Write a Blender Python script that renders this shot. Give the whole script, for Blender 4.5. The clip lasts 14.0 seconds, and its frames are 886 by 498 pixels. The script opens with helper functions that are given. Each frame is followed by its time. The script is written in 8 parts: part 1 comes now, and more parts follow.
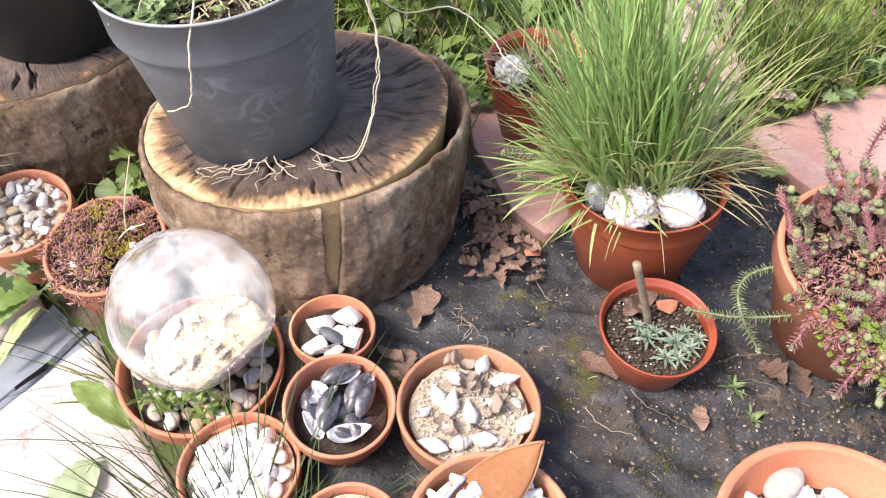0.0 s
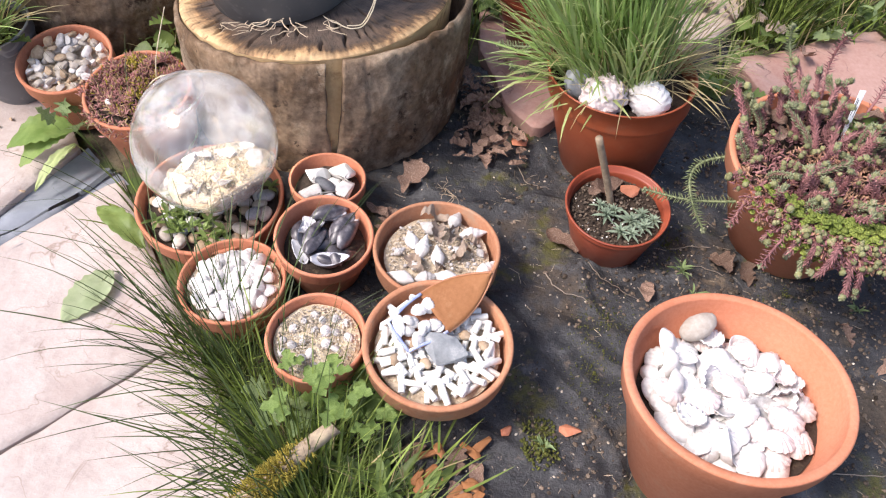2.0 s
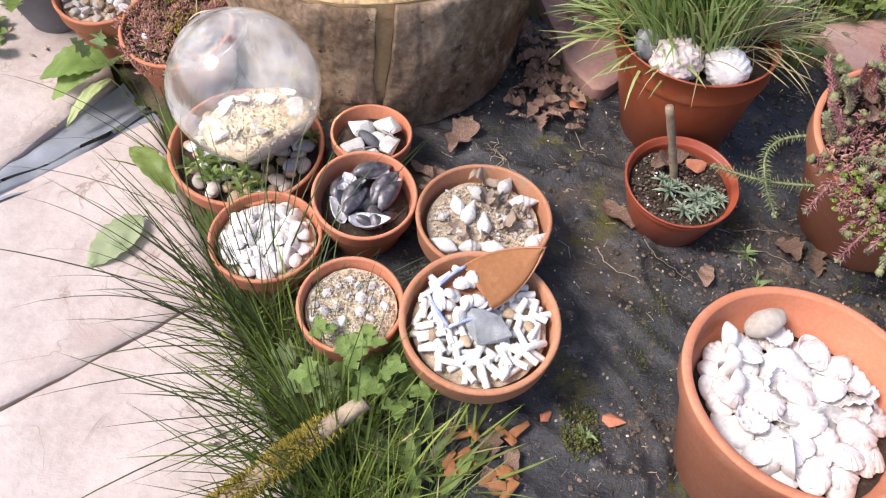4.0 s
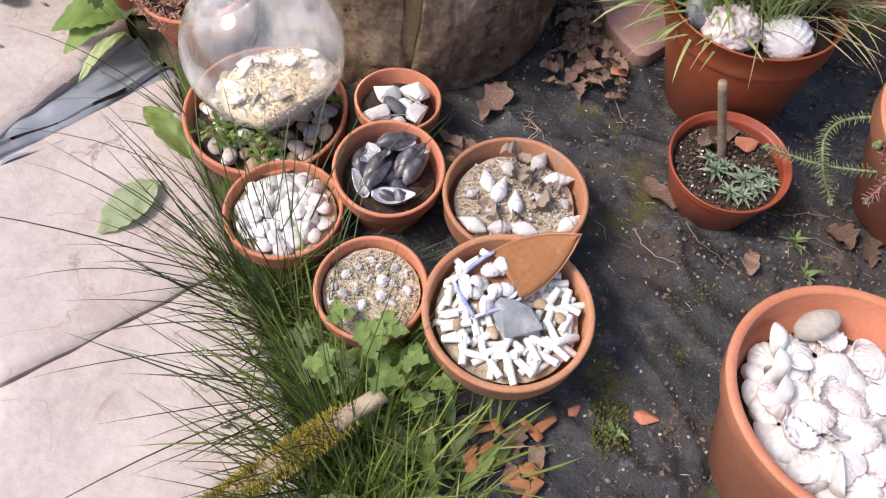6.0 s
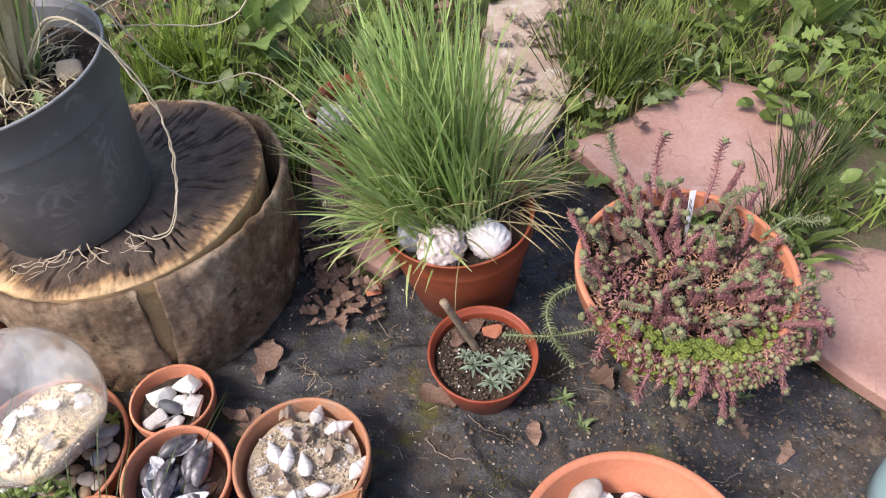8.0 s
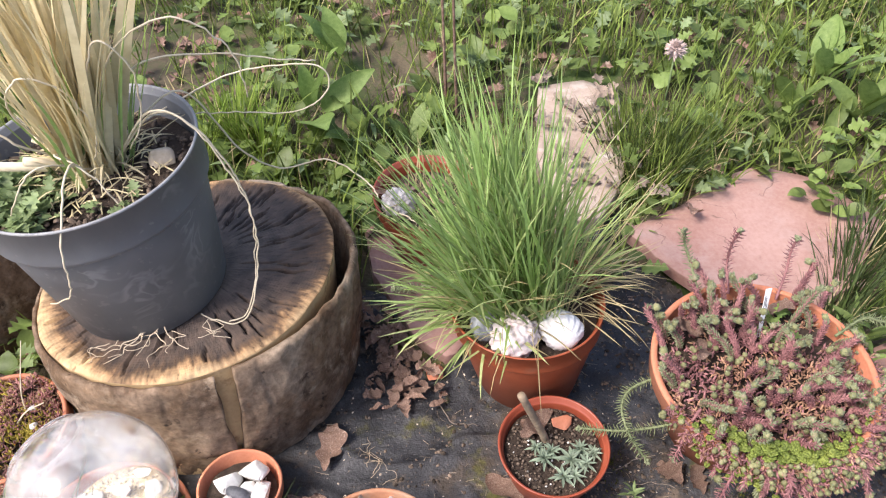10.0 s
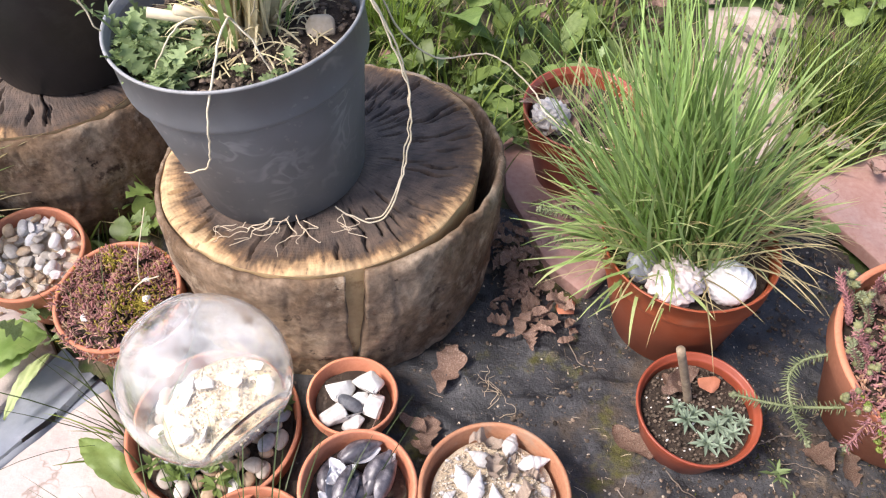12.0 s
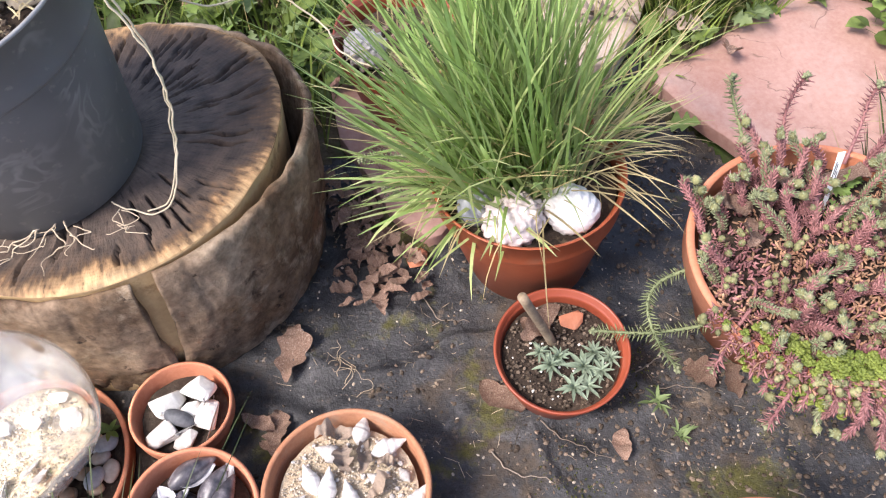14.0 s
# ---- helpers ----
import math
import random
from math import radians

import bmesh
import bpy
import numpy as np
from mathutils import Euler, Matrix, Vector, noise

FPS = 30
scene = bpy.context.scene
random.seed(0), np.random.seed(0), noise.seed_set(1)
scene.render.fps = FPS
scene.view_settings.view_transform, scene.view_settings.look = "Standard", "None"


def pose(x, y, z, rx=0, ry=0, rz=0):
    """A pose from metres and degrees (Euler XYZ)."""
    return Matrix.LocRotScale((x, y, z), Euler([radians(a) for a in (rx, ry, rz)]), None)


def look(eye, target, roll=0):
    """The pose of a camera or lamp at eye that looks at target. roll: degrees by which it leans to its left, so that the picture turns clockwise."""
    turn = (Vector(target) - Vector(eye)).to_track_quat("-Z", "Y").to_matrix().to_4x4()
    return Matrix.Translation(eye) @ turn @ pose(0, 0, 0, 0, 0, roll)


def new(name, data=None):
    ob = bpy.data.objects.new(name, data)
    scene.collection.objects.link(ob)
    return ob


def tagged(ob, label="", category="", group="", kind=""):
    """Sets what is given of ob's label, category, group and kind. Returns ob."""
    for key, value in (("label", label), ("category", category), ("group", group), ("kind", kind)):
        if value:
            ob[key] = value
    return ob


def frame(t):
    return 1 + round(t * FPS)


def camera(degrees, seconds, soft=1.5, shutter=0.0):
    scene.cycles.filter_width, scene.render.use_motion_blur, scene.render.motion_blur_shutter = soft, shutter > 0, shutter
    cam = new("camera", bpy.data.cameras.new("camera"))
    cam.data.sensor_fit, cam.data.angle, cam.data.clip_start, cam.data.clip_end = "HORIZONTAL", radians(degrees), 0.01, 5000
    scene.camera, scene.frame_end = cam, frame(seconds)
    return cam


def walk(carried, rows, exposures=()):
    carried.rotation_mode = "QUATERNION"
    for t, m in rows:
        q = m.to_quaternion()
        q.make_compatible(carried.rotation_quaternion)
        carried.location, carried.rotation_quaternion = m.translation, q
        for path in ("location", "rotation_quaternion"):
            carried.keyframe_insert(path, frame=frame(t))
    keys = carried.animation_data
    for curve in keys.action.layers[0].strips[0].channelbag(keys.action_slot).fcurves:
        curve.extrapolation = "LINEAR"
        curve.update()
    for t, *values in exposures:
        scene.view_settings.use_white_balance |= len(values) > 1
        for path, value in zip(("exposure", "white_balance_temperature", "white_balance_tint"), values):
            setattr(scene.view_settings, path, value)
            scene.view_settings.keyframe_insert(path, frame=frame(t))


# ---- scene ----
cam = camera(58.38, 14.0, soft=1.2)
PATH = [
    (0.0, 0.0056, 0.001, 1.0558, 40.83, -2.42, 0.39),
    (0.5, 0.0803, -0.0346, 1.0695, 40.54, -1.65, 11.73),
    (1.0, 0.0747, -0.1141, 1.0788, 38.8, -1.23, 13.83),
    (1.5, 0.0969, -0.2012, 1.078, 37.99, -3.16, 10.57),
    (2.0, 0.1052, -0.2247, 1.0495, 38.99, -4.14, 6.47),
    (2.5, 0.1214, -0.2166, 1.0355, 38.39, -4.65, 5.47),
    (3.0, 0.1325, -0.1831, 1.041, 37.86, -1.46, 3.02),
    (3.5, 0.1088, -0.1563, 1.0352, 36.97, -2.55, 5.41),
    (3.7, 0.0898, -0.1603, 1.0211, 36.03, -4.39, 10.42),
    (5.8, 0.0661, -0.0843, 0.9694, 31.05, -4.21, 12.02),
    (6.0, 0.0641, -0.0827, 0.9705, 30.86, -3.92, 13.29),
    (6.5, 0.0748, -0.0732, 0.9716, 29.89, -3.89, 12.03),
    (7.0, 0.0981, -0.037, 1.0087, 30.75, -1.55, 6.23),
    (7.5, 0.153, -0.011, 1.0729, 35.34, -0.15, -2.97),
    (8.0, 0.2158, 0.0123, 1.1474, 40.86, 0.36, -7.49),
    (8.2, 0.2453, 0.0086, 1.1642, 41.83, 1.11, -9.08),
    (10.3, 0.0244, 0.0623, 1.1867, 45.14, -1.64, -5.58),
    (10.5, -0.0333, 0.058, 1.1742, 45.28, -3.19, -5.16),
    (11.0, -0.0735, 0.056, 1.1309, 44.04, -4.58, -2.78),
    (11.5, -0.0748, 0.0834, 1.1096, 41.24, -4.51, 1.12),
    (12.0, -0.0126, 0.1451, 1.0835, 39.0, -2.54, 2.83),
    (12.5, 0.0281, 0.1865, 1.0414, 36.1, -2.47, 2.98),
    (13.0, 0.0683, 0.219, 1.0207, 34.47, -0.68, 0.73),
    (13.5, 0.0993, 0.2216, 1.0245, 34.05, -0.19, -3.24),
    (14.0, 0.1498, 0.259, 1.0113, 33.74, 0.03, -7.86),
]
EXPOSURE = [(0.0, 1.25, 6330, 16), (1.0, 1.01, 6330, 16), (3.0, 0.82, 6330, 16), (6.5, 0.49, 6330, 16), (7.5, 0.50, 6330, 16), (8.0, 0.67, 6330, 16), (11.0, 0.99, 6330, 16), (12.5, 1.01, 6330, 16), (14.0, 1.11, 6330, 16)]
walk(cam, [(t, pose(*p)) for t, *p in PATH], EXPOSURE)

# ---------- daylight: hazy bright sky with a soft sun from the left ----------
world = bpy.data.worlds.new("sky")
scene.world = world
world.use_nodes = True
sky = world.node_tree.nodes.new("ShaderNodeTexSky")
sky.sky_type = "NISHITA"
sky.sun_disc = False
SUN_ELEV, SUN_AZ = radians(52), radians(-114)
sky.sun_elevation, sky.sun_rotation = SUN_ELEV, SUN_AZ
sky.dust_density, sky.air_density, sky.ozone_density = 3.0, 1.0, 1.0
back = world.node_tree.nodes["Background"]
back.inputs["Strength"].default_value = 0.15
world.node_tree.links.new(sky.outputs["Color"], back.inputs["Color"])
sun = new("sun", bpy.data.lights.new("sun", "SUN"))
sun.data.energy, sun.data.angle, sun.data.color = 2.6, radians(17), (1.0, 0.95, 0.87)
sun_way = Vector((math.sin(SUN_AZ) * math.cos(SUN_ELEV), math.cos(SUN_AZ) * math.cos(SUN_ELEV), math.sin(SUN_ELEV)))
sun.matrix_world = look(sun_way * 20, (0, 0, 0))


# ---------- materials ----------
def rgb(c):
    return (*c, 1.0)


def material(name, c1, c2, grain=200.0, rough=0.8, bump=0.3, stain=None, stain_scale=14.0, stain_amount=0.5,
             vary=0.12, spec=0.3, islands=False, translucent=0.0, tone=6.0, coat=0.0, stain_edge=0.12):
    """Two-tone grain, an optional stain at a larger scale, value variation from piece to piece, and fine relief."""
    m = bpy.data.materials.new(name)
    m.use_nodes = True
    nt = m.node_tree
    nd, lk = nt.nodes, nt.links
    bs = nd["Principled BSDF"]
    tc = nd.new("ShaderNodeTexCoord")
    n1 = nd.new("ShaderNodeTexNoise")
    n1.inputs["Scale"].default_value, n1.inputs["Detail"].default_value, n1.inputs["Roughness"].default_value = grain, 7, 0.65
    n2 = nd.new("ShaderNodeTexNoise")
    n2.inputs["Scale"].default_value, n2.inputs["Detail"].default_value = tone, 4
    lk.new(tc.outputs["Object"], n1.inputs["Vector"])
    lk.new(tc.outputs["Object"], n2.inputs["Vector"])
    blend = nd.new("ShaderNodeMath")
    blend.operation = "MULTIPLY_ADD"
    blend.inputs[1].default_value, blend.inputs[2].default_value = 0.55, 0.0
    lk.new(n2.outputs["Fac"], blend.inputs[0])
    add = nd.new("ShaderNodeMath")
    add.operation = "MULTIPLY_ADD"
    add.inputs[1].default_value = 0.45
    lk.new(n1.outputs["Fac"], add.inputs[0])
    lk.new(blend.outputs[0], add.inputs[2])
    ramp = nd.new("ShaderNodeValToRGB")
    ramp.color_ramp.elements[0].position, ramp.color_ramp.elements[1].position = 0.36, 0.64
    ramp.color_ramp.elements[0].color, ramp.color_ramp.elements[1].color = rgb(c1), rgb(c2)
    lk.new(add.outputs[0], ramp.inputs["Fac"])
    col = ramp.outputs["Color"]
    if stain:
        n3 = nd.new("ShaderNodeTexNoise")
        n3.inputs["Scale"].default_value, n3.inputs["Detail"].default_value = stain_scale, 8
        n3.inputs["Roughness"].default_value = 0.7
        lk.new(tc.outputs["Object"], n3.inputs["Vector"])
        r3 = nd.new("ShaderNodeValToRGB")
        mid = 0.62 - 0.24 * stain_amount
        r3.color_ramp.elements[0].position, r3.color_ramp.elements[1].position = mid, min(1.0, mid + stain_edge)
        r3.color_ramp.elements[0].color, r3.color_ramp.elements[1].color = (0, 0, 0, 1), (1, 1, 1, 1)
        lk.new(n3.outputs["Fac"], r3.inputs["Fac"])
        mx = nd.new("ShaderNodeMixRGB")
        mx.inputs["Color2"].default_value = rgb(stain)
        lk.new(r3.outputs["Color"], mx.inputs["Fac"])
        lk.new(col, mx.inputs["Color1"])
        col = mx.outputs["Color"]
    hsv = nd.new("ShaderNodeHueSaturation")
    mr = nd.new("ShaderNodeMapRange")
    mr.inputs["To Min"].default_value, mr.inputs["To Max"].default_value = 1 - vary, 1 + vary
    if islands:
        geo = nd.new("ShaderNodeNewGeometry")
        lk.new(geo.outputs["Random Per Island"], mr.inputs["Value"])
    else:
        oi = nd.new("ShaderNodeObjectInfo")
        lk.new(oi.outputs["Random"], mr.inputs["Value"])
    lk.new(mr.outputs["Result"], hsv.inputs["Value"])
    lk.new(col, hsv.inputs["Color"])
    lk.new(hsv.outputs["Color"], bs.inputs["Base Color"])
    bs.inputs["Roughness"].default_value = rough
    bs.inputs["Specular IOR Level"].default_value = spec
    bs.inputs["Coat Weight"].default_value = coat
    if bump:
        bp = nd.new("ShaderNodeBump")
        bp.inputs["Strength"].default_value, bp.inputs["Distance"].default_value = bump, 0.003
        lk.new(n1.outputs["Fac"], bp.inputs["Height"])
        lk.new(bp.outputs["Normal"], bs.inputs["Normal"])
    if translucent:
        tl = nd.new("ShaderNodeBsdfTranslucent")
        mixs = nd.new("ShaderNodeMixShader")
        mixs.inputs["Fac"].default_value = translucent
        lk.new(hsv.outputs["Color"], tl.inputs["Color"])
        lk.new(bs.outputs["BSDF"], mixs.inputs[1])
        lk.new(tl.outputs["BSDF"], mixs.inputs[2])
        lk.new(mixs.outputs["Shader"], nd["Material Output"].inputs["Surface"])
    return m


M = {}
M["soil"] = material("soil", (0.022, 0.016, 0.012), (0.075, 0.052, 0.038), 260, 0.95, 0.9, (0.12, 0.09, 0.06), 60, 0.22)
M["ground"] = material("ground", (0.05, 0.04, 0.026), (0.15, 0.12, 0.075), 150, 0.95, 0.9, (0.055, 0.085, 0.022), 9, 0.6)
M["slab_pale"] = material("slab_pale", (0.4, 0.33, 0.295), (0.53, 0.46, 0.42), 60, 0.75, 0.8, (0.36, 0.27, 0.23), 6, 0.36, vary=0.05, stain_edge=0.3, tone=9)
M["slab_red"] = material("slab_red", (0.31, 0.165, 0.13), (0.42, 0.265, 0.22), 110, 0.62, 0.35, (0.47, 0.36, 0.315), 7, 0.4, vary=0.06, stain_edge=0.35)
M["slab_buff"] = material("slab_buff", (0.32, 0.24, 0.185), (0.46, 0.37, 0.3), 90, 0.8, 0.6, (0.55, 0.5, 0.44), 14, 0.34, vary=0.05, stain_edge=0.2)
M["terracotta"] = material("terracotta", (0.46, 0.165, 0.085), (0.57, 0.235, 0.14), 180, 0.8, 0.22, (0.5, 0.3, 0.2), 18, 0.22, vary=0.1, stain_edge=0.3)
M["terracotta_old"] = material("terracotta_old", (0.36, 0.15, 0.08), (0.5, 0.25, 0.14), 160, 0.85, 0.35, (0.32, 0.25, 0.18), 16, 0.38, vary=0.1, stain_edge=0.25)
M["plastic_terra"] = material("plastic_terra", (0.33, 0.075, 0.028), (0.4, 0.1, 0.04), 90, 0.42, 0.06, (0.34, 0.16, 0.1), 22, 0.18, vary=0.06, spec=0.5, stain_edge=0.3)
M["plastic_red"] = material("plastic_red", (0.25, 0.052, 0.026), (0.32, 0.075, 0.036), 90, 0.4, 0.06, (0.3, 0.14, 0.1), 22, 0.18, vary=0.05, spec=0.5, stain_edge=0.3)
M["plastic_blue"] = material("plastic_blue", (0.3, 0.45, 0.47), (0.36, 0.5, 0.52), 60, 0.4, 0.05, vary=0.03, spec=0.5)
M["clover"] = material("clover", (0.36, 0.27, 0.24), (0.55, 0.44, 0.39), 90, 0.7, 0.1, islands=True, vary=0.3)
M["split_wood"] = material("split_wood", (0.36, 0.24, 0.12), (0.5, 0.36, 0.19), 110, 0.85, 0.5, (0.2, 0.12, 0.06), 18, 0.25)
M["shell_white"] = material("shell_white", (0.6, 0.56, 0.53), (0.8, 0.78, 0.75), 140, 0.55, 0.5, (0.4, 0.32, 0.28), 50, 0.22, vary=0.14, tone=40, stain_edge=0.3)
M["shell_pink"] = material("shell_pink", (0.57, 0.47, 0.44), (0.74, 0.66, 0.63), 140, 0.5, 0.3, (0.44, 0.3, 0.29), 50, 0.3, vary=0.12, tone=60)
M["shell_grey"] = material("shell_grey", (0.36, 0.33, 0.31), (0.6, 0.57, 0.54), 180, 0.6, 0.4, (0.75, 0.72, 0.68), 60, 0.35, vary=0.2, tone=60)
M["mussel"] = material("mussel", (0.018, 0.017, 0.022), (0.13, 0.115, 0.125), 120, 0.33, 0.25, (0.4, 0.37, 0.37), 34, 0.46, vary=0.3, spec=0.6, tone=30, stain_edge=0.3)
M["nacre"] = material("nacre", (0.3, 0.3, 0.34), (0.72, 0.71, 0.72), 60, 0.25, 0.1, (0.16, 0.15, 0.2), 26, 0.3, spec=0.6)
M["pebble_white"] = material("pebble_white", (0.62, 0.59, 0.54), (0.8, 0.78, 0.74), 150, 0.8, 0.4, (0.5, 0.47, 0.42), 40, 0.22, vary=0.08, tone=40)
M["pebble_dark"] = material("pebble_dark", (0.05, 0.052, 0.06), (0.12, 0.12, 0.13), 200, 0.5, 0.2, vary=0.2, tone=50)
M["pebble_grey"] = material("pebble_grey", (0.24, 0.25, 0.26), (0.4, 0.41, 0.41), 160, 0.7, 0.25, (0.5, 0.5, 0.48), 30, 0.25, vary=0.15, tone=40)
M["slate"] = material("slate", (0.15, 0.16, 0.17), (0.27, 0.28, 0.285), 160, 0.7, 0.3, (0.36, 0.36, 0.35), 40, 0.2, vary=0.08, tone=30)
M["pebble_tan"] = material("pebble_tan", (0.3, 0.2, 0.12), (0.52, 0.4, 0.28), 140, 0.65, 0.2, vary=0.3, tone=40)
M["pebble_pale"] = material("pebble_pale", (0.5, 0.4, 0.28), (0.68, 0.58, 0.44), 140, 0.75, 0.3, vary=0.1, tone=40)
M["pebble_buff"] = material("pebble_buff", (0.34, 0.29, 0.24), (0.5, 0.45, 0.39), 140, 0.7, 0.25, vary=0.1, tone=40)
M["sand"] = material("sand", (0.4, 0.31, 0.21), (0.62, 0.52, 0.39), 500, 0.95, 0.9, (0.3, 0.22, 0.15), 45, 0.3, tone=50)
M["sand_pale"] = material("sand_pale", (0.46, 0.37, 0.24), (0.64, 0.54, 0.39), 400, 0.95, 0.9, (0.8, 0.74, 0.62), 45, 0.3, tone=50)
M["pipe_clay"] = material("pipe_clay", (0.66, 0.64, 0.58), (0.82, 0.8, 0.76), 200, 0.75, 0.2, (0.48, 0.42, 0.33), 60, 0.16, vary=0.1, tone=60)
M["blue_glaze"] = material("blue_glaze", (0.16, 0.2, 0.42), (0.42, 0.47, 0.62), 90, 0.25, 0.05, (0.7, 0.7, 0.72), 50, 0.3, tone=60, spec=0.6)
M["dead_leaf"] = material("dead_leaf", (0.12, 0.068, 0.048), (0.32, 0.205, 0.15), 160, 0.85, 0.5, (0.42, 0.32, 0.25), 30, 0.36, vary=0.3, translucent=0.12, tone=40)
M["stick_bark"] = material("stick_bark", (0.2, 0.145, 0.095), (0.4, 0.31, 0.215), 90, 0.85, 0.6, (0.5, 0.4, 0.26), 25, 0.3)
M["moss_yellow"] = material("moss_yellow", (0.24, 0.185, 0.025), (0.44, 0.36, 0.07), 200, 0.95, 0.4, islands=True, vary=0.35, translucent=0.2)
M["moss_red"] = material("moss_red", (0.22, 0.08, 0.075), (0.47, 0.25, 0.22), 160, 0.8, 0.3, islands=True, vary=0.4, translucent=0.15)
M["moss_tan"] = material("moss_tan", (0.24, 0.14, 0.08), (0.44, 0.31, 0.19), 160, 0.8, 0.3, islands=True, vary=0.4, translucent=0.1)
M["moss_green"] = material("moss_green", (0.05, 0.06, 0.012), (0.13, 0.13, 0.03), 300, 0.95, 0.8, islands=True, vary=0.35)
M["grass"] = material("grass", (0.22, 0.34, 0.085), (0.4, 0.52, 0.2), 60, 0.62, 0.0, islands=True, vary=0.5, translucent=0.4, tone=9)
M["grass_dry"] = material("grass_dry", (0.4, 0.32, 0.15), (0.56, 0.47, 0.26), 60, 0.6, 0.0, islands=True, vary=0.25, translucent=0.3, tone=9)
M["grass_lawn"] = material("grass_lawn", (0.12, 0.175, 0.03), (0.25, 0.31, 0.075), 60, 0.5, 0.0, islands=True, vary=0.6, translucent=0.35, tone=5)
M["rush"] = material("rush", (0.034, 0.055, 0.016), (0.078, 0.11, 0.03), 60, 0.5, 0.0, islands=True, vary=0.4, translucent=0.2, tone=9)
M["leaf_deep"] = material("leaf_deep", (0.06, 0.11, 0.025), (0.13, 0.2, 0.05), 90, 0.45, 0.25, islands=True, vary=0.45, translucent=0.25, tone=14)
M["grass_bright"] = material("grass_bright", (0.2, 0.3, 0.04), (0.34, 0.43, 0.09), 60, 0.5, 0.0, islands=True, vary=0.35, translucent=0.4, tone=9)
M["leaf"] = material("leaf", (0.11, 0.165, 0.038), (0.205, 0.27, 0.078), 90, 0.45, 0.25, islands=True, vary=0.45, translucent=0.3, tone=14)
M["leaf_pale"] = material("leaf_pale", (0.15, 0.21, 0.08), (0.26, 0.33, 0.15), 90, 0.5, 0.25, islands=True, vary=0.3, translucent=0.3, tone=14)
M["leaf_grey"] = material("leaf_grey", (0.15, 0.2, 0.135), (0.29, 0.35, 0.25), 120, 0.6, 0.1, islands=True, vary=0.25, translucent=0.15, tone=20)
M["sedum_red"] = material("sedum_red", (0.18, 0.072, 0.078), (0.4, 0.2, 0.19), 90, 0.55, 0.0, islands=True, vary=0.4, translucent=0.15, tone=16)
M["sedum_tip"] = material("sedum_tip", (0.13, 0.16, 0.075), (0.28, 0.31, 0.16), 90, 0.55, 0.0, islands=True, vary=0.3, translucent=0.15, tone=16)
M["sedum_green"] = material("sedum_green", (0.11, 0.15, 0.025), (0.25, 0.29, 0.06), 90, 0.5, 0.0, islands=True, vary=0.3, translucent=0.2, tone=16)
M["leaf_bright"] = material("leaf_bright", (0.14, 0.225, 0.05), (0.26, 0.35, 0.105), 60, 0.5, 0.3, islands=True, vary=0.25, translucent=0.35, tone=14)
M["sedum_mat"] = material("sedum_mat", (0.26, 0.13, 0.08), (0.44, 0.27, 0.17), 90, 0.7, 0.0, islands=True, vary=0.45, translucent=0.1, tone=16)
M["sedum_bud"] = material("sedum_bud", (0.17, 0.19, 0.1), (0.29, 0.31, 0.18), 90, 0.6, 0.0, islands=True, vary=0.25, translucent=0.15, tone=30)
M["sedum_bead"] = material("sedum_bead", (0.16, 0.165, 0.07), (0.28, 0.275, 0.13), 400, 0.65, 0.5, (0.36, 0.26, 0.2), 60, 0.25, islands=True, vary=0.3, translucent=0.1, tone=60)
M["grass_pale"] = material("grass_pale", (0.34, 0.43, 0.13), (0.55, 0.6, 0.3), 60, 0.5, 0.0, islands=True, vary=0.3, translucent=0.4, tone=9)
M["twig"] = material("twig", (0.14, 0.11, 0.085), (0.3, 0.25, 0.2), 200, 0.85, 0.2, vary=0.3)
M["leaf_faded"] = material("leaf_faded", (0.27, 0.33, 0.17), (0.4, 0.45, 0.27), 70, 0.55, 0.25, islands=True, vary=0.1, translucent=0.3, tone=20)
M["leaf_dry"] = material("leaf_dry", (0.22, 0.165, 0.125), (0.38, 0.3, 0.235), 120, 0.85, 0.5, (0.2, 0.13, 0.09), 40, 0.3, vary=0.15, tone=40)
M["deck_brown"] = material("deck_brown", (0.27, 0.11, 0.04), (0.38, 0.17, 0.07), 160, 0.7, 0.2, (0.44, 0.24, 0.12), 40, 0.2, stain_edge=0.3)
M["straw"] = material("straw", (0.58, 0.48, 0.26), (0.8, 0.7, 0.45), 80, 0.6, 0.1, islands=True, vary=0.25, translucent=0.2, tone=12)
M["litter_straw"] = material("litter_straw", (0.2, 0.15, 0.1), (0.5, 0.42, 0.3), 80, 0.8, 0.1, islands=True, vary=0.7, tone=12)
M["straw_pale"] = material("straw_pale", (0.54, 0.45, 0.3), (0.72, 0.63, 0.47), 80, 0.6, 0.1, islands=True, vary=0.15, tone=12)
M["root"] = material("root", (0.38, 0.29, 0.19), (0.6, 0.5, 0.37), 200, 0.7, 0.2, vary=0.1)
M["liner"] = material("liner", (0.2, 0.215, 0.24), (0.3, 0.315, 0.34), 40, 0.28, 0.2, (0.06, 0.06, 0.065), 9, 0.3, spec=0.6, stain_edge=0.3)
M["label_white"] = material("label_white", (0.72, 0.72, 0.72), (0.8, 0.8, 0.79), 90, 0.5, 0.05, (0.55, 0.53, 0.5), 60, 0.2)
M["grit"] = material("grit", (0.3, 0.24, 0.17), (0.6, 0.53, 0.44), 160, 0.85, 0.3, islands=True, vary=0.3, tone=60)
M["crumb"] = material("crumb", (0.035, 0.026, 0.019), (0.2, 0.15, 0.11), 160, 0.9, 0.3, islands=True, vary=0.6, tone=60)
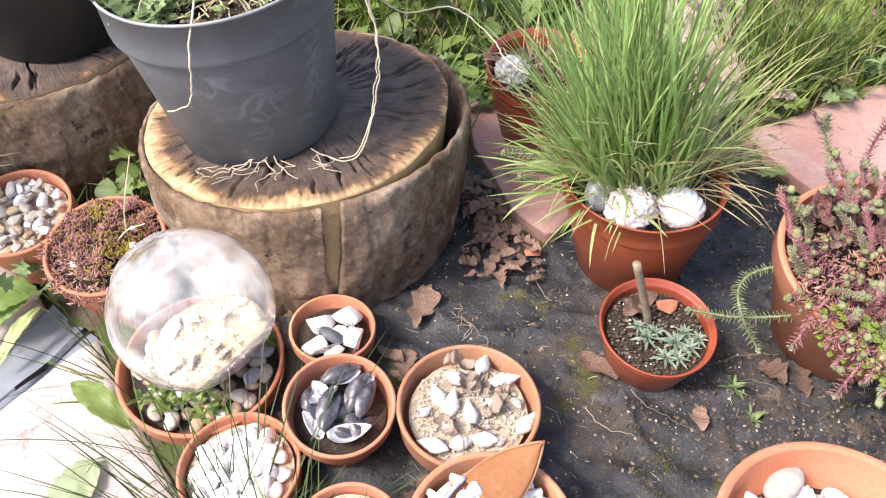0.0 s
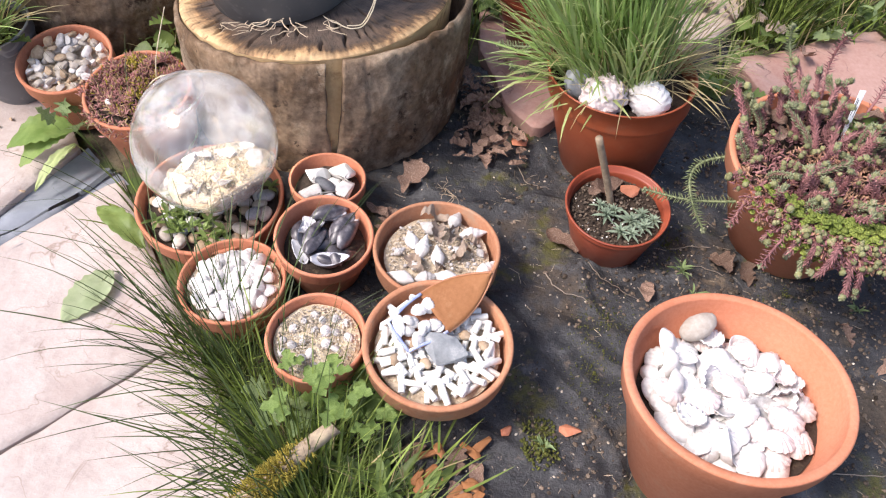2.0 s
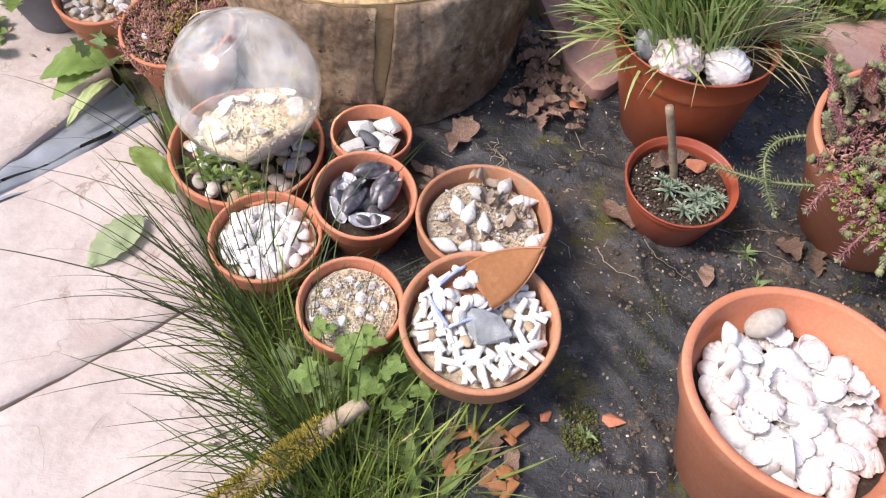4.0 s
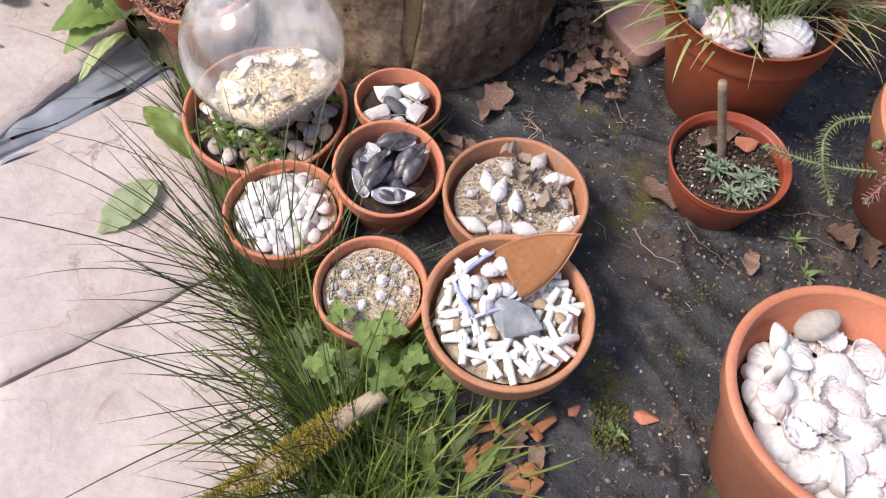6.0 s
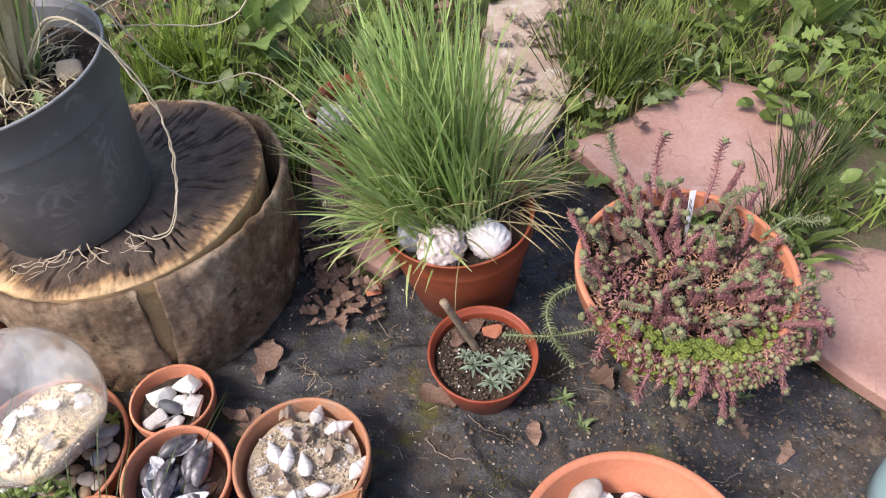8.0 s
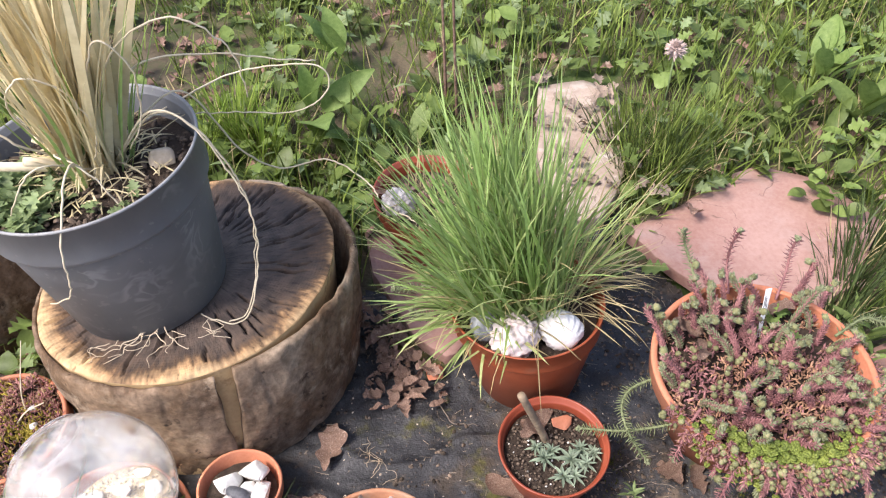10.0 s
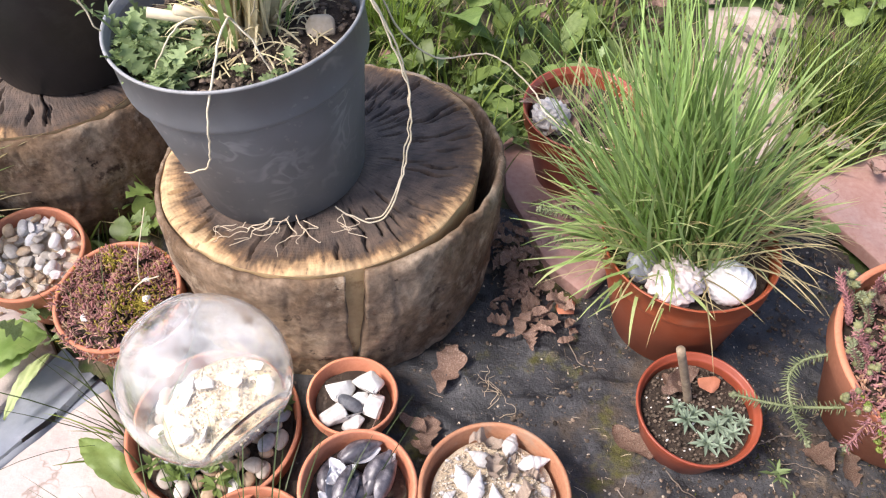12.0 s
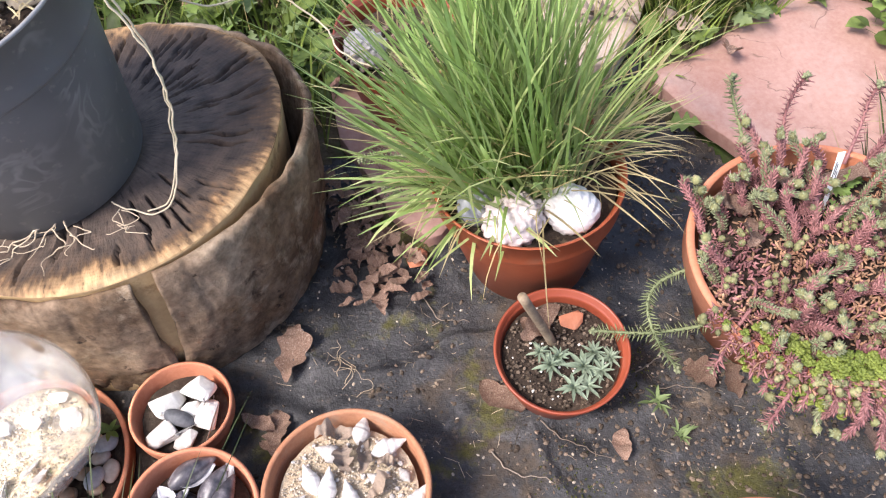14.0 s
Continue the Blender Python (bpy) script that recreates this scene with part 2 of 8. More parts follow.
M["gravel"] = material("gravel", (0.38, 0.31, 0.23), (0.7, 0.62, 0.51), 160, 0.8, 0.3, islands=True, vary=0.5, tone=30)


def riven(m, colour, scale, width):
    """Fine wandering cracks over a finished stone material, breaking off in places."""
    nd, lk = m.node_tree.nodes, m.node_tree.links
    bs = nd["Principled BSDF"]
    was = bs.inputs["Base Color"].links[0].from_socket
    tc = nd.new("ShaderNodeTexCoord")
    crack = nd.new("ShaderNodeTexNoise")
    crack.inputs["Scale"].default_value, crack.inputs["Detail"].default_value, crack.inputs["Distortion"].default_value = scale, 5, 0.6
    lk.new(tc.outputs["Object"], crack.inputs["Vector"])
    line = nd.new("ShaderNodeValToRGB")
    el = line.color_ramp.elements
    el[0].position, el[0].color = 0.5 - width, (0, 0, 0, 1)
    el[1].position, el[1].color = 0.5 + width, (0, 0, 0, 1)
    el.new(0.5).color = (1, 1, 1, 1)
    lk.new(crack.outputs["Fac"], line.inputs["Fac"])
    gap = nd.new("ShaderNodeTexNoise")
    gap.inputs["Scale"].default_value, gap.inputs["Detail"].default_value = scale * 2.3, 2
    lk.new(tc.outputs["Object"], gap.inputs["Vector"])
    some = nd.new("ShaderNodeMapRange")
    some.inputs["From Min"].default_value, some.inputs["From Max"].default_value = 0.48, 0.6
    lk.new(gap.outputs["Fac"], some.inputs["Value"])
    both = nd.new("ShaderNodeMath")
    both.operation = "MULTIPLY"
    lk.new(line.outputs["Color"], both.inputs[0])
    lk.new(some.outputs["Result"], both.inputs[1])
    mx = nd.new("ShaderNodeMixRGB")
    mx.inputs["Color2"].default_value = rgb(colour)
    lk.new(both.outputs[0], mx.inputs["Fac"])
    lk.new(was, mx.inputs["Color1"])
    lk.new(mx.outputs["Color"], bs.inputs["Base Color"])


riven(M["slab_pale"], (0.3, 0.23, 0.19), 5.0, 0.005)
riven(M["slab_buff"], (0.17, 0.12, 0.09), 9.0, 0.012)
riven(M["slab_red"], (0.17, 0.1, 0.08), 6.0, 0.005)


def layered(name, base, layers, rough=0.8, bump=0.6, bump_scale=300.0, stretch=(1, 1, 1), rough_low=None, spec=0.4, bump_dist=0.003):
    """A base of two tones with further colours laid over it, each through its own noise: (colour, scale, threshold, softness)."""
    m = bpy.data.materials.new(name)
    m.use_nodes = True
    nt = m.node_tree
    nd, lk = nt.nodes, nt.links
    bs = nd["Principled BSDF"]
    tc = nd.new("ShaderNodeTexCoord")
    mp = nd.new("ShaderNodeMapping")
    mp.inputs["Scale"].default_value = stretch
    lk.new(tc.outputs["Object"], mp.inputs["Vector"])

    def noise_out(scale, detail=8.0, rough_n=0.68, off=0.0):
        n = nd.new("ShaderNodeTexNoise")
        n.inputs["Scale"].default_value, n.inputs["Detail"].default_value, n.inputs["Roughness"].default_value = scale, detail, rough_n
        add = nd.new("ShaderNodeVectorMath")
        add.inputs[1].default_value = (off, off * 0.7, off * 1.3)
        lk.new(mp.outputs[0], add.inputs[0])
        lk.new(add.outputs[0], n.inputs["Vector"])
        return n.outputs["Fac"]

    def ramped(fac, lo, hi, c0=(0, 0, 0, 1), c1=(1, 1, 1, 1)):
        rp = nd.new("ShaderNodeValToRGB")
        rp.color_ramp.elements[0].position, rp.color_ramp.elements[1].position = lo, hi
        rp.color_ramp.elements[0].color, rp.color_ramp.elements[1].color = c0, c1
        lk.new(fac, rp.inputs["Fac"])
        return rp.outputs["Color"]

    fine = noise_out(bump_scale)
    col = ramped(noise_out(base[2]), 0.34, 0.66, rgb(base[0]), rgb(base[1]))
    masks = []
    for i, (c, scale, thr, soft) in enumerate(layers):
        mask = ramped(noise_out(scale, 10.0, 0.72, 3.7 * (i + 1)), thr, thr + soft)
        masks.append(mask)
        mx = nd.new("ShaderNodeMixRGB")
        mx.inputs["Color2"].default_value = rgb(c)
        lk.new(mask, mx.inputs["Fac"])
        lk.new(col, mx.inputs["Color1"])
        col = mx.outputs["Color"]
    spk = nd.new("ShaderNodeMixRGB")
    spk.blend_type = "MULTIPLY"
    spk.inputs["Fac"].default_value = 0.75
    lk.new(col, spk.inputs["Color1"])
    lk.new(ramped(fine, 0.3, 0.7, (0.45, 0.45, 0.45, 1), (1.5, 1.5, 1.5, 1)), spk.inputs["Color2"])
    lk.new(spk.outputs["Color"], bs.inputs["Base Color"])
    bs.inputs["Specular IOR Level"].default_value = spec
    bs.inputs["Roughness"].default_value = rough
    if rough_low is not None and masks:
        mr = nd.new("ShaderNodeMapRange")
        mr.inputs["To Min"].default_value, mr.inputs["To Max"].default_value = rough_low, rough
        lk.new(masks[0], mr.inputs["Value"])
        lk.new(mr.outputs["Result"], bs.inputs["Roughness"])
    bp = nd.new("ShaderNodeBump")
    bp.inputs["Strength"].default_value, bp.inputs["Distance"].default_value = bump, bump_dist
    lk.new(fine, bp.inputs["Height"])
    lk.new(bp.outputs["Normal"], bs.inputs["Normal"])
    return m


M["membrane"] = layered("membrane", ((0.012, 0.012, 0.014), (0.052, 0.051, 0.053), 18.0),
                        [((0.07, 0.054, 0.041), 4.2, 0.515, 0.07), ((0.12, 0.118, 0.12), 13.0, 0.57, 0.1), ((0.12, 0.09, 0.063), 13.0, 0.585, 0.05), ((0.08, 0.075, 0.016), 5.5, 0.57, 0.06), ((0.24, 0.19, 0.14), 70.0, 0.625, 0.04)],
                        0.9, 1.0, 170.0, (1, 1, 1), 0.4, 0.5)


def scuffed_plastic():
    """Black nursery-pot plastic, greyed by dust, with curling pale scuff lines in patches."""
    m = bpy.data.materials.new("plastic_black")
    m.use_nodes = True
    nd, lk = m.node_tree.nodes, m.node_tree.links
    bs = nd["Principled BSDF"]
    tc = nd.new("ShaderNodeTexCoord")

    def noise_fac(scale, detail, warp=0.0, shift=0.0):
        n = nd.new("ShaderNodeTexNoise")
        n.inputs["Scale"].default_value, n.inputs["Detail"].default_value, n.inputs["Distortion"].default_value = scale, detail, warp
        mp = nd.new("ShaderNodeMapping")
        mp.inputs["Location"].default_value = (shift, shift, shift)
        lk.new(tc.outputs["Object"], mp.inputs["Vector"])
        lk.new(mp.outputs[0], n.inputs["Vector"])
        return n.outputs["Fac"]

    def band(fac, stops):
        rp = nd.new("ShaderNodeValToRGB")
        el = rp.color_ramp.elements
        el[0].position, el[0].color = stops[0][0], rgb(stops[0][1])
        el[1].position, el[1].color = stops[-1][0], rgb(stops[-1][1])
        for p, c in stops[1:-1]:
            el.new(p).color = rgb(c)
        lk.new(fac, rp.inputs["Fac"])
        return rp.outputs["Color"]

    def over(col, tone, mask):
        mx = nd.new("ShaderNodeMixRGB")
        mx.inputs["Color2"].default_value = rgb(tone)
        lk.new(mask, mx.inputs["Fac"])
        lk.new(col, mx.inputs["Color1"])
        return mx.outputs["Color"]

    k, w = (0, 0, 0), (1, 1, 1)
    col = band(noise_fac(7, 6), [(0.35, (0.1, 0.105, 0.115)), (0.65, (0.155, 0.16, 0.172))])
    lines = band(noise_fac(16, 2, 1.6, 4.0), [(0.47, k), (0.505, w), (0.53, w), (0.575, k)])
    patch = band(noise_fac(9, 3, 0.0, 9.0), [(0.54, k), (0.64, (0.5, 0.5, 0.5))])
    both = nd.new("ShaderNodeMixRGB")
    both.blend_type = "MULTIPLY"
    both.inputs["Fac"].default_value = 1.0
    lk.new(lines, both.inputs["Color1"])
    lk.new(patch, both.inputs["Color2"])
    col = over(col, (0.3, 0.305, 0.31), both.outputs["Color"])
    col = over(col, (0.24, 0.235, 0.225), band(noise_fac(70, 6, 0.0, 2.0), [(0.63, k), (0.7, (0.5, 0.5, 0.5))]))
    lk.new(col, bs.inputs["Base Color"])
    bs.inputs["Roughness"].default_value = 0.52
    return m


M["plastic_black"] = scuffed_plastic()
M["plastic_jet"] = material("plastic_jet", (0.012, 0.012, 0.014), (0.024, 0.024, 0.026), 60, 0.45, 0.08, (0.06, 0.06, 0.06), 14, 0.2, vary=0.05, spec=0.5, stain_edge=0.3)
M["plastic_worn"] = material("plastic_worn", (0.2, 0.2, 0.205), (0.36, 0.36, 0.355), 90, 0.55, 0.1, (0.14, 0.145, 0.15), 30, 0.35, spec=0.5)
M["bark"] = layered("bark", ((0.074, 0.044, 0.026), (0.19, 0.122, 0.07), 9.0),
                    [((0.24, 0.17, 0.115), 5.0, 0.46, 0.14), ((0.31, 0.24, 0.17), 3.2, 0.5, 0.1), ((0.17, 0.085, 0.045), 7.0, 0.57, 0.07), ((0.37, 0.29, 0.205), 14.0, 0.56, 0.12), ((0.03, 0.019, 0.013), 26.0, 0.61, 0.05), ((0.05, 0.03, 0.02), 6.0, 0.63, 0.05)],
                    0.9, 0.8, 90.0, (1, 1, 1), None, 0.25, 0.003)


def glass_material():
    m = bpy.data.materials.new("clear_glass")
    m.use_nodes = True
    nt = m.node_tree
    bs = nt.nodes["Principled BSDF"]
    bs.inputs["Transmission Weight"].default_value = 1.0
    bs.inputs["IOR"].default_value = 1.46
    n = nt.nodes.new("ShaderNodeTexNoise")
    n.inputs["Scale"].default_value, n.inputs["Detail"].default_value = 14, 5
    tc = nt.nodes.new("ShaderNodeTexCoord")
    nt.links.new(tc.outputs["Object"], n.inputs["Vector"])
    r = nt.nodes.new("ShaderNodeMapRange")
    r.inputs["From Min"].default_value, r.inputs["From Max"].default_value = 0.45, 0.8
    r.inputs["To Min"].default_value, r.inputs["To Max"].default_value = 0.015, 0.14
    nt.links.new(n.outputs["Fac"], r.inputs["Value"])
    nt.links.new(r.outputs["Result"], bs.inputs["Roughness"])
    bs.inputs["Base Color"].default_value = (0.97, 0.975, 0.965, 1)
    # dust, dried water marks and the sky's milky reflection, painted as one pale film
    n2 = nt.nodes.new("ShaderNodeTexNoise")
    n2.inputs["Scale"].default_value, n2.inputs["Detail"].default_value, n2.inputs["Roughness"].default_value = 11, 9, 0.72
    nt.links.new(tc.outputs["Object"], n2.inputs["Vector"])
    r2 = nt.nodes.new("ShaderNodeMapRange")
    r2.inputs["From Min"].default_value, r2.inputs["From Max"].default_value = 0.44, 0.72
    r2.inputs["To Min"].default_value, r2.inputs["To Max"].default_value = 0.03, 0.42
    nt.links.new(n2.outputs["Fac"], r2.inputs["Value"])
    dust_haze = nt.nodes.new("ShaderNodeBsdfDiffuse")
    dust_haze.inputs["Color"].default_value = (0.72, 0.71, 0.7, 1)
    mx = nt.nodes.new("ShaderNodeMixShader")
    nt.links.new(r2.outputs["Result"], mx.inputs["Fac"])
    nt.links.new(bs.outputs["BSDF"], mx.inputs[1])
    nt.links.new(dust_haze.outputs["BSDF"], mx.inputs[2])
    nt.links.new(mx.outputs["Shader"], nt.nodes["Material Output"].inputs["Surface"])
    return m


M["glass"] = glass_material()


def stump_top_material():
    """Weathered end grain: dark burnt heart, pale sapwood ring, growth rings and radial streaks."""
    m = bpy.data.materials.new("end_grain")
    m.use_nodes = True
    nt = m.node_tree
    nd, lk = nt.nodes, nt.links
    bs = nd["Principled BSDF"]
    tc = nd.new("ShaderNodeTexCoord")
    sep = nd.new("ShaderNodeSeparateXYZ")
    lk.new(tc.outputs["Object"], sep.inputs[0])
    flat = nd.new("ShaderNodeCombineXYZ")
    lk.new(sep.outputs["X"], flat.inputs["X"])
    lk.new(sep.outputs["Y"], flat.inputs["Y"])
    ln = nd.new("ShaderNodeVectorMath")
    ln.operation = "LENGTH"
    lk.new(flat.outputs[0], ln.inputs[0])
    ang = nd.new("ShaderNodeMath")
    ang.operation = "ARCTAN2"
    lk.new(sep.outputs["Y"], ang.inputs[0])
    lk.new(sep.outputs["X"], ang.inputs[1])
    polar = nd.new("ShaderNodeCombineXYZ")
    lk.new(ang.outputs[0], polar.inputs["X"])
    sc = nd.new("ShaderNodeMath")
    sc.operation = "MULTIPLY"
    sc.inputs[1].default_value = 1.6
    lk.new(ln.outputs["Value"], sc.inputs[0])
    lk.new(sc.outputs[0], polar.inputs["Y"])
    streak = nd.new("ShaderNodeTexNoise")
    streak.inputs["Scale"].default_value, streak.inputs["Detail"].default_value = 30, 8
    lk.new(polar.outputs[0], streak.inputs["Vector"])
    blot = nd.new("ShaderNodeTexNoise")
    blot.inputs["Scale"].default_value, blot.inputs["Detail"].default_value = 9, 6
    lk.new(tc.outputs["Object"], blot.inputs["Vector"])
    a = nd.new("ShaderNodeMath")
    a.operation = "MULTIPLY_ADD"
    a.inputs[1].default_value = 0.04
    lk.new(streak.outputs["Fac"], a.inputs[0])
    lop = nd.new("ShaderNodeMath")
    lop.operation = "MULTIPLY_ADD"
    lop.inputs[1].default_value = -0.045
    lk.new(sep.outputs["X"], lop.inputs[0])
    lk.new(ln.outputs["Value"], lop.inputs[2])
    lk.new(lop.outputs[0], a.inputs[2])
    b = nd.new("ShaderNodeMath")
    b.operation = "MULTIPLY_ADD"
    b.inputs[1].default_value = 0.12
    lk.new(blot.outputs["Fac"], b.inputs[0])
    lk.new(a.outputs[0], b.inputs[2])
    ramp = nd.new("ShaderNodeValToRGB")
    el = ramp.color_ramp.elements
    el[0].position, el[0].color = 0.0, (0.09, 0.065, 0.05, 1)
    el[1].position, el[1].color = 0.345, (0.42, 0.31, 0.18, 1)
    for p, c in ((0.12, (0.105, 0.082, 0.068, 1)), (0.225, (0.085, 0.066, 0.056, 1)), (0.28, (0.062, 0.045, 0.035, 1)), (0.296, (0.09, 0.056, 0.032, 1)), (0.308, (0.26, 0.17, 0.09, 1)), (0.322, (0.38, 0.275, 0.155, 1))):
        e = el.new(p)
        e.color = c
    lk.new(b.outputs[0], ramp.inputs["Fac"])
    rings = nd.new("ShaderNodeTexWave")
    rings.wave_type, rings.rings_direction = "RINGS", "Z"
    rings.inputs["Scale"].default_value, rings.inputs["Distortion"].default_value = 60, 2.5
    lk.new(tc.outputs["Object"], rings.inputs["Vector"])
    mul = nd.new("ShaderNodeMixRGB")
    mul.blend_type = "MULTIPLY"
    mul.inputs["Fac"].default_value = 0.6
    r2 = nd.new("ShaderNodeValToRGB")
    r2.color_ramp.elements[0].position, r2.color_ramp.elements[0].color = 0.33, (0.14, 0.11, 0.09, 1)
    r2.color_ramp.elements[1].position, r2.color_ramp.elements[1].color = 0.64, (1.35, 1.3, 1.24, 1)
    mid = r2.color_ramp.elements.new(0.37)
    mid.color = (0.84, 0.82, 0.8, 1)
    lk.new(streak.outputs["Fac"], r2.inputs["Fac"])
    lk.new(ramp.outputs["Color"], mul.inputs["Color1"])
    lk.new(r2.outputs["Color"], mul.inputs["Color2"])
    fleck = nd.new("ShaderNodeTexNoise")
    fleck.inputs["Scale"].default_value, fleck.inputs["Detail"].default_value = 34, 8
    lk.new(tc.outputs["Object"], fleck.inputs["Vector"])
    r3 = nd.new("ShaderNodeValToRGB")
    r3.color_ramp.elements[0].position, r3.color_ramp.elements[0].color = 0.34, (0.55, 0.52, 0.5, 1)
    r3.color_ramp.elements[1].position, r3.color_ramp.elements[1].color = 0.68, (1.75, 1.6, 1.4, 1)
    lk.new(fleck.outputs["Fac"], r3.inputs["Fac"])
    worn = nd.new("ShaderNodeMixRGB")
    worn.blend_type = "MULTIPLY"
    worn.inputs["Fac"].default_value = 0.7
    lk.new(mul.outputs["Color"], worn.inputs["Color1"])
    lk.new(r3.outputs["Color"], worn.inputs["Color2"])
    lk.new(worn.outputs["Color"], bs.inputs["Base Color"])
    bs.inputs["Roughness"].default_value = 0.85
    h = nd.new("ShaderNodeMath")
    h.operation = "MULTIPLY_ADD"
    h.inputs[1].default_value = 0.06
    lk.new(rings.outputs["Fac"], h.inputs[0])
    lk.new(streak.outputs["Fac"], h.inputs[2])
    bp = nd.new("ShaderNodeBump")
    bp.inputs["Strength"].default_value, bp.inputs["Distance"].default_value = 0.7, 0.004
    lk.new(h.outputs[0], bp.inputs["Height"])
    lk.new(bp.outputs["Normal"], bs.inputs["Normal"])
    return m


M["end_grain"] = stump_top_material()


# ---------- building helpers ----------
rnd = random.Random(7)


def link_mesh(name, me, mat, parent=None, label=""):
    ob = new(name, me)
    me.materials.append(M[mat])
    if parent:
        ob.parent = parent
    if label:
        ob["label"] = label
    return ob


def part(name, bm, mat, parent=None, label="", smooth=True):
    me = bpy.data.meshes.new(name)
    bm.to_mesh(me)
    bm.free()
    for p in me.polygons:
        p.use_smooth = smooth
    return link_mesh(name, me, mat, parent, label)


def data_part(name, verts, faces, mat, parent=None, label="", smooth=True):
    me = bpy.data.meshes.new(name)
    me.from_pydata([tuple(v) for v in verts], [], [tuple(f) for f in faces])
    if smooth:
        me.polygons.foreach_set("use_smooth", [True] * len(me.polygons))
    me.update()
    return link_mesh(name, me, mat, parent, label)


def holder(name, m, label, category, group="", kind=""):
    ob = new(name)
    ob.empty_display_size = 0.02
    ob.matrix_world = m
    return tagged(ob, label, category, group, kind)


def leaning(x, y, z, a=0.0, b=0.0, turn=0.0):
    """A pose at x, y, z whose up is the normal of a plane with slopes a (along x) and b (along y)."""
    up = Vector((-a, -b, 1)).normalized()
    q = Vector((0, 0, 1)).rotation_difference(up)
    return Matrix.Translation((x, y, z)) @ q.to_matrix().to_4x4() @ pose(0, 0, 0, 0, 0, turn)


def revolve(profile, seg=64, wobble=0.0, seed=0):
    """A closed or open profile of (radius, height) turned about z."""
    bm = bmesh.new()
    rings = []
    for k, (r, z) in enumerate(profile):
        if r < 1e-6:
            rings.append([bm.verts.new((0, 0, z))])
        else:
            ring = []
            for i in range(seg):
                a = 2 * math.pi * i / seg
                rr = r * (1 + wobble * noise.noise((math.cos(a) * 1.3 + seed, math.sin(a) * 1.3, z * 9)))
                ring.append(bm.verts.new((rr * math.cos(a), rr * math.sin(a), z)))
            rings.append(ring)
    for u, v in zip(rings, rings[1:]):
        if len(u) == 1 and len(v) == 1:
            continue
        for i in range(seg):
            j = (i + 1) % seg
            if len(u) == 1:
                bm.faces.new((u[0], v[j], v[i]))
            elif len(v) == 1:
                bm.faces.new((u[i], u[j], v[0]))
            else:
                bm.faces.new((u[i], u[j], v[j], v[i]))
    bmesh.ops.recalc_face_normals(bm, faces=bm.faces)
    return bm


def smooth_step(a, b, x):
    t = min(1.0, max(0.0, (x - a) / (b - a)))
    return t * t * (3 - 2 * t)


def patio_side(x, y):
    return (x + 0.56) * 0.805 + (y - 0.75) * 0.593


def bank_side(x, y):
    return (x - 0.695) * 0.877 + (y - 1.058) * 0.479


def ground_z(x, y):
    d = patio_side(x, y)
    z = -0.062 * (1 - smooth_step(0.06, 0.27, d))
    z -= 0.03 * (1 - smooth_step(-0.06, 0.02, d)) * (1 - smooth_step(0.75, 1.1, y))
    z += 0.045 * smooth_step(1.36, 1.75, y) * smooth_step(0.0, 0.3, d)
    z += 0.03 * smooth_step(-0.02, 0.08, bank_side(x, y))
    return z + 0.004 * noise.noise((x * 7, y * 7, 0.3)) + 0.03 * smooth_step(3, 9, math.hypot(x, y)) * noise.noise((x * 0.5, y * 0.5, 3.1))


def compose(template, mats):
    """Verts and faces of many copies of a template, each under its own 4 x 4 matrix."""
    tv, tf = template
    tv = np.c_[np.array(tv, float), np.ones(len(tv))]
    mats = np.array(mats, float)
    v = np.einsum("nij,kj->nki", mats, tv)[:, :, :3].reshape(-1, 3)
    k = len(tv)
    f = [[i + k * n for i in face] for n in range(len(mats)) for face in tf]
    return v, f


def merge(pieces):
    vs, fs, n = [], [], 0
    for v, f in pieces:
        vs.append(v)
        fs.extend([[i + n for i in face] for face in f])
        n += len(v)
    return np.concatenate(vs), fs


def blade(lean, droop, seg=6, fold=0.25, tip=0.9):
    """A grass blade of length 1 and width 1 along y, rising from the origin and bending towards +x."""
    v, f = [], []
    x = z = 0.0
    for i in range(seg + 1):
        u = i / seg
        w = 0.5 * (0.75 + 0.6 * u) * (1 - u ** 3) ** tip if u < 1 else 0.02
        a = lean + droop * u ** 1.4
        v += [(x, -w, z), (x, 0, z - 0.0), (x, w, z)]
        x += math.sin(a) / seg
        z += math.cos(a) / seg
    for i in range(seg):
        b = 3 * i
        f += [(b, b + 1, b + 4, b + 3), (b + 1, b + 2, b + 5, b + 4)]
    return v, f


def leaf_shape(width=0.5, lobes=0, curl=0.25, fold=0.12, seg=8, wave=0.0, stalk=0.0, deep=0.18):
    """A leaf of length 1 along x: midrib, two halves, bent down at the tip. With lobes its edge swings in and out."""
    v, f = [], []
    for i in range(seg + 1):
        u = i / seg
        w = width * 0.5 * math.sin(math.pi * min(0.985, max(0.03, u)) ** 0.8) ** 0.75
        if lobes:
            w *= 1 - deep + deep * math.cos(u * lobes * 2 * math.pi)
        z = -curl * (u - 0.3) ** 2 + curl * 0.09 + wave * math.sin(u * 9)
        v += [(u + stalk, -w, z + fold * w * 2), (u + stalk, 0, z), (u + stalk, w, z + fold * w * 2 + wave * math.cos(u * 7))]
    for i in range(seg):
        b = 3 * i
        f += [(b, b + 1, b + 4, b + 3), (b + 1, b + 2, b + 5, b + 4)]
    if stalk:
        n = len(v)
        v += [(0, -0.012, 0), (0, 0.012, 0), (stalk + 0.05, 0.012, 0.0), (stalk + 0.05, -0.012, 0.0)]
        f += [(n, n + 1, n + 2, n + 3)]
    return v, f


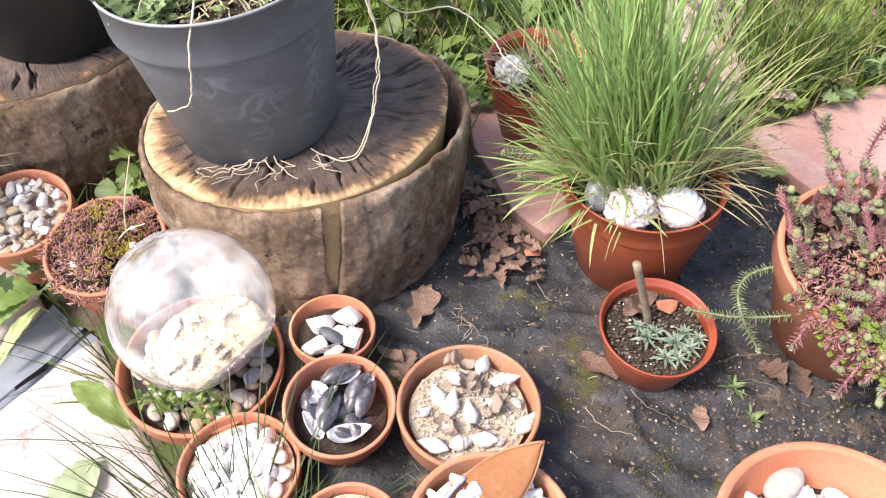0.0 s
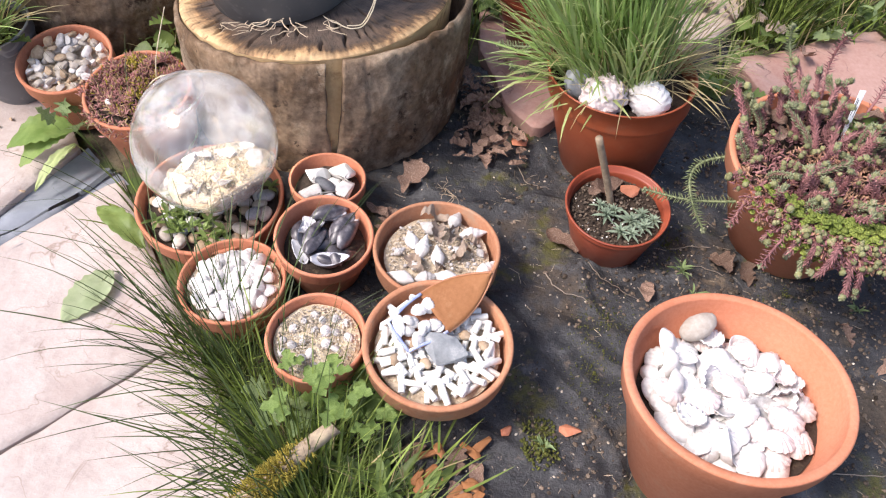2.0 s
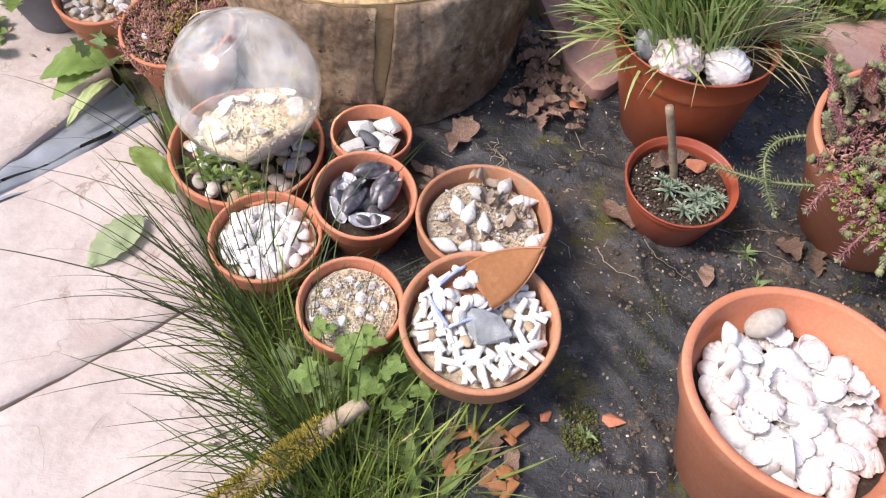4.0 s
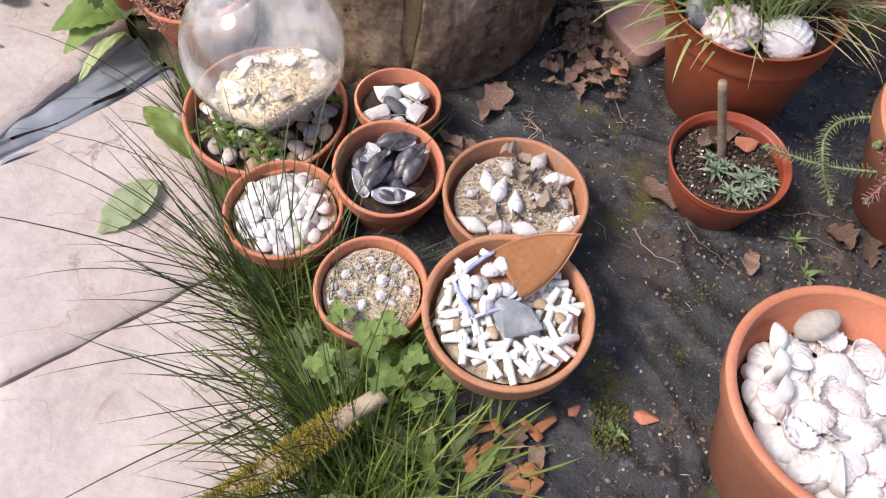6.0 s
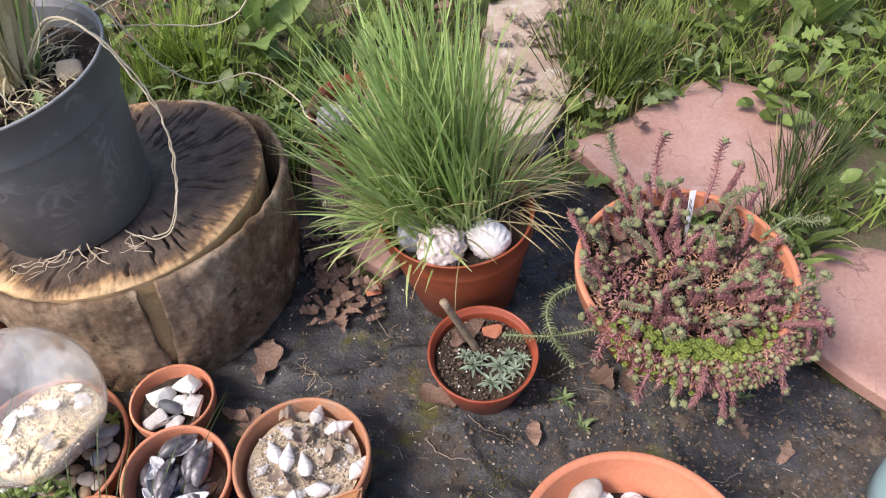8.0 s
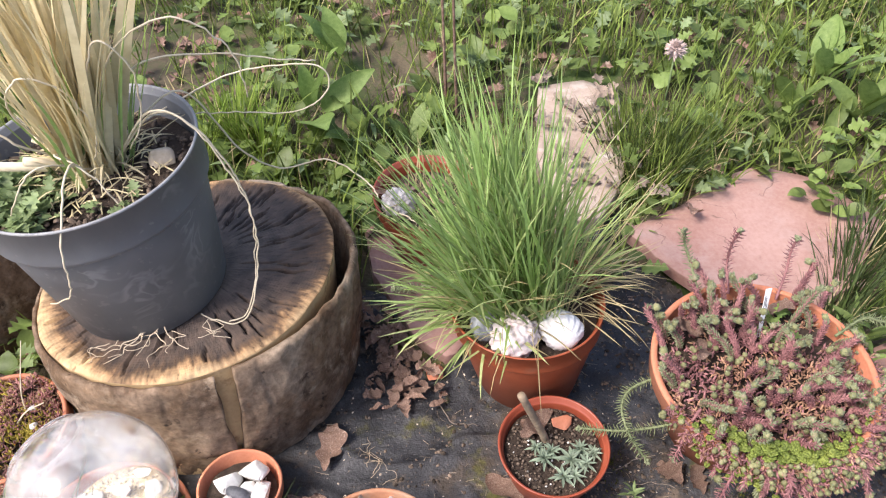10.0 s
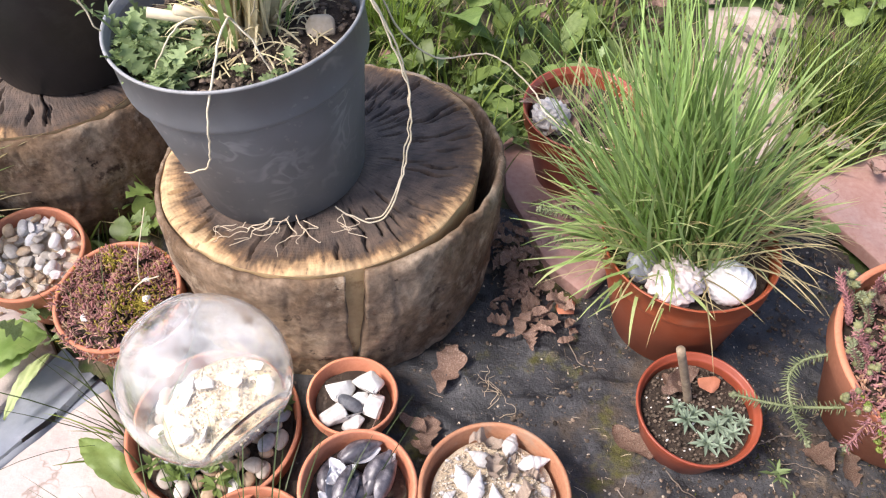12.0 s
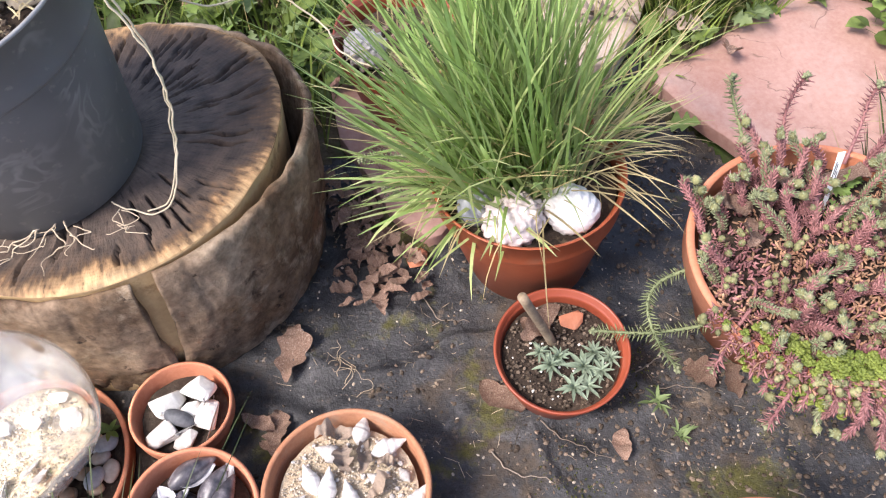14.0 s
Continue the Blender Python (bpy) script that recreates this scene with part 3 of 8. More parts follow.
def scaled(x, y, z, az, sx, sy, sz, pitch=0.0, roll=0.0):
    return np.array(pose(x, y, z, roll, pitch, az) @ Matrix.Diagonal((sx, sy, sz, 1)))


def tube(points, radius, seg=6, taper=1.0, ends=True):
    """Verts and faces of a round stem along a list of points."""
    pts = [Vector(p) for p in points]
    v, f = [], []
    side = None
    for i, p in enumerate(pts):
        d = (pts[min(i + 1, len(pts) - 1)] - pts[max(i - 1, 0)]).normalized()
        if side is None:
            side = d.orthogonal().normalized()
        side = (side - d * side.dot(d)).normalized()
        up = d.cross(side)
        r = radius * (1 - (1 - taper) * i / (len(pts) - 1))
        for k in range(seg):
            a = 2 * math.pi * k / seg
            v.append(tuple(p + side * (r * math.cos(a)) + up * (r * math.sin(a))))
    for i in range(len(pts) - 1):
        for k in range(seg):
            j = (k + 1) % seg
            f.append((i * seg + k, i * seg + j, (i + 1) * seg + j, (i + 1) * seg + k))
    if ends:
        f.append(tuple(range(seg))[::-1])
        f.append(tuple((len(pts) - 1) * seg + k for k in range(seg)))
    return np.array(v), f


def curve_points(ctrl, n=24):
    """A smooth way through the control points (Catmull-Rom)."""
    c = [Vector(p) for p in ctrl]
    c = [c[0] * 2 - c[1]] + c + [c[-1] * 2 - c[-2]]
    out = []
    for i in range(1, len(c) - 2):
        for k in range(n):
            t = k / n
            p0, p1, p2, p3 = c[i - 1], c[i], c[i + 1], c[i + 2]
            out.append(0.5 * ((2 * p1) + (p2 - p0) * t + (2 * p0 - 5 * p1 + 4 * p2 - p3) * t * t + (3 * p1 - p0 - 3 * p2 + p3) * t ** 3))
    out.append(c[-2])
    return out


# ---------- ground, membrane, paving ----------
def axis(lo, hi, fine_lo, fine_hi, step):
    fine = list(np.arange(fine_lo, fine_hi + 1e-6, step))
    left = [fine_lo - (2 ** k) * 0.12 for k in range(1, 12) if fine_lo - (2 ** k) * 0.12 > lo]
    right = [fine_hi + (2 ** k) * 0.12 for k in range(1, 12) if fine_hi + (2 ** k) * 0.12 < hi]
    return [lo] + left[::-1] + fine + right + [hi]


def sheet(name, xs, ys, height, mat, keep=None, label="", thickness=0.0):
    v = [(x, y, height(x, y)) for y in ys for x in xs]
    nx = len(xs)
    f = []
    for j in range(len(ys) - 1):
        for i in range(nx - 1):
            if keep is None or keep(0.5 * (xs[i] + xs[i + 1]), 0.5 * (ys[j] + ys[j + 1])):
                f.append((j * nx + i, j * nx + i + 1, (j + 1) * nx + i + 1, (j + 1) * nx + i))
    ob = data_part(name, v, f, mat)
    bm = bmesh.new()
    bm.from_mesh(ob.data)
    bmesh.ops.delete(bm, geom=[w for w in bm.verts if not w.link_faces], context="VERTS")
    bm.to_mesh(ob.data)
    bm.free()
    return ob


ground = sheet("ground", axis(-60, 60, -2.2, 2.6, 0.03), axis(-60, 60, -1.2, 3.4, 0.03), ground_z, "ground")
tagged(ground, "dark garden soil with moss, sloping gently between paving and beds", "ground", kind="structure")


def membrane_z(x, y):
    w = 0.005 * noise.noise((x * 5 + y * 3, y * 14 - x * 9, 1.7)) + 0.004 * noise.noise((x * 18 + y * 9, y * 30, 4.0)) + 0.0022 * noise.noise((x * 60, y * 60, 4.0))
    ridge = abs(noise.noise((x * 3.1 + 5, y * 7.5 + x * 4, 9.0)))
    fold = 0.010 * max(0.0, 1 - ridge / 0.05) + 0.006 * max(0.0, 1 - abs(noise.noise((x * 9 + 2, y * 5 - x * 3, 2.0))) / 0.04)
    return ground_z(x, y) + 0.009 + w + fold


def on_membrane(x, y):
    e = 0.02 * noise.noise((x * 8, y * 8, 6))
    return patio_side(x, y) > 0.11 + e and bank_side(x, y) < 0.0 + e and -0.6 < y < 1.12 + 2 * e and x < 1.25


membrane = sheet("weed_membrane", list(np.arange(-0.5, 1.3, 0.008)), list(np.arange(-0.6, 1.2, 0.008)), membrane_z, "membrane", on_membrane)
tagged(membrane, "black woven weed membrane, creased, dusted with soil and moss", "membrane", kind="structure")


def flagstone(name, outline, z, thick, mat, label, rough=0.004, seed=0):
    """A riven flagstone: a polygon with a wandering edge, its top uneven and its rim worn."""
    pts = []
    n = len(outline)
    for i in range(n):
        p, q = Vector(outline[i]), Vector(outline[(i + 1) % n])
        k = max(2, int((q - p).length / 0.02))
        for j in range(k):
            w = p.lerp(q, j / k)
            off = rough * noise.noise((w.x * 25 + seed, w.y * 25, seed))
            nrm = Vector((q.y - p.y, p.x - q.x)).normalized()
            pts.append(w + nrm * off)
    bm = bmesh.new()
    mid = sum(pts, Vector((0, 0))) / len(pts)
    rings = [(1.0, -thick), (1.0, -0.006), (0.9985, -0.0015), (0.996, 0.0)] + [(0.996 * (1 - k / 9), 0.0) for k in range(1, 9)]
    loops = []
    for s, dz in rings:
        loop = []
        for p in pts:
            w = mid + (p - mid) * s
            up = 0.003 * noise.noise((w.x * 9, w.y * 9, seed)) if dz > -0.01 else 0
            loop.append(bm.verts.new((w.x, w.y, z + dz + up)))
        loops.append(loop)
    m = len(pts)
    for a, b in zip(loops, loops[1:]):
        for i in range(m):
            bm.faces.new((a[i], a[(i + 1) % m], b[(i + 1) % m], b[i]))
    c = bm.verts.new((mid.x, mid.y, z))
    for i in range(m):
        bm.faces.new((loops[-1][i], loops[-1][(i + 1) % m], c))
    bmesh.ops.recalc_face_normals(bm, faces=bm.faces)
    return tagged(part(name, bm, mat), label, "flagstone", "paving", "structure")


PZ = -0.058
flagstone("flagstone", [(-0.53, 0.75), (-0.44, 0.62), (-0.275, 0.40), (-0.325, 0.395), (-0.532, 0.166), (-0.765, 0.424)], PZ, 0.05, "slab_pale", "pale pink riven sandstone paving slab, sunlit", seed=1)
flagstone("flagstone", [(-0.272, 0.396), (-0.11, 0.185), (0.0, -0.12), (-0.42, -0.2), (-0.529, 0.1615), (-0.3235, 0.3915)], PZ, 0.05, "slab_pale", "pale pink sandstone paving slab beside the grass edge", seed=2)
flagstone("flagstone", [(-0.63, 0.80), (-0.68, 0.69), (-0.73, 0.545), (-0.80, 0.44), (-1.15, 0.52), (-1.3, 0.95), (-0.78, 1.0)], PZ + 0.004, 0.05, "slab_pale", "pale pink sandstone paving slab with soil crumbs", seed=3)
flagstone("flagstone", [(0.624, 1.19), (0.665, 1.11), (0.745, 0.985), (0.82, 0.9), (1.02, 0.99), (1.17, 1.16), (1.10, 1.30), (0.98, 1.365), (0.86, 1.32), (0.76, 1.25)], 0.062, 0.026, "slab_red", "reddish sandstone flagstone lying on the bank", seed=4)
flagstone("flagstone", [(0.862, 0.72), (0.955, 0.575), (1.25, 0.2), (1.6, 0.55), (1.25, 0.80), (1.04, 0.865), (0.93, 0.83)], 0.055, 0.024, "slab_red", "reddish sandstone flagstone with needles on it", seed=5)
flagstone("flagstone", [(0.46, 1.2), (0.575, 1.21), (0.62, 1.27), (0.67, 1.36), (0.71, 1.52), (0.735, 1.66), (0.66, 1.71), (0.54, 1.69), (0.49, 1.45)], 0.084, 0.06, "slab_buff", "pinkish-buff flagstone strewn with dead leaves", seed=6)
flagstone("flagstone", [(0.103, 1.15), (0.138, 1.06), (0.166, 0.993), (0.196, 0.951), (0.221, 0.926), (0.24, 0.931), (0.266, 0.962), (0.30, 1.0), (0.42, 1.15), (0.3, 1.32), (0.09, 1.30)], 0.034, 0.03, "slab_red", "reddish flagstone tip under the potted plants", seed=7)


# ---------- pots ----------
def pot_profile(r, h, rb, band=0.24, wall=0.006, step=0.004, lip=0.0):
    hb = h * (1 - band)
    rj = rb + (r - step - rb) * 0.93
    t = wall
    if wall < 0.004:
        return [(0, 0), (rb * 0.92, 0), (rb, 0.004), (rj - 0.001, hb - 0.008), (rj, hb - 0.001), (rj + 0.0004, hb), (rj + step - 0.0006, hb + 0.0008), (rj + step, hb + 0.002), (rj + step + 0.0006, hb + 0.008), (r - 0.002, h - 0.004), (r, h - 0.003), (r + 0.001, h - 0.001), (r - 0.0005, h), (r - 0.003, h - 0.001), (r - 0.004, h - 0.009),
                (r - 0.0065, h - 0.010), (r - 0.0075, h - 0.012), (r - 0.0085, hb), (rj - 0.004, hb - 0.006), (rb - t, 0.01), (0, 0.01)]
    return [(0, 0), (rb * 0.92, 0), (rb, 0.004), (rj - 0.001, hb - 0.002), (rj + 0.001, hb), (rj + step, hb + 0.003), (r - 0.0015, h - 0.006), (r, h - 0.0035),
            (r - 0.001, h - 0.001), (r - 0.003, h), (r - t + 0.001, h - 0.0005), (r - t, h - 0.003), (r - t - 0.002, hb), (rj - t, hb - 0.006), (rb - t, 0.01), (0, 0.01)]


def pot(name, x, y, z, r, base_z, taper, mat, label, a=0.0, b=0.0, fill=0.02, soil="soil", band=0.24, wall=0.006, step=0.004, group="terracotta pots", category="flowerpot", seed=0, skew=(0.0, 0.0)):
    """A tapered pot whose rim circle has its middle at x, y, z; filled to a little below the rim. skew: how far its foot stands out of true."""
    n = Vector((-a, -b, 1)).normalized()
    h = (z - base_z) / n.z
    p = Vector((x, y, z)) - n * h
    top = holder(name, leaning(p.x, p.y, p.z, a, b), label, category, group)
    bm = revolve(pot_profile(r, h, r * taper, band, wall, step), 72, 0.004, seed)
    for v in bm.verts:
        v.co.x += skew[0] * (1 - v.co.z / h)
        v.co.y += skew[1] * (1 - v.co.z / h)
    body = part("body", bm, mat, top)
    if mat in ("plastic_black", "plastic_jet"):
        part("rim", revolve([(r - 0.003, h - 0.001), (r - 0.002, h + 0.001), (r, h + 0.0014), (r + 0.0013, h + 0.0005), (r + 0.0014, h - 0.0015), (r + 0.0006, h - 0.0025)], 72), "plastic_worn", body, "worn pale rolled rim")
    level = h - fill
    rs = (r * taper + (r - step - r * taper) * (level / h)) - wall * 0.8
    if soil:
        prof = [(rs * k / 10, level - 0.002 + 0.0015 * math.sin(k)) for k in range(10, -1, -1)]
        bm = revolve(prof, 40)
        for v in bm.verts:
            v.co.z += 0.004 * noise.noise((v.co.x * 60 + seed, v.co.y * 60, seed)) + 0.003 * noise.noise((v.co.x * 160 + seed, v.co.y * 160, seed))
        part("filling", bm, soil, top, "sandy filling" if "sand" in soil else "dark crumbly potting soil")
    top["level"] = level
    top["inner"] = rs
    return top


big_pot = pot("flowerpot", 0.475, 0.311, 0.216, 0.143, ground_z(0.475, 0.311) + 0.008, 0.66, "terracotta", "large orange terracotta pot half full of white seashells", 0.031, -0.085, 0.058, "soil", 0.16, 0.012, 0.006, seed=1)
boat_pot = pot("flowerpot", 0.099, 0.359, 0.135, 0.104, 0.008, 0.56, "terracotta_old", "weathered terracotta pot full of white clay pipe stems", 0.015, 0.026, 0.018, "sand", 0.3, 0.009, 0.004, seed=2)
snail_pot = pot("flowerpot", 0.077, 0.548, 0.105, 0.099, 0.006, 0.6, "terracotta_old", "terracotta pan of sand with white spindle shells", 0.035, -0.025, 0.022, "sand", 0.4, 0.007, 0.003, seed=3)
mussel_pot = pot("flowerpot", -0.098, 0.543, 0.104, 0.077, -0.005, 0.68, "terracotta", "small terracotta pot of blue-black mussel shells", -0.016, 0.10, 0.03, "soil", 0.26, 0.006, 0.003, seed=4)
stone_pot = pot("flowerpot", -0.123, 0.687, 0.078, 0.065, 0.0, 0.7, "terracotta", "small terracotta pot of white stones and a dark pebble", 0.004, -0.05, 0.02, "soil", 0.3, 0.005, 0.003, seed=5)
winkle_pot = pot("flowerpot", -0.070, 0.357, 0.110, 0.071, -0.01, 0.68, "terracotta", "small terracotta pot of coarse sand with winkle shells", 0.02, 0.09, 0.016, "sand_pale", 0.26, 0.006, 0.003, seed=6)
white_pot = pot("flowerpot", -0.229, 0.474, 0.051, 0.083, -0.05, 0.7, "terracotta", "terracotta pot heaped with white shells", 0.03, 0.004, 0.016, "sand_pale", 0.3, 0.006, 0.003, seed=7)
bowl_pot = pot("flowerpot", -0.318, 0.646, 0.038, 0.124, -0.05, 0.76, "terracotta", "wide terracotta pan of pebbles and succulents holding a glass bowl", 0.023, 0.03, 0.022, "soil", 0.35, 0.007, 0.003, seed=8)
seed_pot = pot("flowerpot", 0.361, 0.688, 0.105, 0.086, 0.008, 0.74, "plastic_red", "terracotta-coloured plastic pot with a grey-green seedling and a stake", 0.037, 0.066, 0.022, "soil", 0.16, 0.003, 0.003, "plastic pots", seed=9)
grass_pot = pot("flowerpot", 0.345, 0.887, 0.225, 0.126, 0.008, 0.71, "plastic_terra", "terracotta-coloured plastic pot overgrown with long grass", 0.03, -0.03, 0.022, "soil", 0.22, 0.003, 0.004, "plastic pots", seed=10, skew=(0.016, 0.018))
sedum_pot = pot("flowerpot", 0.658, 0.695, 0.253, 0.162, ground_z(0.672, 0.749) + 0.008, 0.56, "terracotta", "large terracotta pot overflowing with red and green stonecrop", 0.03, 0.03, 0.02, "soil", 0.18, 0.01, 0.005, seed=11, skew=(0.008, 0.046))
back_pot = pot("flowerpot", 0.214, 1.191, 0.203, 0.102, 0.033, 0.64, "plastic_red", "terracotta-coloured plastic pot with a shell and dry stems", 0.03, 0.05, 0.03, "soil", 0.2, 0.003, 0.004, "plastic pots", seed=12)
moss_pot = pot("flowerpot", -0.484, 0.806, 0.113, 0.094, -0.045, 0.72, "terracotta", "terracotta pot overgrown with dark red moss", 0.056, 0.13, 0.014, "soil", 0.25, 0.007, 0.003, seed=13)
gravel_pot = pot("flowerpot", -0.659, 0.894, 0.084, 0.088, -0.05, 0.72, "terracotta", "terracotta pot of white and tan gravel", 0.037, 0.15, 0.02, "sand", 0.25, 0.007, 0.003, seed=14)
reed_pot = pot("planter", -0.282, 0.965, 0.5105, 0.1595, 0.246, 0.76, "plastic_black", "scuffed black plastic nursery pot standing on a sawn stump", 0.115, 0.0, 0.04, "soil", 0.24, 0.003, 0.007, "nursery pots", "planter", seed=15)
far_pot = pot("planter", -0.708, 1.238, 0.491, 0.176, 0.218, 0.74, "plastic_jet", "black plastic nursery pot on a second stump", 0.0, 0.0, 0.04, "soil", 0.24, 0.003, 0.007, "nursery pots", "planter", seed=16, skew=(0.05, 0.0))
small_black_pot = pot("planter", -0.825, 0.94, 0.095, 0.080, -0.058, 0.68, "plastic_black", "small black plastic pot of yellowing grass", 0.14, 0.06, 0.014, "soil", 0.2, 0.003, 0.003, "nursery pots", "planter", seed=17)


# ---------- tree stumps ----------
def stump(x, y, z, r, base_z, rb, a, b, label, crack_at, seed, gap_at=0.3, shift=(0.02, 0.03)):
    """A sawn log: a wood core with a cracked end grain, and a shell of bark that has come away from it on one side and split."""
    n = Vector((-a, -b, 1)).normalized()
    top = holder("tree_stump", leaning(x, y, z, a, b), label, "tree stump", "tree stumps")
    h = z - base_z
    inv = top.matrix_world.inverted()

    def edge(ang):
        return 1 + 0.035 * noise.noise((math.cos(ang) * 1.4 + seed, math.sin(ang) * 1.4, seed)) + 0.012 * noise.noise((math.cos(ang) * 5 + seed, math.sin(ang) * 5, seed))

    cracks = []
    for _ in range(100):
        ca, r0, run = rnd.uniform(0, 2 * math.pi), rnd.uniform(0.35, 0.8), rnd.uniform(0.12, 0.34)
        cracks.append((ca, r0, min(0.95, r0 + run), rnd.uniform(0.008, 0.018)))
    seg, rad = 520, 40
    bm = bmesh.new()
    rings = []
    for k in range(rad + 1):
        u = k / rad
        ring = []
        for i in range(seg):
            ang = 2 * math.pi * i / seg
            rr = r * edge(ang) * u
            zz = 0.003 * noise.noise((rr * math.cos(ang) * 20, rr * math.sin(ang) * 20, seed)) - 0.004 * smooth_step(0.97, 1.0, u)
            for ca, r0, r1, dep in cracks:
                if r0 < u < r1:
                    d = abs((ang - ca - 0.05 * noise.noise((u * 6, ca, 0)) + math.pi) % (2 * math.pi) - math.pi) * max(u, 0.2) * r
                    wid = 0.0024 * math.sin(math.pi * (u - r0) / (r1 - r0)) ** 0.6
                    if d < wid:
                        zz -= dep
            ring.append(bm.verts.new((rr * math.cos(ang), rr * math.sin(ang), zz)) if k else None)
        if k == 0:
            ring = [bm.verts.new((0, 0, 0))]
        rings.append(ring)
    for p, q in zip(rings, rings[1:]):
        for i in range(seg):
            j = (i + 1) % seg
            if len(p) == 1:
                bm.faces.new((p[0], q[i], q[j]))
            else:
                bm.faces.new((p[i], q[i], q[j], p[j]))
    part("end_grain", bm, "end_grain", top, "sawn end grain with a dark cracked heart and pale sapwood rim")

    # the wood under the bark
    bm = bmesh.new()
    loops = []
    foot = inv @ Vector((x + shift[0], y + shift[1], base_z - 0.02))
    for k in range(9):
        u = k / 8
        loop = []
        for i in range(96):
            ang = 2 * math.pi * i / 96
            rr = r * edge(ang)
            px, py, pz = rr * math.cos(ang) * 0.998, rr * math.sin(ang) * 0.998, -0.003
            q = Vector((foot.x + rr * math.cos(ang), foot.y + rr * math.sin(ang), foot.z))
            w = Vector((px, py, pz)).lerp(q, u)
            loop.append(bm.verts.new(w))
        loops.append(loop)
    for p, q in zip(loops, loops[1:]):
        for i in range(96):
            j = (i + 1) % 96
            bm.faces.new((p[i], q[i], q[j], p[j]))
    bmesh.ops.recalc_face_normals(bm, faces=bm.faces)
    part("heartwood", bm, "split_wood", top, "pale split wood under the bark")

    # bark shells: from crack to crack round the log
    spans = [(crack_at + 0.062, crack_at + 3.3), (crack_at + 3.34, crack_at + 2 * math.pi - 0.045)]
    for s0, s1 in spans:
        bm = bmesh.new()
        na, nh = 240, 34
        grid = {}
        for side in (0, 1):
            for i in range(na + 1):
                ang0 = s0 + (s1 - s0) * i / na
                for k in range(nh + 1):
                    u = k / nh
                    ang = ang0
                    if i == 0:
                        ang = ang0 - 0.058 * smooth_step(0.3, 1.0, u) + 0.02 * noise.noise((u * 5, seed, 2))
                    if i == na:
                        ang = ang0 + 0.042 * smooth_step(0.3, 1.0, u) + 0.02 * noise.noise((u * 5, seed, 8))
                    away = max(0.0, math.cos(ang - gap_at)) ** 2
                    thick = 0.011 + 0.005 * noise.noise((math.cos(ang) * 3, math.sin(ang) * 3, seed))
                    inner = r * edge(ang) + 0.002 + 0.024 * away * (1 - 0.5 * u)
                    outer_top = inner + thick
                    drop = 0.007 + 0.020 * away + 0.005 * noise.noise((math.cos(ang) * 9, math.sin(ang) * 9, seed + 4))
                    tx = Vector((math.cos(ang), math.sin(ang), 0))
                    ptop = tx * (outer_top if side else inner) + Vector((0, 0, -drop))
                    bulge = rb * (1 + 0.1 * math.cos(ang - gap_at) + 0.03 * noise.noise((math.cos(ang) * 2, math.sin(ang) * 2, seed + 9)))
                    pbot = Vector((foot.x, foot.y, foot.z)) + tx * (bulge if side else bulge - 0.03)
                    w = ptop.lerp(pbot, u)
                    if side:
                        bump = 0.004 * noise.noise((math.cos(ang) * 7, math.sin(ang) * 7, u * 4 + seed)) + 0.003 * noise.noise((math.cos(ang) * 11, math.sin(ang) * 11, u * 9))
                        bump += 0.006 * math.sin(math.pi * u) - 0.003 * max(0.0, 1 - abs(noise.noise((math.cos(ang) * 3, math.sin(ang) * 3, u * 2.6 + seed))) / 0.05) + 0.0012 * noise.noise((math.cos(ang) * 40, math.sin(ang) * 40, u * 40))
                        w += tx * bump
                        w -= tx * 0.005 * (1 - smooth_step(0.0, 0.05, u))
                    grid[side, i, k] = bm.verts.new(w)
        for i in range(na):
            for k in range(nh):
                bm.faces.new((grid[1, i, k], grid[1, i, k + 1], grid[1, i + 1, k + 1], grid[1, i + 1, k]))
                bm.faces.new((grid[0, i, k], grid[0, i + 1, k], grid[0, i + 1, k + 1], grid[0, i, k + 1]))
            bm.faces.new((grid[0, i, 0], grid[1, i, 0], grid[1, i + 1, 0], grid[0, i + 1, 0]))
        for k in range(nh):
            for i in (0, na):
                bm.faces.new((grid[0, i, k], grid[0, i, k + 1], grid[1, i, k + 1], grid[1, i, k]))
        bmesh.ops.recalc_face_normals(bm, faces=bm.faces)
        part("bark", bm, "bark", top, "grey-brown bark shell, split and lifting")
    return top


stump(-0.198, 1.000, 0.240, 0.243, 0.0, 0.251, 0.10, -0.08, "broad sawn tree stump with cracked dark top and loose bark", -1.262, 3.0, 0.3, (-0.008, -0.004))
stump(-0.728, 1.236, 0.216, 0.222, 0.0, 0.24, 0.0, 0.0, "second sawn tree stump with weathered bark", -2.6, 11.0, 0.6, (-0.004, -0.004))


# ---------- glass bowl, lying tipped with its mouth to the back ----------
GX, GY, GZ, GR = -0.306, 0.650, 0.161, 0.112
bowl = holder("glass_bowl", leaning(GX, GY, GZ, 2.8, -2.46), "round clear glass fish bowl lying tipped, shells and sand inside", "glass bowl")
BASE = -0.092
prof_out = [(0.0, BASE), (math.sqrt(GR ** 2 - BASE ** 2) - 0.004, BASE)]
start, stop = math.acos(BASE / GR), radians(31)
for k in range(31):
    th = start + (stop - start) * k / 30
    prof_out.append((GR * math.sin(th), GR * math.cos(th) + (0.002 if k == 0 else 0)))
gi = GR - 0.003
prof_in = []
for k in range(31):
    th = stop + (math.acos((BASE + 0.006) / gi) - stop) * k / 30
    prof_in.append((gi * math.sin(th), gi * math.cos(th)))
lip = prof_out[-1]
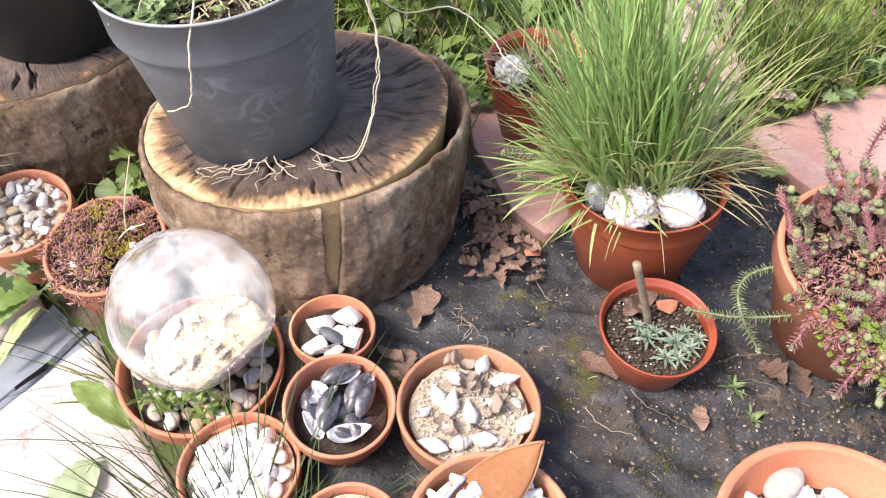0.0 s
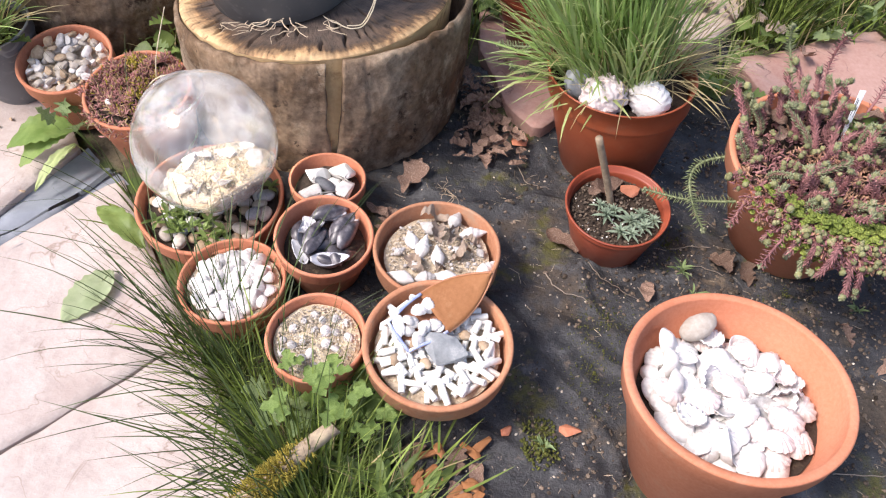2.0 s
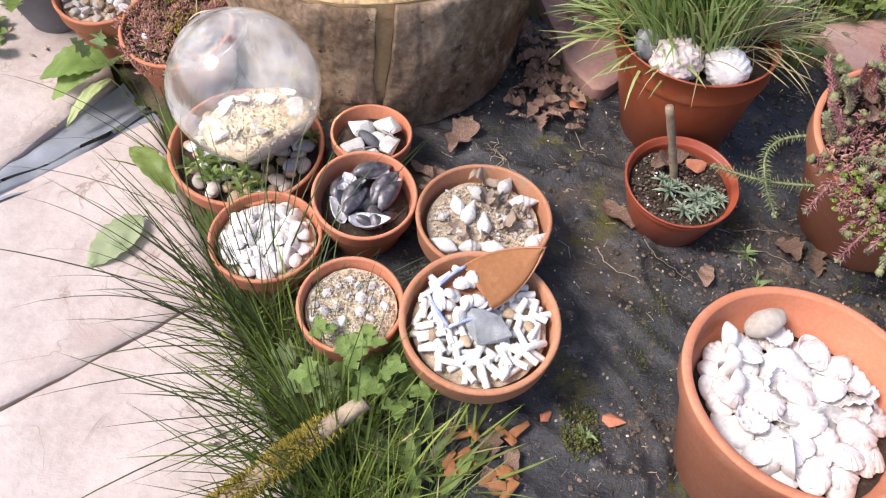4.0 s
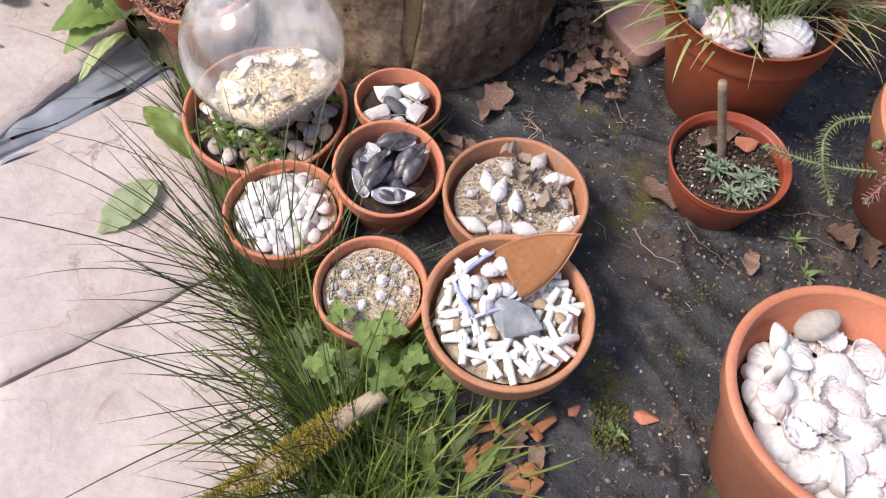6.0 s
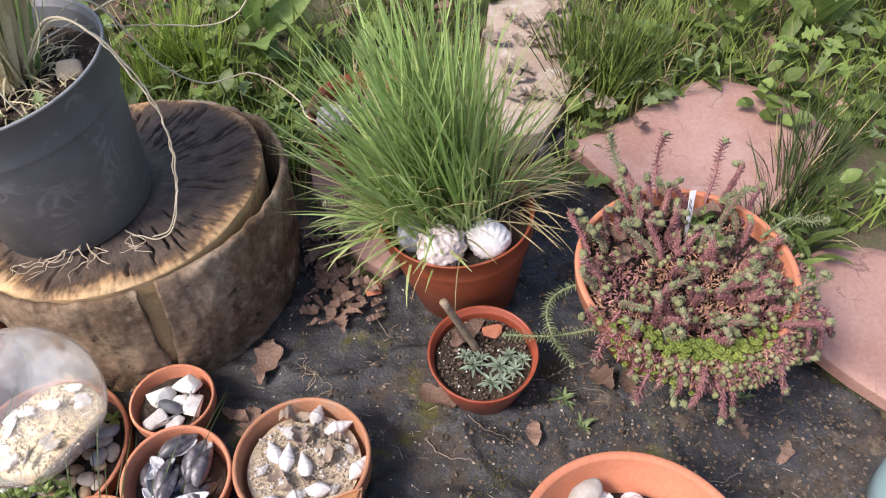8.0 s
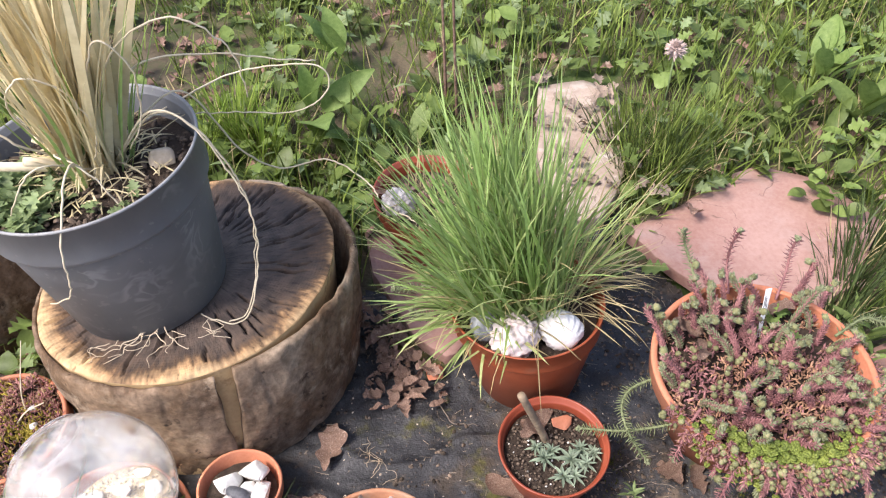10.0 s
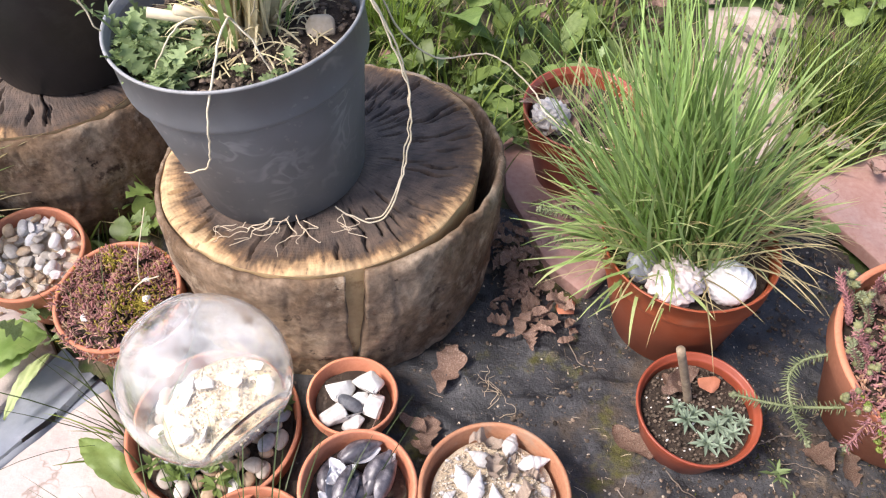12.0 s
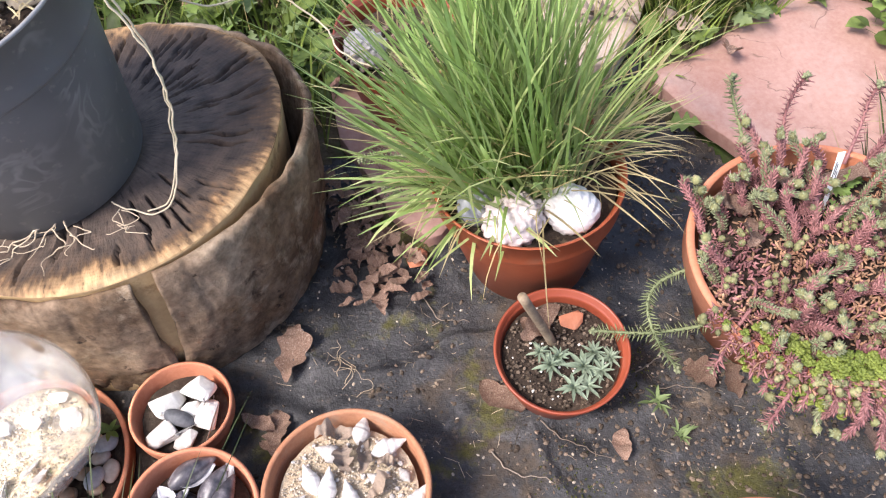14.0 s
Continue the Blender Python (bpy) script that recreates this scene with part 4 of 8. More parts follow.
profile = prof_out + [(lip[0] + 0.0015, lip[1] + 0.003), (lip[0] - 0.001, lip[1] + 0.005), (lip[0] - 0.003, lip[1] + 0.002)] + prof_in + [(0.0, BASE + 0.006)]
glass_ob = part("bowl", revolve(profile, 96), "glass", bowl)
glass_ob.visible_shadow = False


# ---------- shapes of small things ----------
def shell_mesh(name, mats, outer, inner, nu, nv, closed_u):
    """A thin shell from two grids of points, the outer one in the first material and the inner one in the second."""
    bm = bmesh.new()
    o = [[bm.verts.new(outer(i, j)) for j in range(nv + 1)] for i in range(nu + (0 if closed_u else 1))]
    n = [[bm.verts.new(inner(i, j)) for j in range(nv + 1)] for i in range(nu + (0 if closed_u else 1))]
    m = len(o)
    for i in range(nu):
        k = (i + 1) % m
        for j in range(nv):
            bm.faces.new((o[i][j], o[k][j], o[k][j + 1], o[i][j + 1]))
            f = bm.faces.new((n[i][j], n[i][j + 1], n[k][j + 1], n[k][j]))
            f.material_index = len(mats) - 1
        bm.faces.new((o[i][nv], o[k][nv], n[k][nv], n[i][nv]))
    bmesh.ops.remove_doubles(bm, verts=bm.verts, dist=1e-6)
    bmesh.ops.recalc_face_normals(bm, faces=bm.faces)
    me = bpy.data.meshes.new(name)
    bm.to_mesh(me)
    bm.free()
    for p in me.polygons:
        p.use_smooth = True
    for k in mats:
        me.materials.append(M[k])
    return me


def clam_mesh(name, mats, length=0.04, width=0.045, dome=0.014, ribs=0, seed=0):
    """One valve: a fan of growth from the beak, domed, thin at the lip."""
    nu, nv = 48, 8

    def point(i, j, lift):
        a = 2 * math.pi * i / nu
        p = j / nv
        ex = math.cos(a) * 0.5 * length
        ey = math.sin(a) * 0.5 * width * (1 - 0.22 * math.cos(a))
        rib = 1 + (0.02 * math.cos(a * ribs) * p if ribs else 0.012 * math.sin(p * 40))
        h = dome * (1 - p ** 2.2) + dome * 0.35 * max(0, -math.cos(a)) * p * (1 - p) * 2
        wob = 0.03 * noise.noise((math.cos(a) * 2 + seed, math.sin(a) * 2, p))
        ribz = 0.0017 * math.cos(a * ribs) * p if ribs else 0.0004 * math.sin(p * 26)
        return (ex * p * rib * (1 + wob) - 0.2 * length * (1 - p), ey * p * rib * (1 + wob), h + ribz - lift)

    return shell_mesh(name, mats, lambda i, j: point(i, j, 0), lambda i, j: point(i, j, 0.0012), nu, nv, True)


def mussel_mesh(name, mats, length=0.06, width=0.028, dome=0.010, bend=0.12):
    nu, nv = 18, 8

    def point(i, j, lift):
        u = i / nu
        s = 2 * j / nv - 1
        w = width * 0.5 * math.sin(math.pi * min(0.98, max(0.02, u)) ** 0.75) ** 0.7
        z = dome * math.sin(math.pi * min(0.97, max(0.03, u)) ** 0.8) ** 0.8 * (1 - abs(s) ** 2.2)
        return ((u - 0.5) * length, s * w + bend * width * math.sin(math.pi * u), z - lift)

    bm = bmesh.new()
    o = [[bm.verts.new(point(i, j, 0)) for j in range(nv + 1)] for i in range(nu + 1)]
    n = [[bm.verts.new(point(i, j, 0.0012)) for j in range(nv + 1)] for i in range(nu + 1)]
    for i in range(nu):
        for j in range(nv):
            bm.faces.new((o[i][j], o[i + 1][j], o[i + 1][j + 1], o[i][j + 1]))
            f = bm.faces.new((n[i][j], n[i][j + 1], n[i + 1][j + 1], n[i + 1][j]))
            f.material_index = 1
        for j in (0, nv):
            bm.faces.new((o[i][j], o[i + 1][j], n[i + 1][j], n[i][j]))
    for i in (0, nu):
        for j in range(nv):
            bm.faces.new((o[i][j], o[i][j + 1], n[i][j + 1], n[i][j]))
    bmesh.ops.recalc_face_normals(bm, faces=bm.faces)
    me = bpy.data.meshes.new(name)
    bm.to_mesh(me)
    bm.free()
    for p in me.polygons:
        p.use_smooth = True
    for k in mats:
        me.materials.append(M[k])
    return me


def spindle_mesh(name, mat, length=0.038, radius=0.0085):
    """A whelk-like spindle: whorls stepping up to a pointed spire, with a canal at the other end."""
    prof = []
    n = 30
    for k in range(n + 1):
        u = k / n
        r = radius * (math.sin(math.pi * min(1, u * 1.15 + 0.02)) ** 0.9 if u < 0.45 else (1 - (u - 0.45) / 0.55) ** 0.85)
        prof.append((max(0.0008, r), (u - 0.5) * length))
    bm = revolve([(0, prof[0][1])] + prof + [(0, prof[-1][1] + 0.0005)], 18)
    for v in bm.verts:
        a = math.atan2(v.co.y, v.co.x)
        u = v.co.z / length + 0.5
        w = 1 + (0.13 * abs(math.sin(u * 15 + a * 0.5)) - 0.06 if u > 0.4 else 0) + 0.05 * math.cos(a * 7)
        v.co.x *= w
        v.co.y *= w
    bmesh.ops.rotate(bm, verts=bm.verts, cent=(0, 0, 0), matrix=Matrix.Rotation(radians(90), 3, "Y"))
    me = bpy.data.meshes.new(name)
    bm.to_mesh(me)
    bm.free()
    for p in me.polygons:
        p.use_smooth = True
    me.materials.append(M[mat])
    return me


def winkle_mesh(name, mat, size=0.012):
    """A small round snail shell coiled upwards."""
    vs, fs = [], []
    turns, n, seg = 2.6, 44, 10
    for i in range(n + 1):
        u = i / n
        a = u * turns * 2 * math.pi
        g = (1 - u) ** 1.15
        r = size * 0.62 * g
        tr = size * (0.52 * g + 0.03)
        c = Vector((r * math.cos(a), r * math.sin(a), size * (0.35 + 0.95 * u)))
        out = Vector((math.cos(a), math.sin(a), 0))
        for k in range(seg):
            b = 2 * math.pi * k / seg
            vs.append(tuple(c + out * (tr * math.cos(b)) + Vector((0, 0, tr * math.sin(b)))))
    for i in range(n):
        for k in range(seg):
            j = (k + 1) % seg
            fs.append((i * seg + k, i * seg + j, (i + 1) * seg + j, (i + 1) * seg + k))
    fs.append(tuple(range(seg)))
    fs.append(tuple(n * seg + k for k in range(seg))[::-1])
    me = bpy.data.meshes.new(name)
    me.from_pydata(vs, [], fs)
    me.polygons.foreach_set("use_smooth", [True] * len(me.polygons))
    me.materials.append(M[mat])
    return me


def pebble_mesh(name, mat, sx, sy, sz, seed, lump=0.16):
    bm = bmesh.new()
    bmesh.ops.create_icosphere(bm, subdivisions=3, radius=1)
    for v in bm.verts:
        k = 1 + lump * noise.noise(v.co * 0.9 + Vector((seed, 0, 0))) + 0.03 * noise.noise(v.co * 4 + Vector((seed, 0, 0)))
        v.co = Vector((v.co.x * sx * k, v.co.y * sy * k, v.co.z * sz * k))
    me = bpy.data.meshes.new(name)
    bm.to_mesh(me)
    bm.free()
    for p in me.polygons:
        p.use_smooth = True
    me.materials.append(M[mat])
    return me


def chunk_mesh(name, mat, sx, sy, sz, seed):
    """An angular broken stone: the hull of a few points, edges knocked off and roughened."""
    r = random.Random(seed)
    bm = bmesh.new()
    for _ in range(13):
        v = Vector((r.uniform(-1, 1), r.uniform(-1, 1), r.uniform(-1, 1)))
        v = v / max(0.6, v.length)
        bm.verts.new((v.x * sx, v.y * sy, v.z * sz))
    out = bmesh.ops.convex_hull(bm, input=bm.verts)
    bmesh.ops.delete(bm, geom=[g for g in out["geom_interior"] if isinstance(g, bmesh.types.BMVert)], context="VERTS")
    bmesh.ops.bevel(bm, geom=list(bm.edges), offset=min(sx, sy, sz) * 0.12, segments=2, affect="EDGES", profile=0.6)
    bmesh.ops.triangulate(bm, faces=bm.faces)
    for v in bm.verts:
        v.co += v.co.normalized() * (0.06 * min(sx, sy, sz) * noise.noise(v.co * 120 + Vector((seed, 0, 0))))
    bmesh.ops.recalc_face_normals(bm, faces=bm.faces)
    me = bpy.data.meshes.new(name)
    bm.to_mesh(me)
    bm.free()
    for p in me.polygons:
        p.use_smooth = True
    me.materials.append(M[mat])
    return me


def place(name, me, m, label, category, group=""):
    ob = new(name, me)
    ob.matrix_world = m
    return tagged(ob, label, category, group)


def spread(count, radius, gap, r, tries=60):
    """Places in a disc, as far apart as the gap allows."""
    out = []
    for _ in range(count * tries):
        a, d = r.uniform(0, 2 * math.pi), radius * math.sqrt(r.random())
        p = (d * math.cos(a), d * math.sin(a))
        if all((p[0] - q[0]) ** 2 + (p[1] - q[1]) ** 2 > gap * gap for q in out):
            out.append(p)
            if len(out) == count:
                break
    return out


def on_pot(top, x, y, lift=0.0):
    """The place in a pot over the point x, y of the plan, on its filling."""
    inv = top.matrix_world.inverted()
    q = inv @ Vector((x, y, top.matrix_world.translation.z + top["level"]))
    return Vector((q.x, q.y, top["level"] + lift))


def settle(top, x, y, z, rx=0, ry=0, rz=0):
    return top.matrix_world @ pose(x, y, z, rx, ry, rz)


# ---------- big pot: scallops, clams and one grey pebble ----------
clams = [clam_mesh("shell", ["shell_white"], 0.034, 0.040, 0.012, 0, 1), clam_mesh("shell", ["shell_white", "shell_pink"], 0.044, 0.052, 0.012, 13, 2),
         clam_mesh("shell", ["shell_white"], 0.038, 0.044, 0.011, 16, 3), clam_mesh("shell", ["shell_pink"], 0.040, 0.046, 0.012, 14, 4),
         clam_mesh("shell", ["shell_white", "shell_pink"], 0.056, 0.040, 0.013, 0, 5), clam_mesh("shell", ["shell_white", "shell_grey"], 0.052, 0.047, 0.012, 0, 6)]
r = random.Random(21)
lev, rin = big_pot["level"], big_pot["inner"]
for layer, (cnt, gap) in enumerate(((48, 0.023), (42, 0.026), (26, 0.033))):
    for x, y in spread(cnt, rin - 0.016 - 0.010 * layer, gap, r):
        k = r.random()
        me = clams[3] if k < 0.2 else clams[4] if k < 0.3 else clams[5] if k < 0.45 else clams[r.randrange(3)]
        flip = 180 if r.random() < 0.3 else 0
        tilt = r.gauss(0, 13)
        if r.random() < 0.1:
            tilt = r.choice((-1, 1)) * r.uniform(50, 80)
        lab = "pinkish ribbed clam shell among white shells in the pot" if me in (clams[3],) else "bleached white clam shell lying in the big pot"
        place("shell", me, settle(big_pot, x, y, lev + 0.006 + 0.008 * layer + (0.012 if flip else 0), flip + tilt, r.gauss(0, 15), r.uniform(0, 360)) @ Matrix.Diagonal((*(r.uniform(0.78, 1.0),) * 3, 1)), lab, "seashell", "shells in the big pot")
p = on_pot(big_pot, 0.440, 0.415)
place("pebble", pebble_mesh("pebble", "pebble_buff", 0.027, 0.017, 0.015, 4.0), settle(big_pot, p.x * 0.9, p.y * 0.9, lev + 0.035, 12, -20, 25), "smooth grey-beige pebble on the shells", "pebble")
p = on_pot(big_pot, 0.375, 0.335)
for k in range(3):
    place("shell", clams[4], settle(big_pot, p.x + 0.03, p.y - 0.025 + 0.034 * k, lev + 0.02, 25, 70 - 10 * k, 8 * k), "long bleached shell standing against the pot wall", "seashell", "shells in the big pot")

# ---------- weathered pan: clay pipe stems, boat dish, flat stone ----------
stem_meshes = []
for ln, rd in ((0.025, 0.0046), (0.031, 0.0044), (0.037, 0.0048), (0.019, 0.005)):
    bm = revolve([(0.0012, -ln / 2 + 0.003), (0.0012, -ln / 2), (rd * 0.9, -ln / 2), (rd, -ln / 2 + 0.0008), (rd * 0.96, 0), (rd * 0.94, ln / 2 - 0.0008), (rd * 0.84, ln / 2), (0.0012, ln / 2), (0.0012, ln / 2 - 0.003)], 14)
    bmesh.ops.rotate(bm, verts=bm.verts, cent=(0, 0, 0), matrix=Matrix.Rotation(radians(90), 3, "Y"))
    me = bpy.data.meshes.new("pipe_stem")
    bm.to_mesh(me)
    bm.free()
    for q in me.polygons:
        q.use_smooth = True
    me.materials.append(M["pipe_clay"])
    stem_meshes.append(me)
lev, rin = boat_pot["level"], boat_pot["inner"]
stone_at = on_pot(boat_pot, 0.114, 0.352)
stern_at, tip_at = on_pot(boat_pot, 0.044, 0.357), on_pot(boat_pot, 0.163, 0.465)
r = random.Random(33)
for layer, (cnt, gap) in enumerate(((84, 0.0135), (72, 0.0145))):
    for x, y in spread(cnt, rin - 0.010, gap, r):
        near_stone = (x - stone_at.x) ** 2 + (y - stone_at.y) ** 2 < 0.032 ** 2
        if layer and near_stone:
            continue
        place("pipe_stem", stem_meshes[r.randrange(4)], settle(boat_pot, x, y, lev + 0.004 + 0.0075 * layer, r.gauss(0, 8), r.gauss(0, 12), r.uniform(0, 360)), "short broken white clay pipe stem", "clay pipe", "clay pipe stems")
tan = [pebble_mesh("pebble", "pebble_tan", 0.009, 0.007, 0.006, 9.0 + k) for k in range(3)]
for k, (x, y) in enumerate(spread(7, rin - 0.02, 0.03, r)):
    place("pebble", tan[k % 3], settle(boat_pot, x, y, lev + 0.012, 0, 0, r.uniform(0, 360)), "small tan pebble among the pipe stems", "pebble")
place("flat_stone", chunk_mesh("flat_stone", "slate", 0.040, 0.033, 0.010, 12), settle(boat_pot, stone_at.x, stone_at.y, lev + 0.023, 4, -3, 20), "flat grey slate pebble lying on the pipe stems", "stone")


def boat_dish(m):
    """A small boat-shaped earthenware dish: decked over from the middle to the pointed bow, open and blue-glazed at the stern."""
    top = holder("boat_dish", m, "small earthenware boat dish, orange deck and blue glazed stern", "dish")
    ln, wd, hh = 0.158, 0.064, 0.012

    def half(u):
        return wd * 0.5 * (1 - max(0, (u - 0.42) / 0.58) ** 2.1) * (0.78 + 0.22 * smooth_step(0, 0.3, u))

    bm = bmesh.new()
    n, k = 30, 10
    o = [[bm.verts.new(((i / n) * ln, half(i / n) * math.sin((j / k - 0.5) * math.pi), hh * (1 - math.cos((j / k - 0.5) * math.pi) ** 0.7) + 0.010 * (i / n) ** 3)) for j in range(k + 1)] for i in range(n + 1)]
    for i in range(n):
        for j in range(k):
            bm.faces.new((o[i][j], o[i + 1][j], o[i + 1][j + 1], o[i][j + 1]))
    bm.faces.new(o[0][::-1])
    bmesh.ops.remove_doubles(bm, verts=bm.verts, dist=1e-5)
    bmesh.ops.solidify(bm, geom=bm.faces[:], thickness=0.003)
    bmesh.ops.recalc_face_normals(bm, faces=bm.faces)
    hull = part("hull", bm, "terracotta_old", top, "brown earthenware hull")
    for side in (-1, 1):
        rail = [(u * ln, side * half(u), hh + 0.010 * u ** 3 + 0.002) for u in np.linspace(0.0, 0.38, 9)]
        data_part("rim", *tube(rail, 0.0024, 8, 1.0), "blue_glaze", hull, "blue and white glazed rim")
    data_part("stern_rim", *tube([(0, y, hh + 0.002) for y in np.linspace(-half(0), half(0), 7)], 0.0024, 8, 1.0), "blue_glaze", hull, "blue and white glazed rim")
    bm = bmesh.new()
    n, k = 26, 10
    rows = []
    for i in range(n + 1):
        u = 0.37 + 0.63 * i / n
        rows.append([bm.verts.new((u * ln, half(u) * 1.04 * (2 * j / k - 1), hh + 0.010 * u ** 3 + 0.004 * (1 - (2 * j / k - 1) ** 2)
                                   - 0.0025 * smooth_step(0.9, 1.0, 1 - abs(math.hypot((u - 0.62) / 0.18, (2 * j / k - 1) / 0.55) - 1)))) for j in range(k + 1)])
    for i in range(n):
        for j in range(k):
            bm.faces.new((rows[i][j], rows[i + 1][j], rows[i + 1][j + 1], rows[i][j + 1]))
    bmesh.ops.remove_doubles(bm, verts=bm.verts, dist=1e-5)
    bmesh.ops.solidify(bm, geom=bm.faces[:], thickness=0.004)
    bmesh.ops.recalc_face_normals(bm, faces=bm.faces)
    part("deck", bm, "deck_brown", top, "unglazed brown earthenware deck with an oval ring")
    return top


d = tip_at - stern_at
boat_m = settle(boat_pot, stern_at.x, stern_at.y, lev + 0.014, 15, -8, math.degrees(math.atan2(d.y, d.x)))
boat_dish(boat_m)
r = random.Random(5)
for k in range(14):
    place("shell", clams[k % 3], boat_m @ pose(0.004 + 0.0042 * k, r.uniform(-0.02, 0.02), 0.010 + 0.002 * (k % 3), r.gauss(0, 25), r.gauss(0, 20), r.uniform(0, 360)) @ Matrix.Diagonal((0.45, 0.45, 0.6, 1)), "small white shell lying in the boat dish", "seashell", "shells in the boat dish")

# ---------- sand pan with spindle shells and dead leaves ----------
spindles = [spindle_mesh("spindle_shell", "shell_white", 0.044, 0.0105), spindle_mesh("spindle_shell", "shell_white", 0.047, 0.0112), spindle_mesh("spindle_shell", "shell_grey", 0.038, 0.011)]
SPINDLES = ((0.035, 0.569, 110), (0.055, 0.557, 80), (0.08, 0.541, 100), (0.131, 0.595, 15), (0.157, 0.527, 50), (0.029, 0.492, 160), (0.059, 0.598, 150), (0.1, 0.621, 70),
            (0.069, 0.496, 20), (0.095, 0.501, 170), (0.12, 0.50, 30), (0.05, 0.52, 60), (0.145, 0.56, 120), (0.11, 0.56, 140), (0.02, 0.545, 40))
lev = snail_pot["level"]
for k, (x, y, az) in enumerate(SPINDLES):
    p = on_pot(snail_pot, x, y)
    small = k > 9
    m = settle(snail_pot, p.x, p.y, lev + (0.004 if small else 0.007), 0, rnd.gauss(0, 8), az)
    if small:
        m = m @ Matrix.Diagonal((0.6, 0.6, 0.6, 1))
    place("spindle_shell", spindles[2 if k in (6, 7, 8) or small else k % 2], m, "white spindle-shaped sea snail shell on sand", "seashell", "spindle shells")


def dead_leaf_mesh(seed, lobes=4, width=0.62, curl=0.5):
    v, f = leaf_shape(width, lobes, curl, 0.25, 30, 0.04)
    v = [(x, y + 0.06 * math.sin(x * 5 + seed) + 0.05 * noise.noise((x * 7, y * 3, seed + 5)), z + 0.12 * noise.noise((x * 2.4 + seed, y * 4, seed)) + 0.06 * noise.noise((x * 8, y * 8, seed))) for x, y, z in v]
    me = bpy.data.meshes.new("dead_leaf")
    me.from_pydata([(x - 0.5, y, z) for x, y, z in v], [], f)
    me.polygons.foreach_set("use_smooth", [True] * len(me.polygons))
    me.materials.append(M["dead_leaf"])
    return me


dead = [dead_leaf_mesh(k * 3.7, (3, 0, 4, 0, 3.5, 2.5, 0, 5)[k], (0.6, 0.42, 0.7, 0.55, 0.8, 0.5, 0.36, 0.75)[k], 0.15 + 0.09 * k) for k in range(8)]


def dead_leaf(x, y, z, az, size, k=0, pitch=0.0, roll=0.0, label="brown curled oak leaf lying on the ground"):
    return place("dead_leaf", dead[k % 8], pose(x, y, z, roll, pitch, az) @ Matrix.Diagonal((size, size, size, 1)), label, "dead leaf", "dead leaves")


for k, (x, y) in enumerate(((0.068, 0.619), (0.10, 0.59), (0.046, 0.523), (0.115, 0.545), (0.075, 0.585), (0.13, 0.575), (0.09, 0.515))):
    p = snail_pot.matrix_world @ Vector((*on_pot(snail_pot, x, y)[:2], lev + 0.008))
    scrap = dead[k % 8].copy()
    scrap.materials[0] = M["leaf_dry"]
    place("dead_leaf", scrap, pose(p.x, p.y, p.z, (-10, 12, -22, 18)[k % 4], 6, 70 * k) @ Matrix.Diagonal((0.05 - 0.004 * k, 0.046 - 0.003 * k, 0.085, 1)), "crumpled beige dead leaf on the sand of a shell pan", "dead leaf", "dead leaves")

# ---------- mussel pot ----------
mus = [mussel_mesh("mussel_shell", ["mussel", "nacre"], 0.060, 0.026, 0.011), mussel_mesh("mussel_shell", ["mussel", "nacre"], 0.046, 0.022, 0.009), mussel_mesh("mussel_shell", ["mussel", "nacre"], 0.06, 0.029, 0.011)]
lev = mussel_pot["level"]
for k, (x, y, az, rx, ry, w) in enumerate(((-0.069, 0.575, 62, 25, -14, 2), (-0.069, 0.568, 60, -35, -12, 0), (-0.111, 0.535, 70, -20, 10, 0), (-0.118, 0.545, 80, 40, -8, 0), (-0.125, 0.566, 40, 160, 10, 1),
                                           (-0.099, 0.603, 30, 10, 5, 0), (-0.094, 0.600, 25, 175, 10, 1), (-0.08, 0.506, 15, 170, 0, 2), (-0.138, 0.549, 100, 200, 0, 1), (-0.134, 0.57, 120, 165, 20, 1), (-0.056, 0.56, 70, 50, 0, 2),
                                           (-0.09, 0.54, 20, 0, 0, 0), (-0.075, 0.53, 110, 10, 10, 0), (-0.105, 0.57, 140, 15, 0, 1), (-0.1, 0.515, 160, 0, 0, 0), (-0.055, 0.525, 40, 10, 20, 1), (-0.14, 0.52, 130, 170, -10, 1), (-0.11, 0.60, 10, 30, 0, 1), (-0.06, 0.595, 75, 160, 10, 1), (-0.148, 0.565, 90, 20, 0, 1))):
    p = on_pot(mussel_pot, x, y)
    up = 0.02 if k < 11 else 0.006
    place("mussel_shell", mus[w], settle(mussel_pot, p.x * 0.86, p.y * 0.86, lev + up, rx, ry, az) @ Matrix.Diagonal((1.0, 1.0, 1.05, 1)), "glossy blue-black mussel shell in a pot" if w != 2 else "greyish worn mussel shell in a pot", "mussel shell", "mussel shells")

# ---------- white stones pot ----------
lev = stone_pot["level"]
for k, (x, y, sx, sy, sz, mt, az) in enumerate(((-0.145, 0.698, 0.021, 0.017, 0.014, "pebble_white", 40), (-0.102, 0.709, 0.022, 0.018, 0.016, "pebble_white", -30), (-0.112, 0.683, 0.015, 0.011, 0.010, "pebble_white", 10),
                                                (-0.146, 0.655, 0.020, 0.015, 0.012, "shell_grey", 20), (-0.09, 0.672, 0.013, 0.024, 0.012, "shell_white", -15), (-0.118, 0.645, 0.015, 0.012, 0.008, "shell_grey", 0))):
    p = on_pot(stone_pot, x, y)
    place("stone", chunk_mesh("stone", mt, sx * 1.3, sy * 1.3, sz * 1.25, 50 + k), settle(stone_pot, p.x * 0.92, p.y * 0.92, lev + sz * 0.75, rnd.gauss(0, 10), rnd.gauss(0, 10), az), "angular white stone in a small pot", "stone", "white stones")
p = on_pot(stone_pot, -0.124, 0.672)
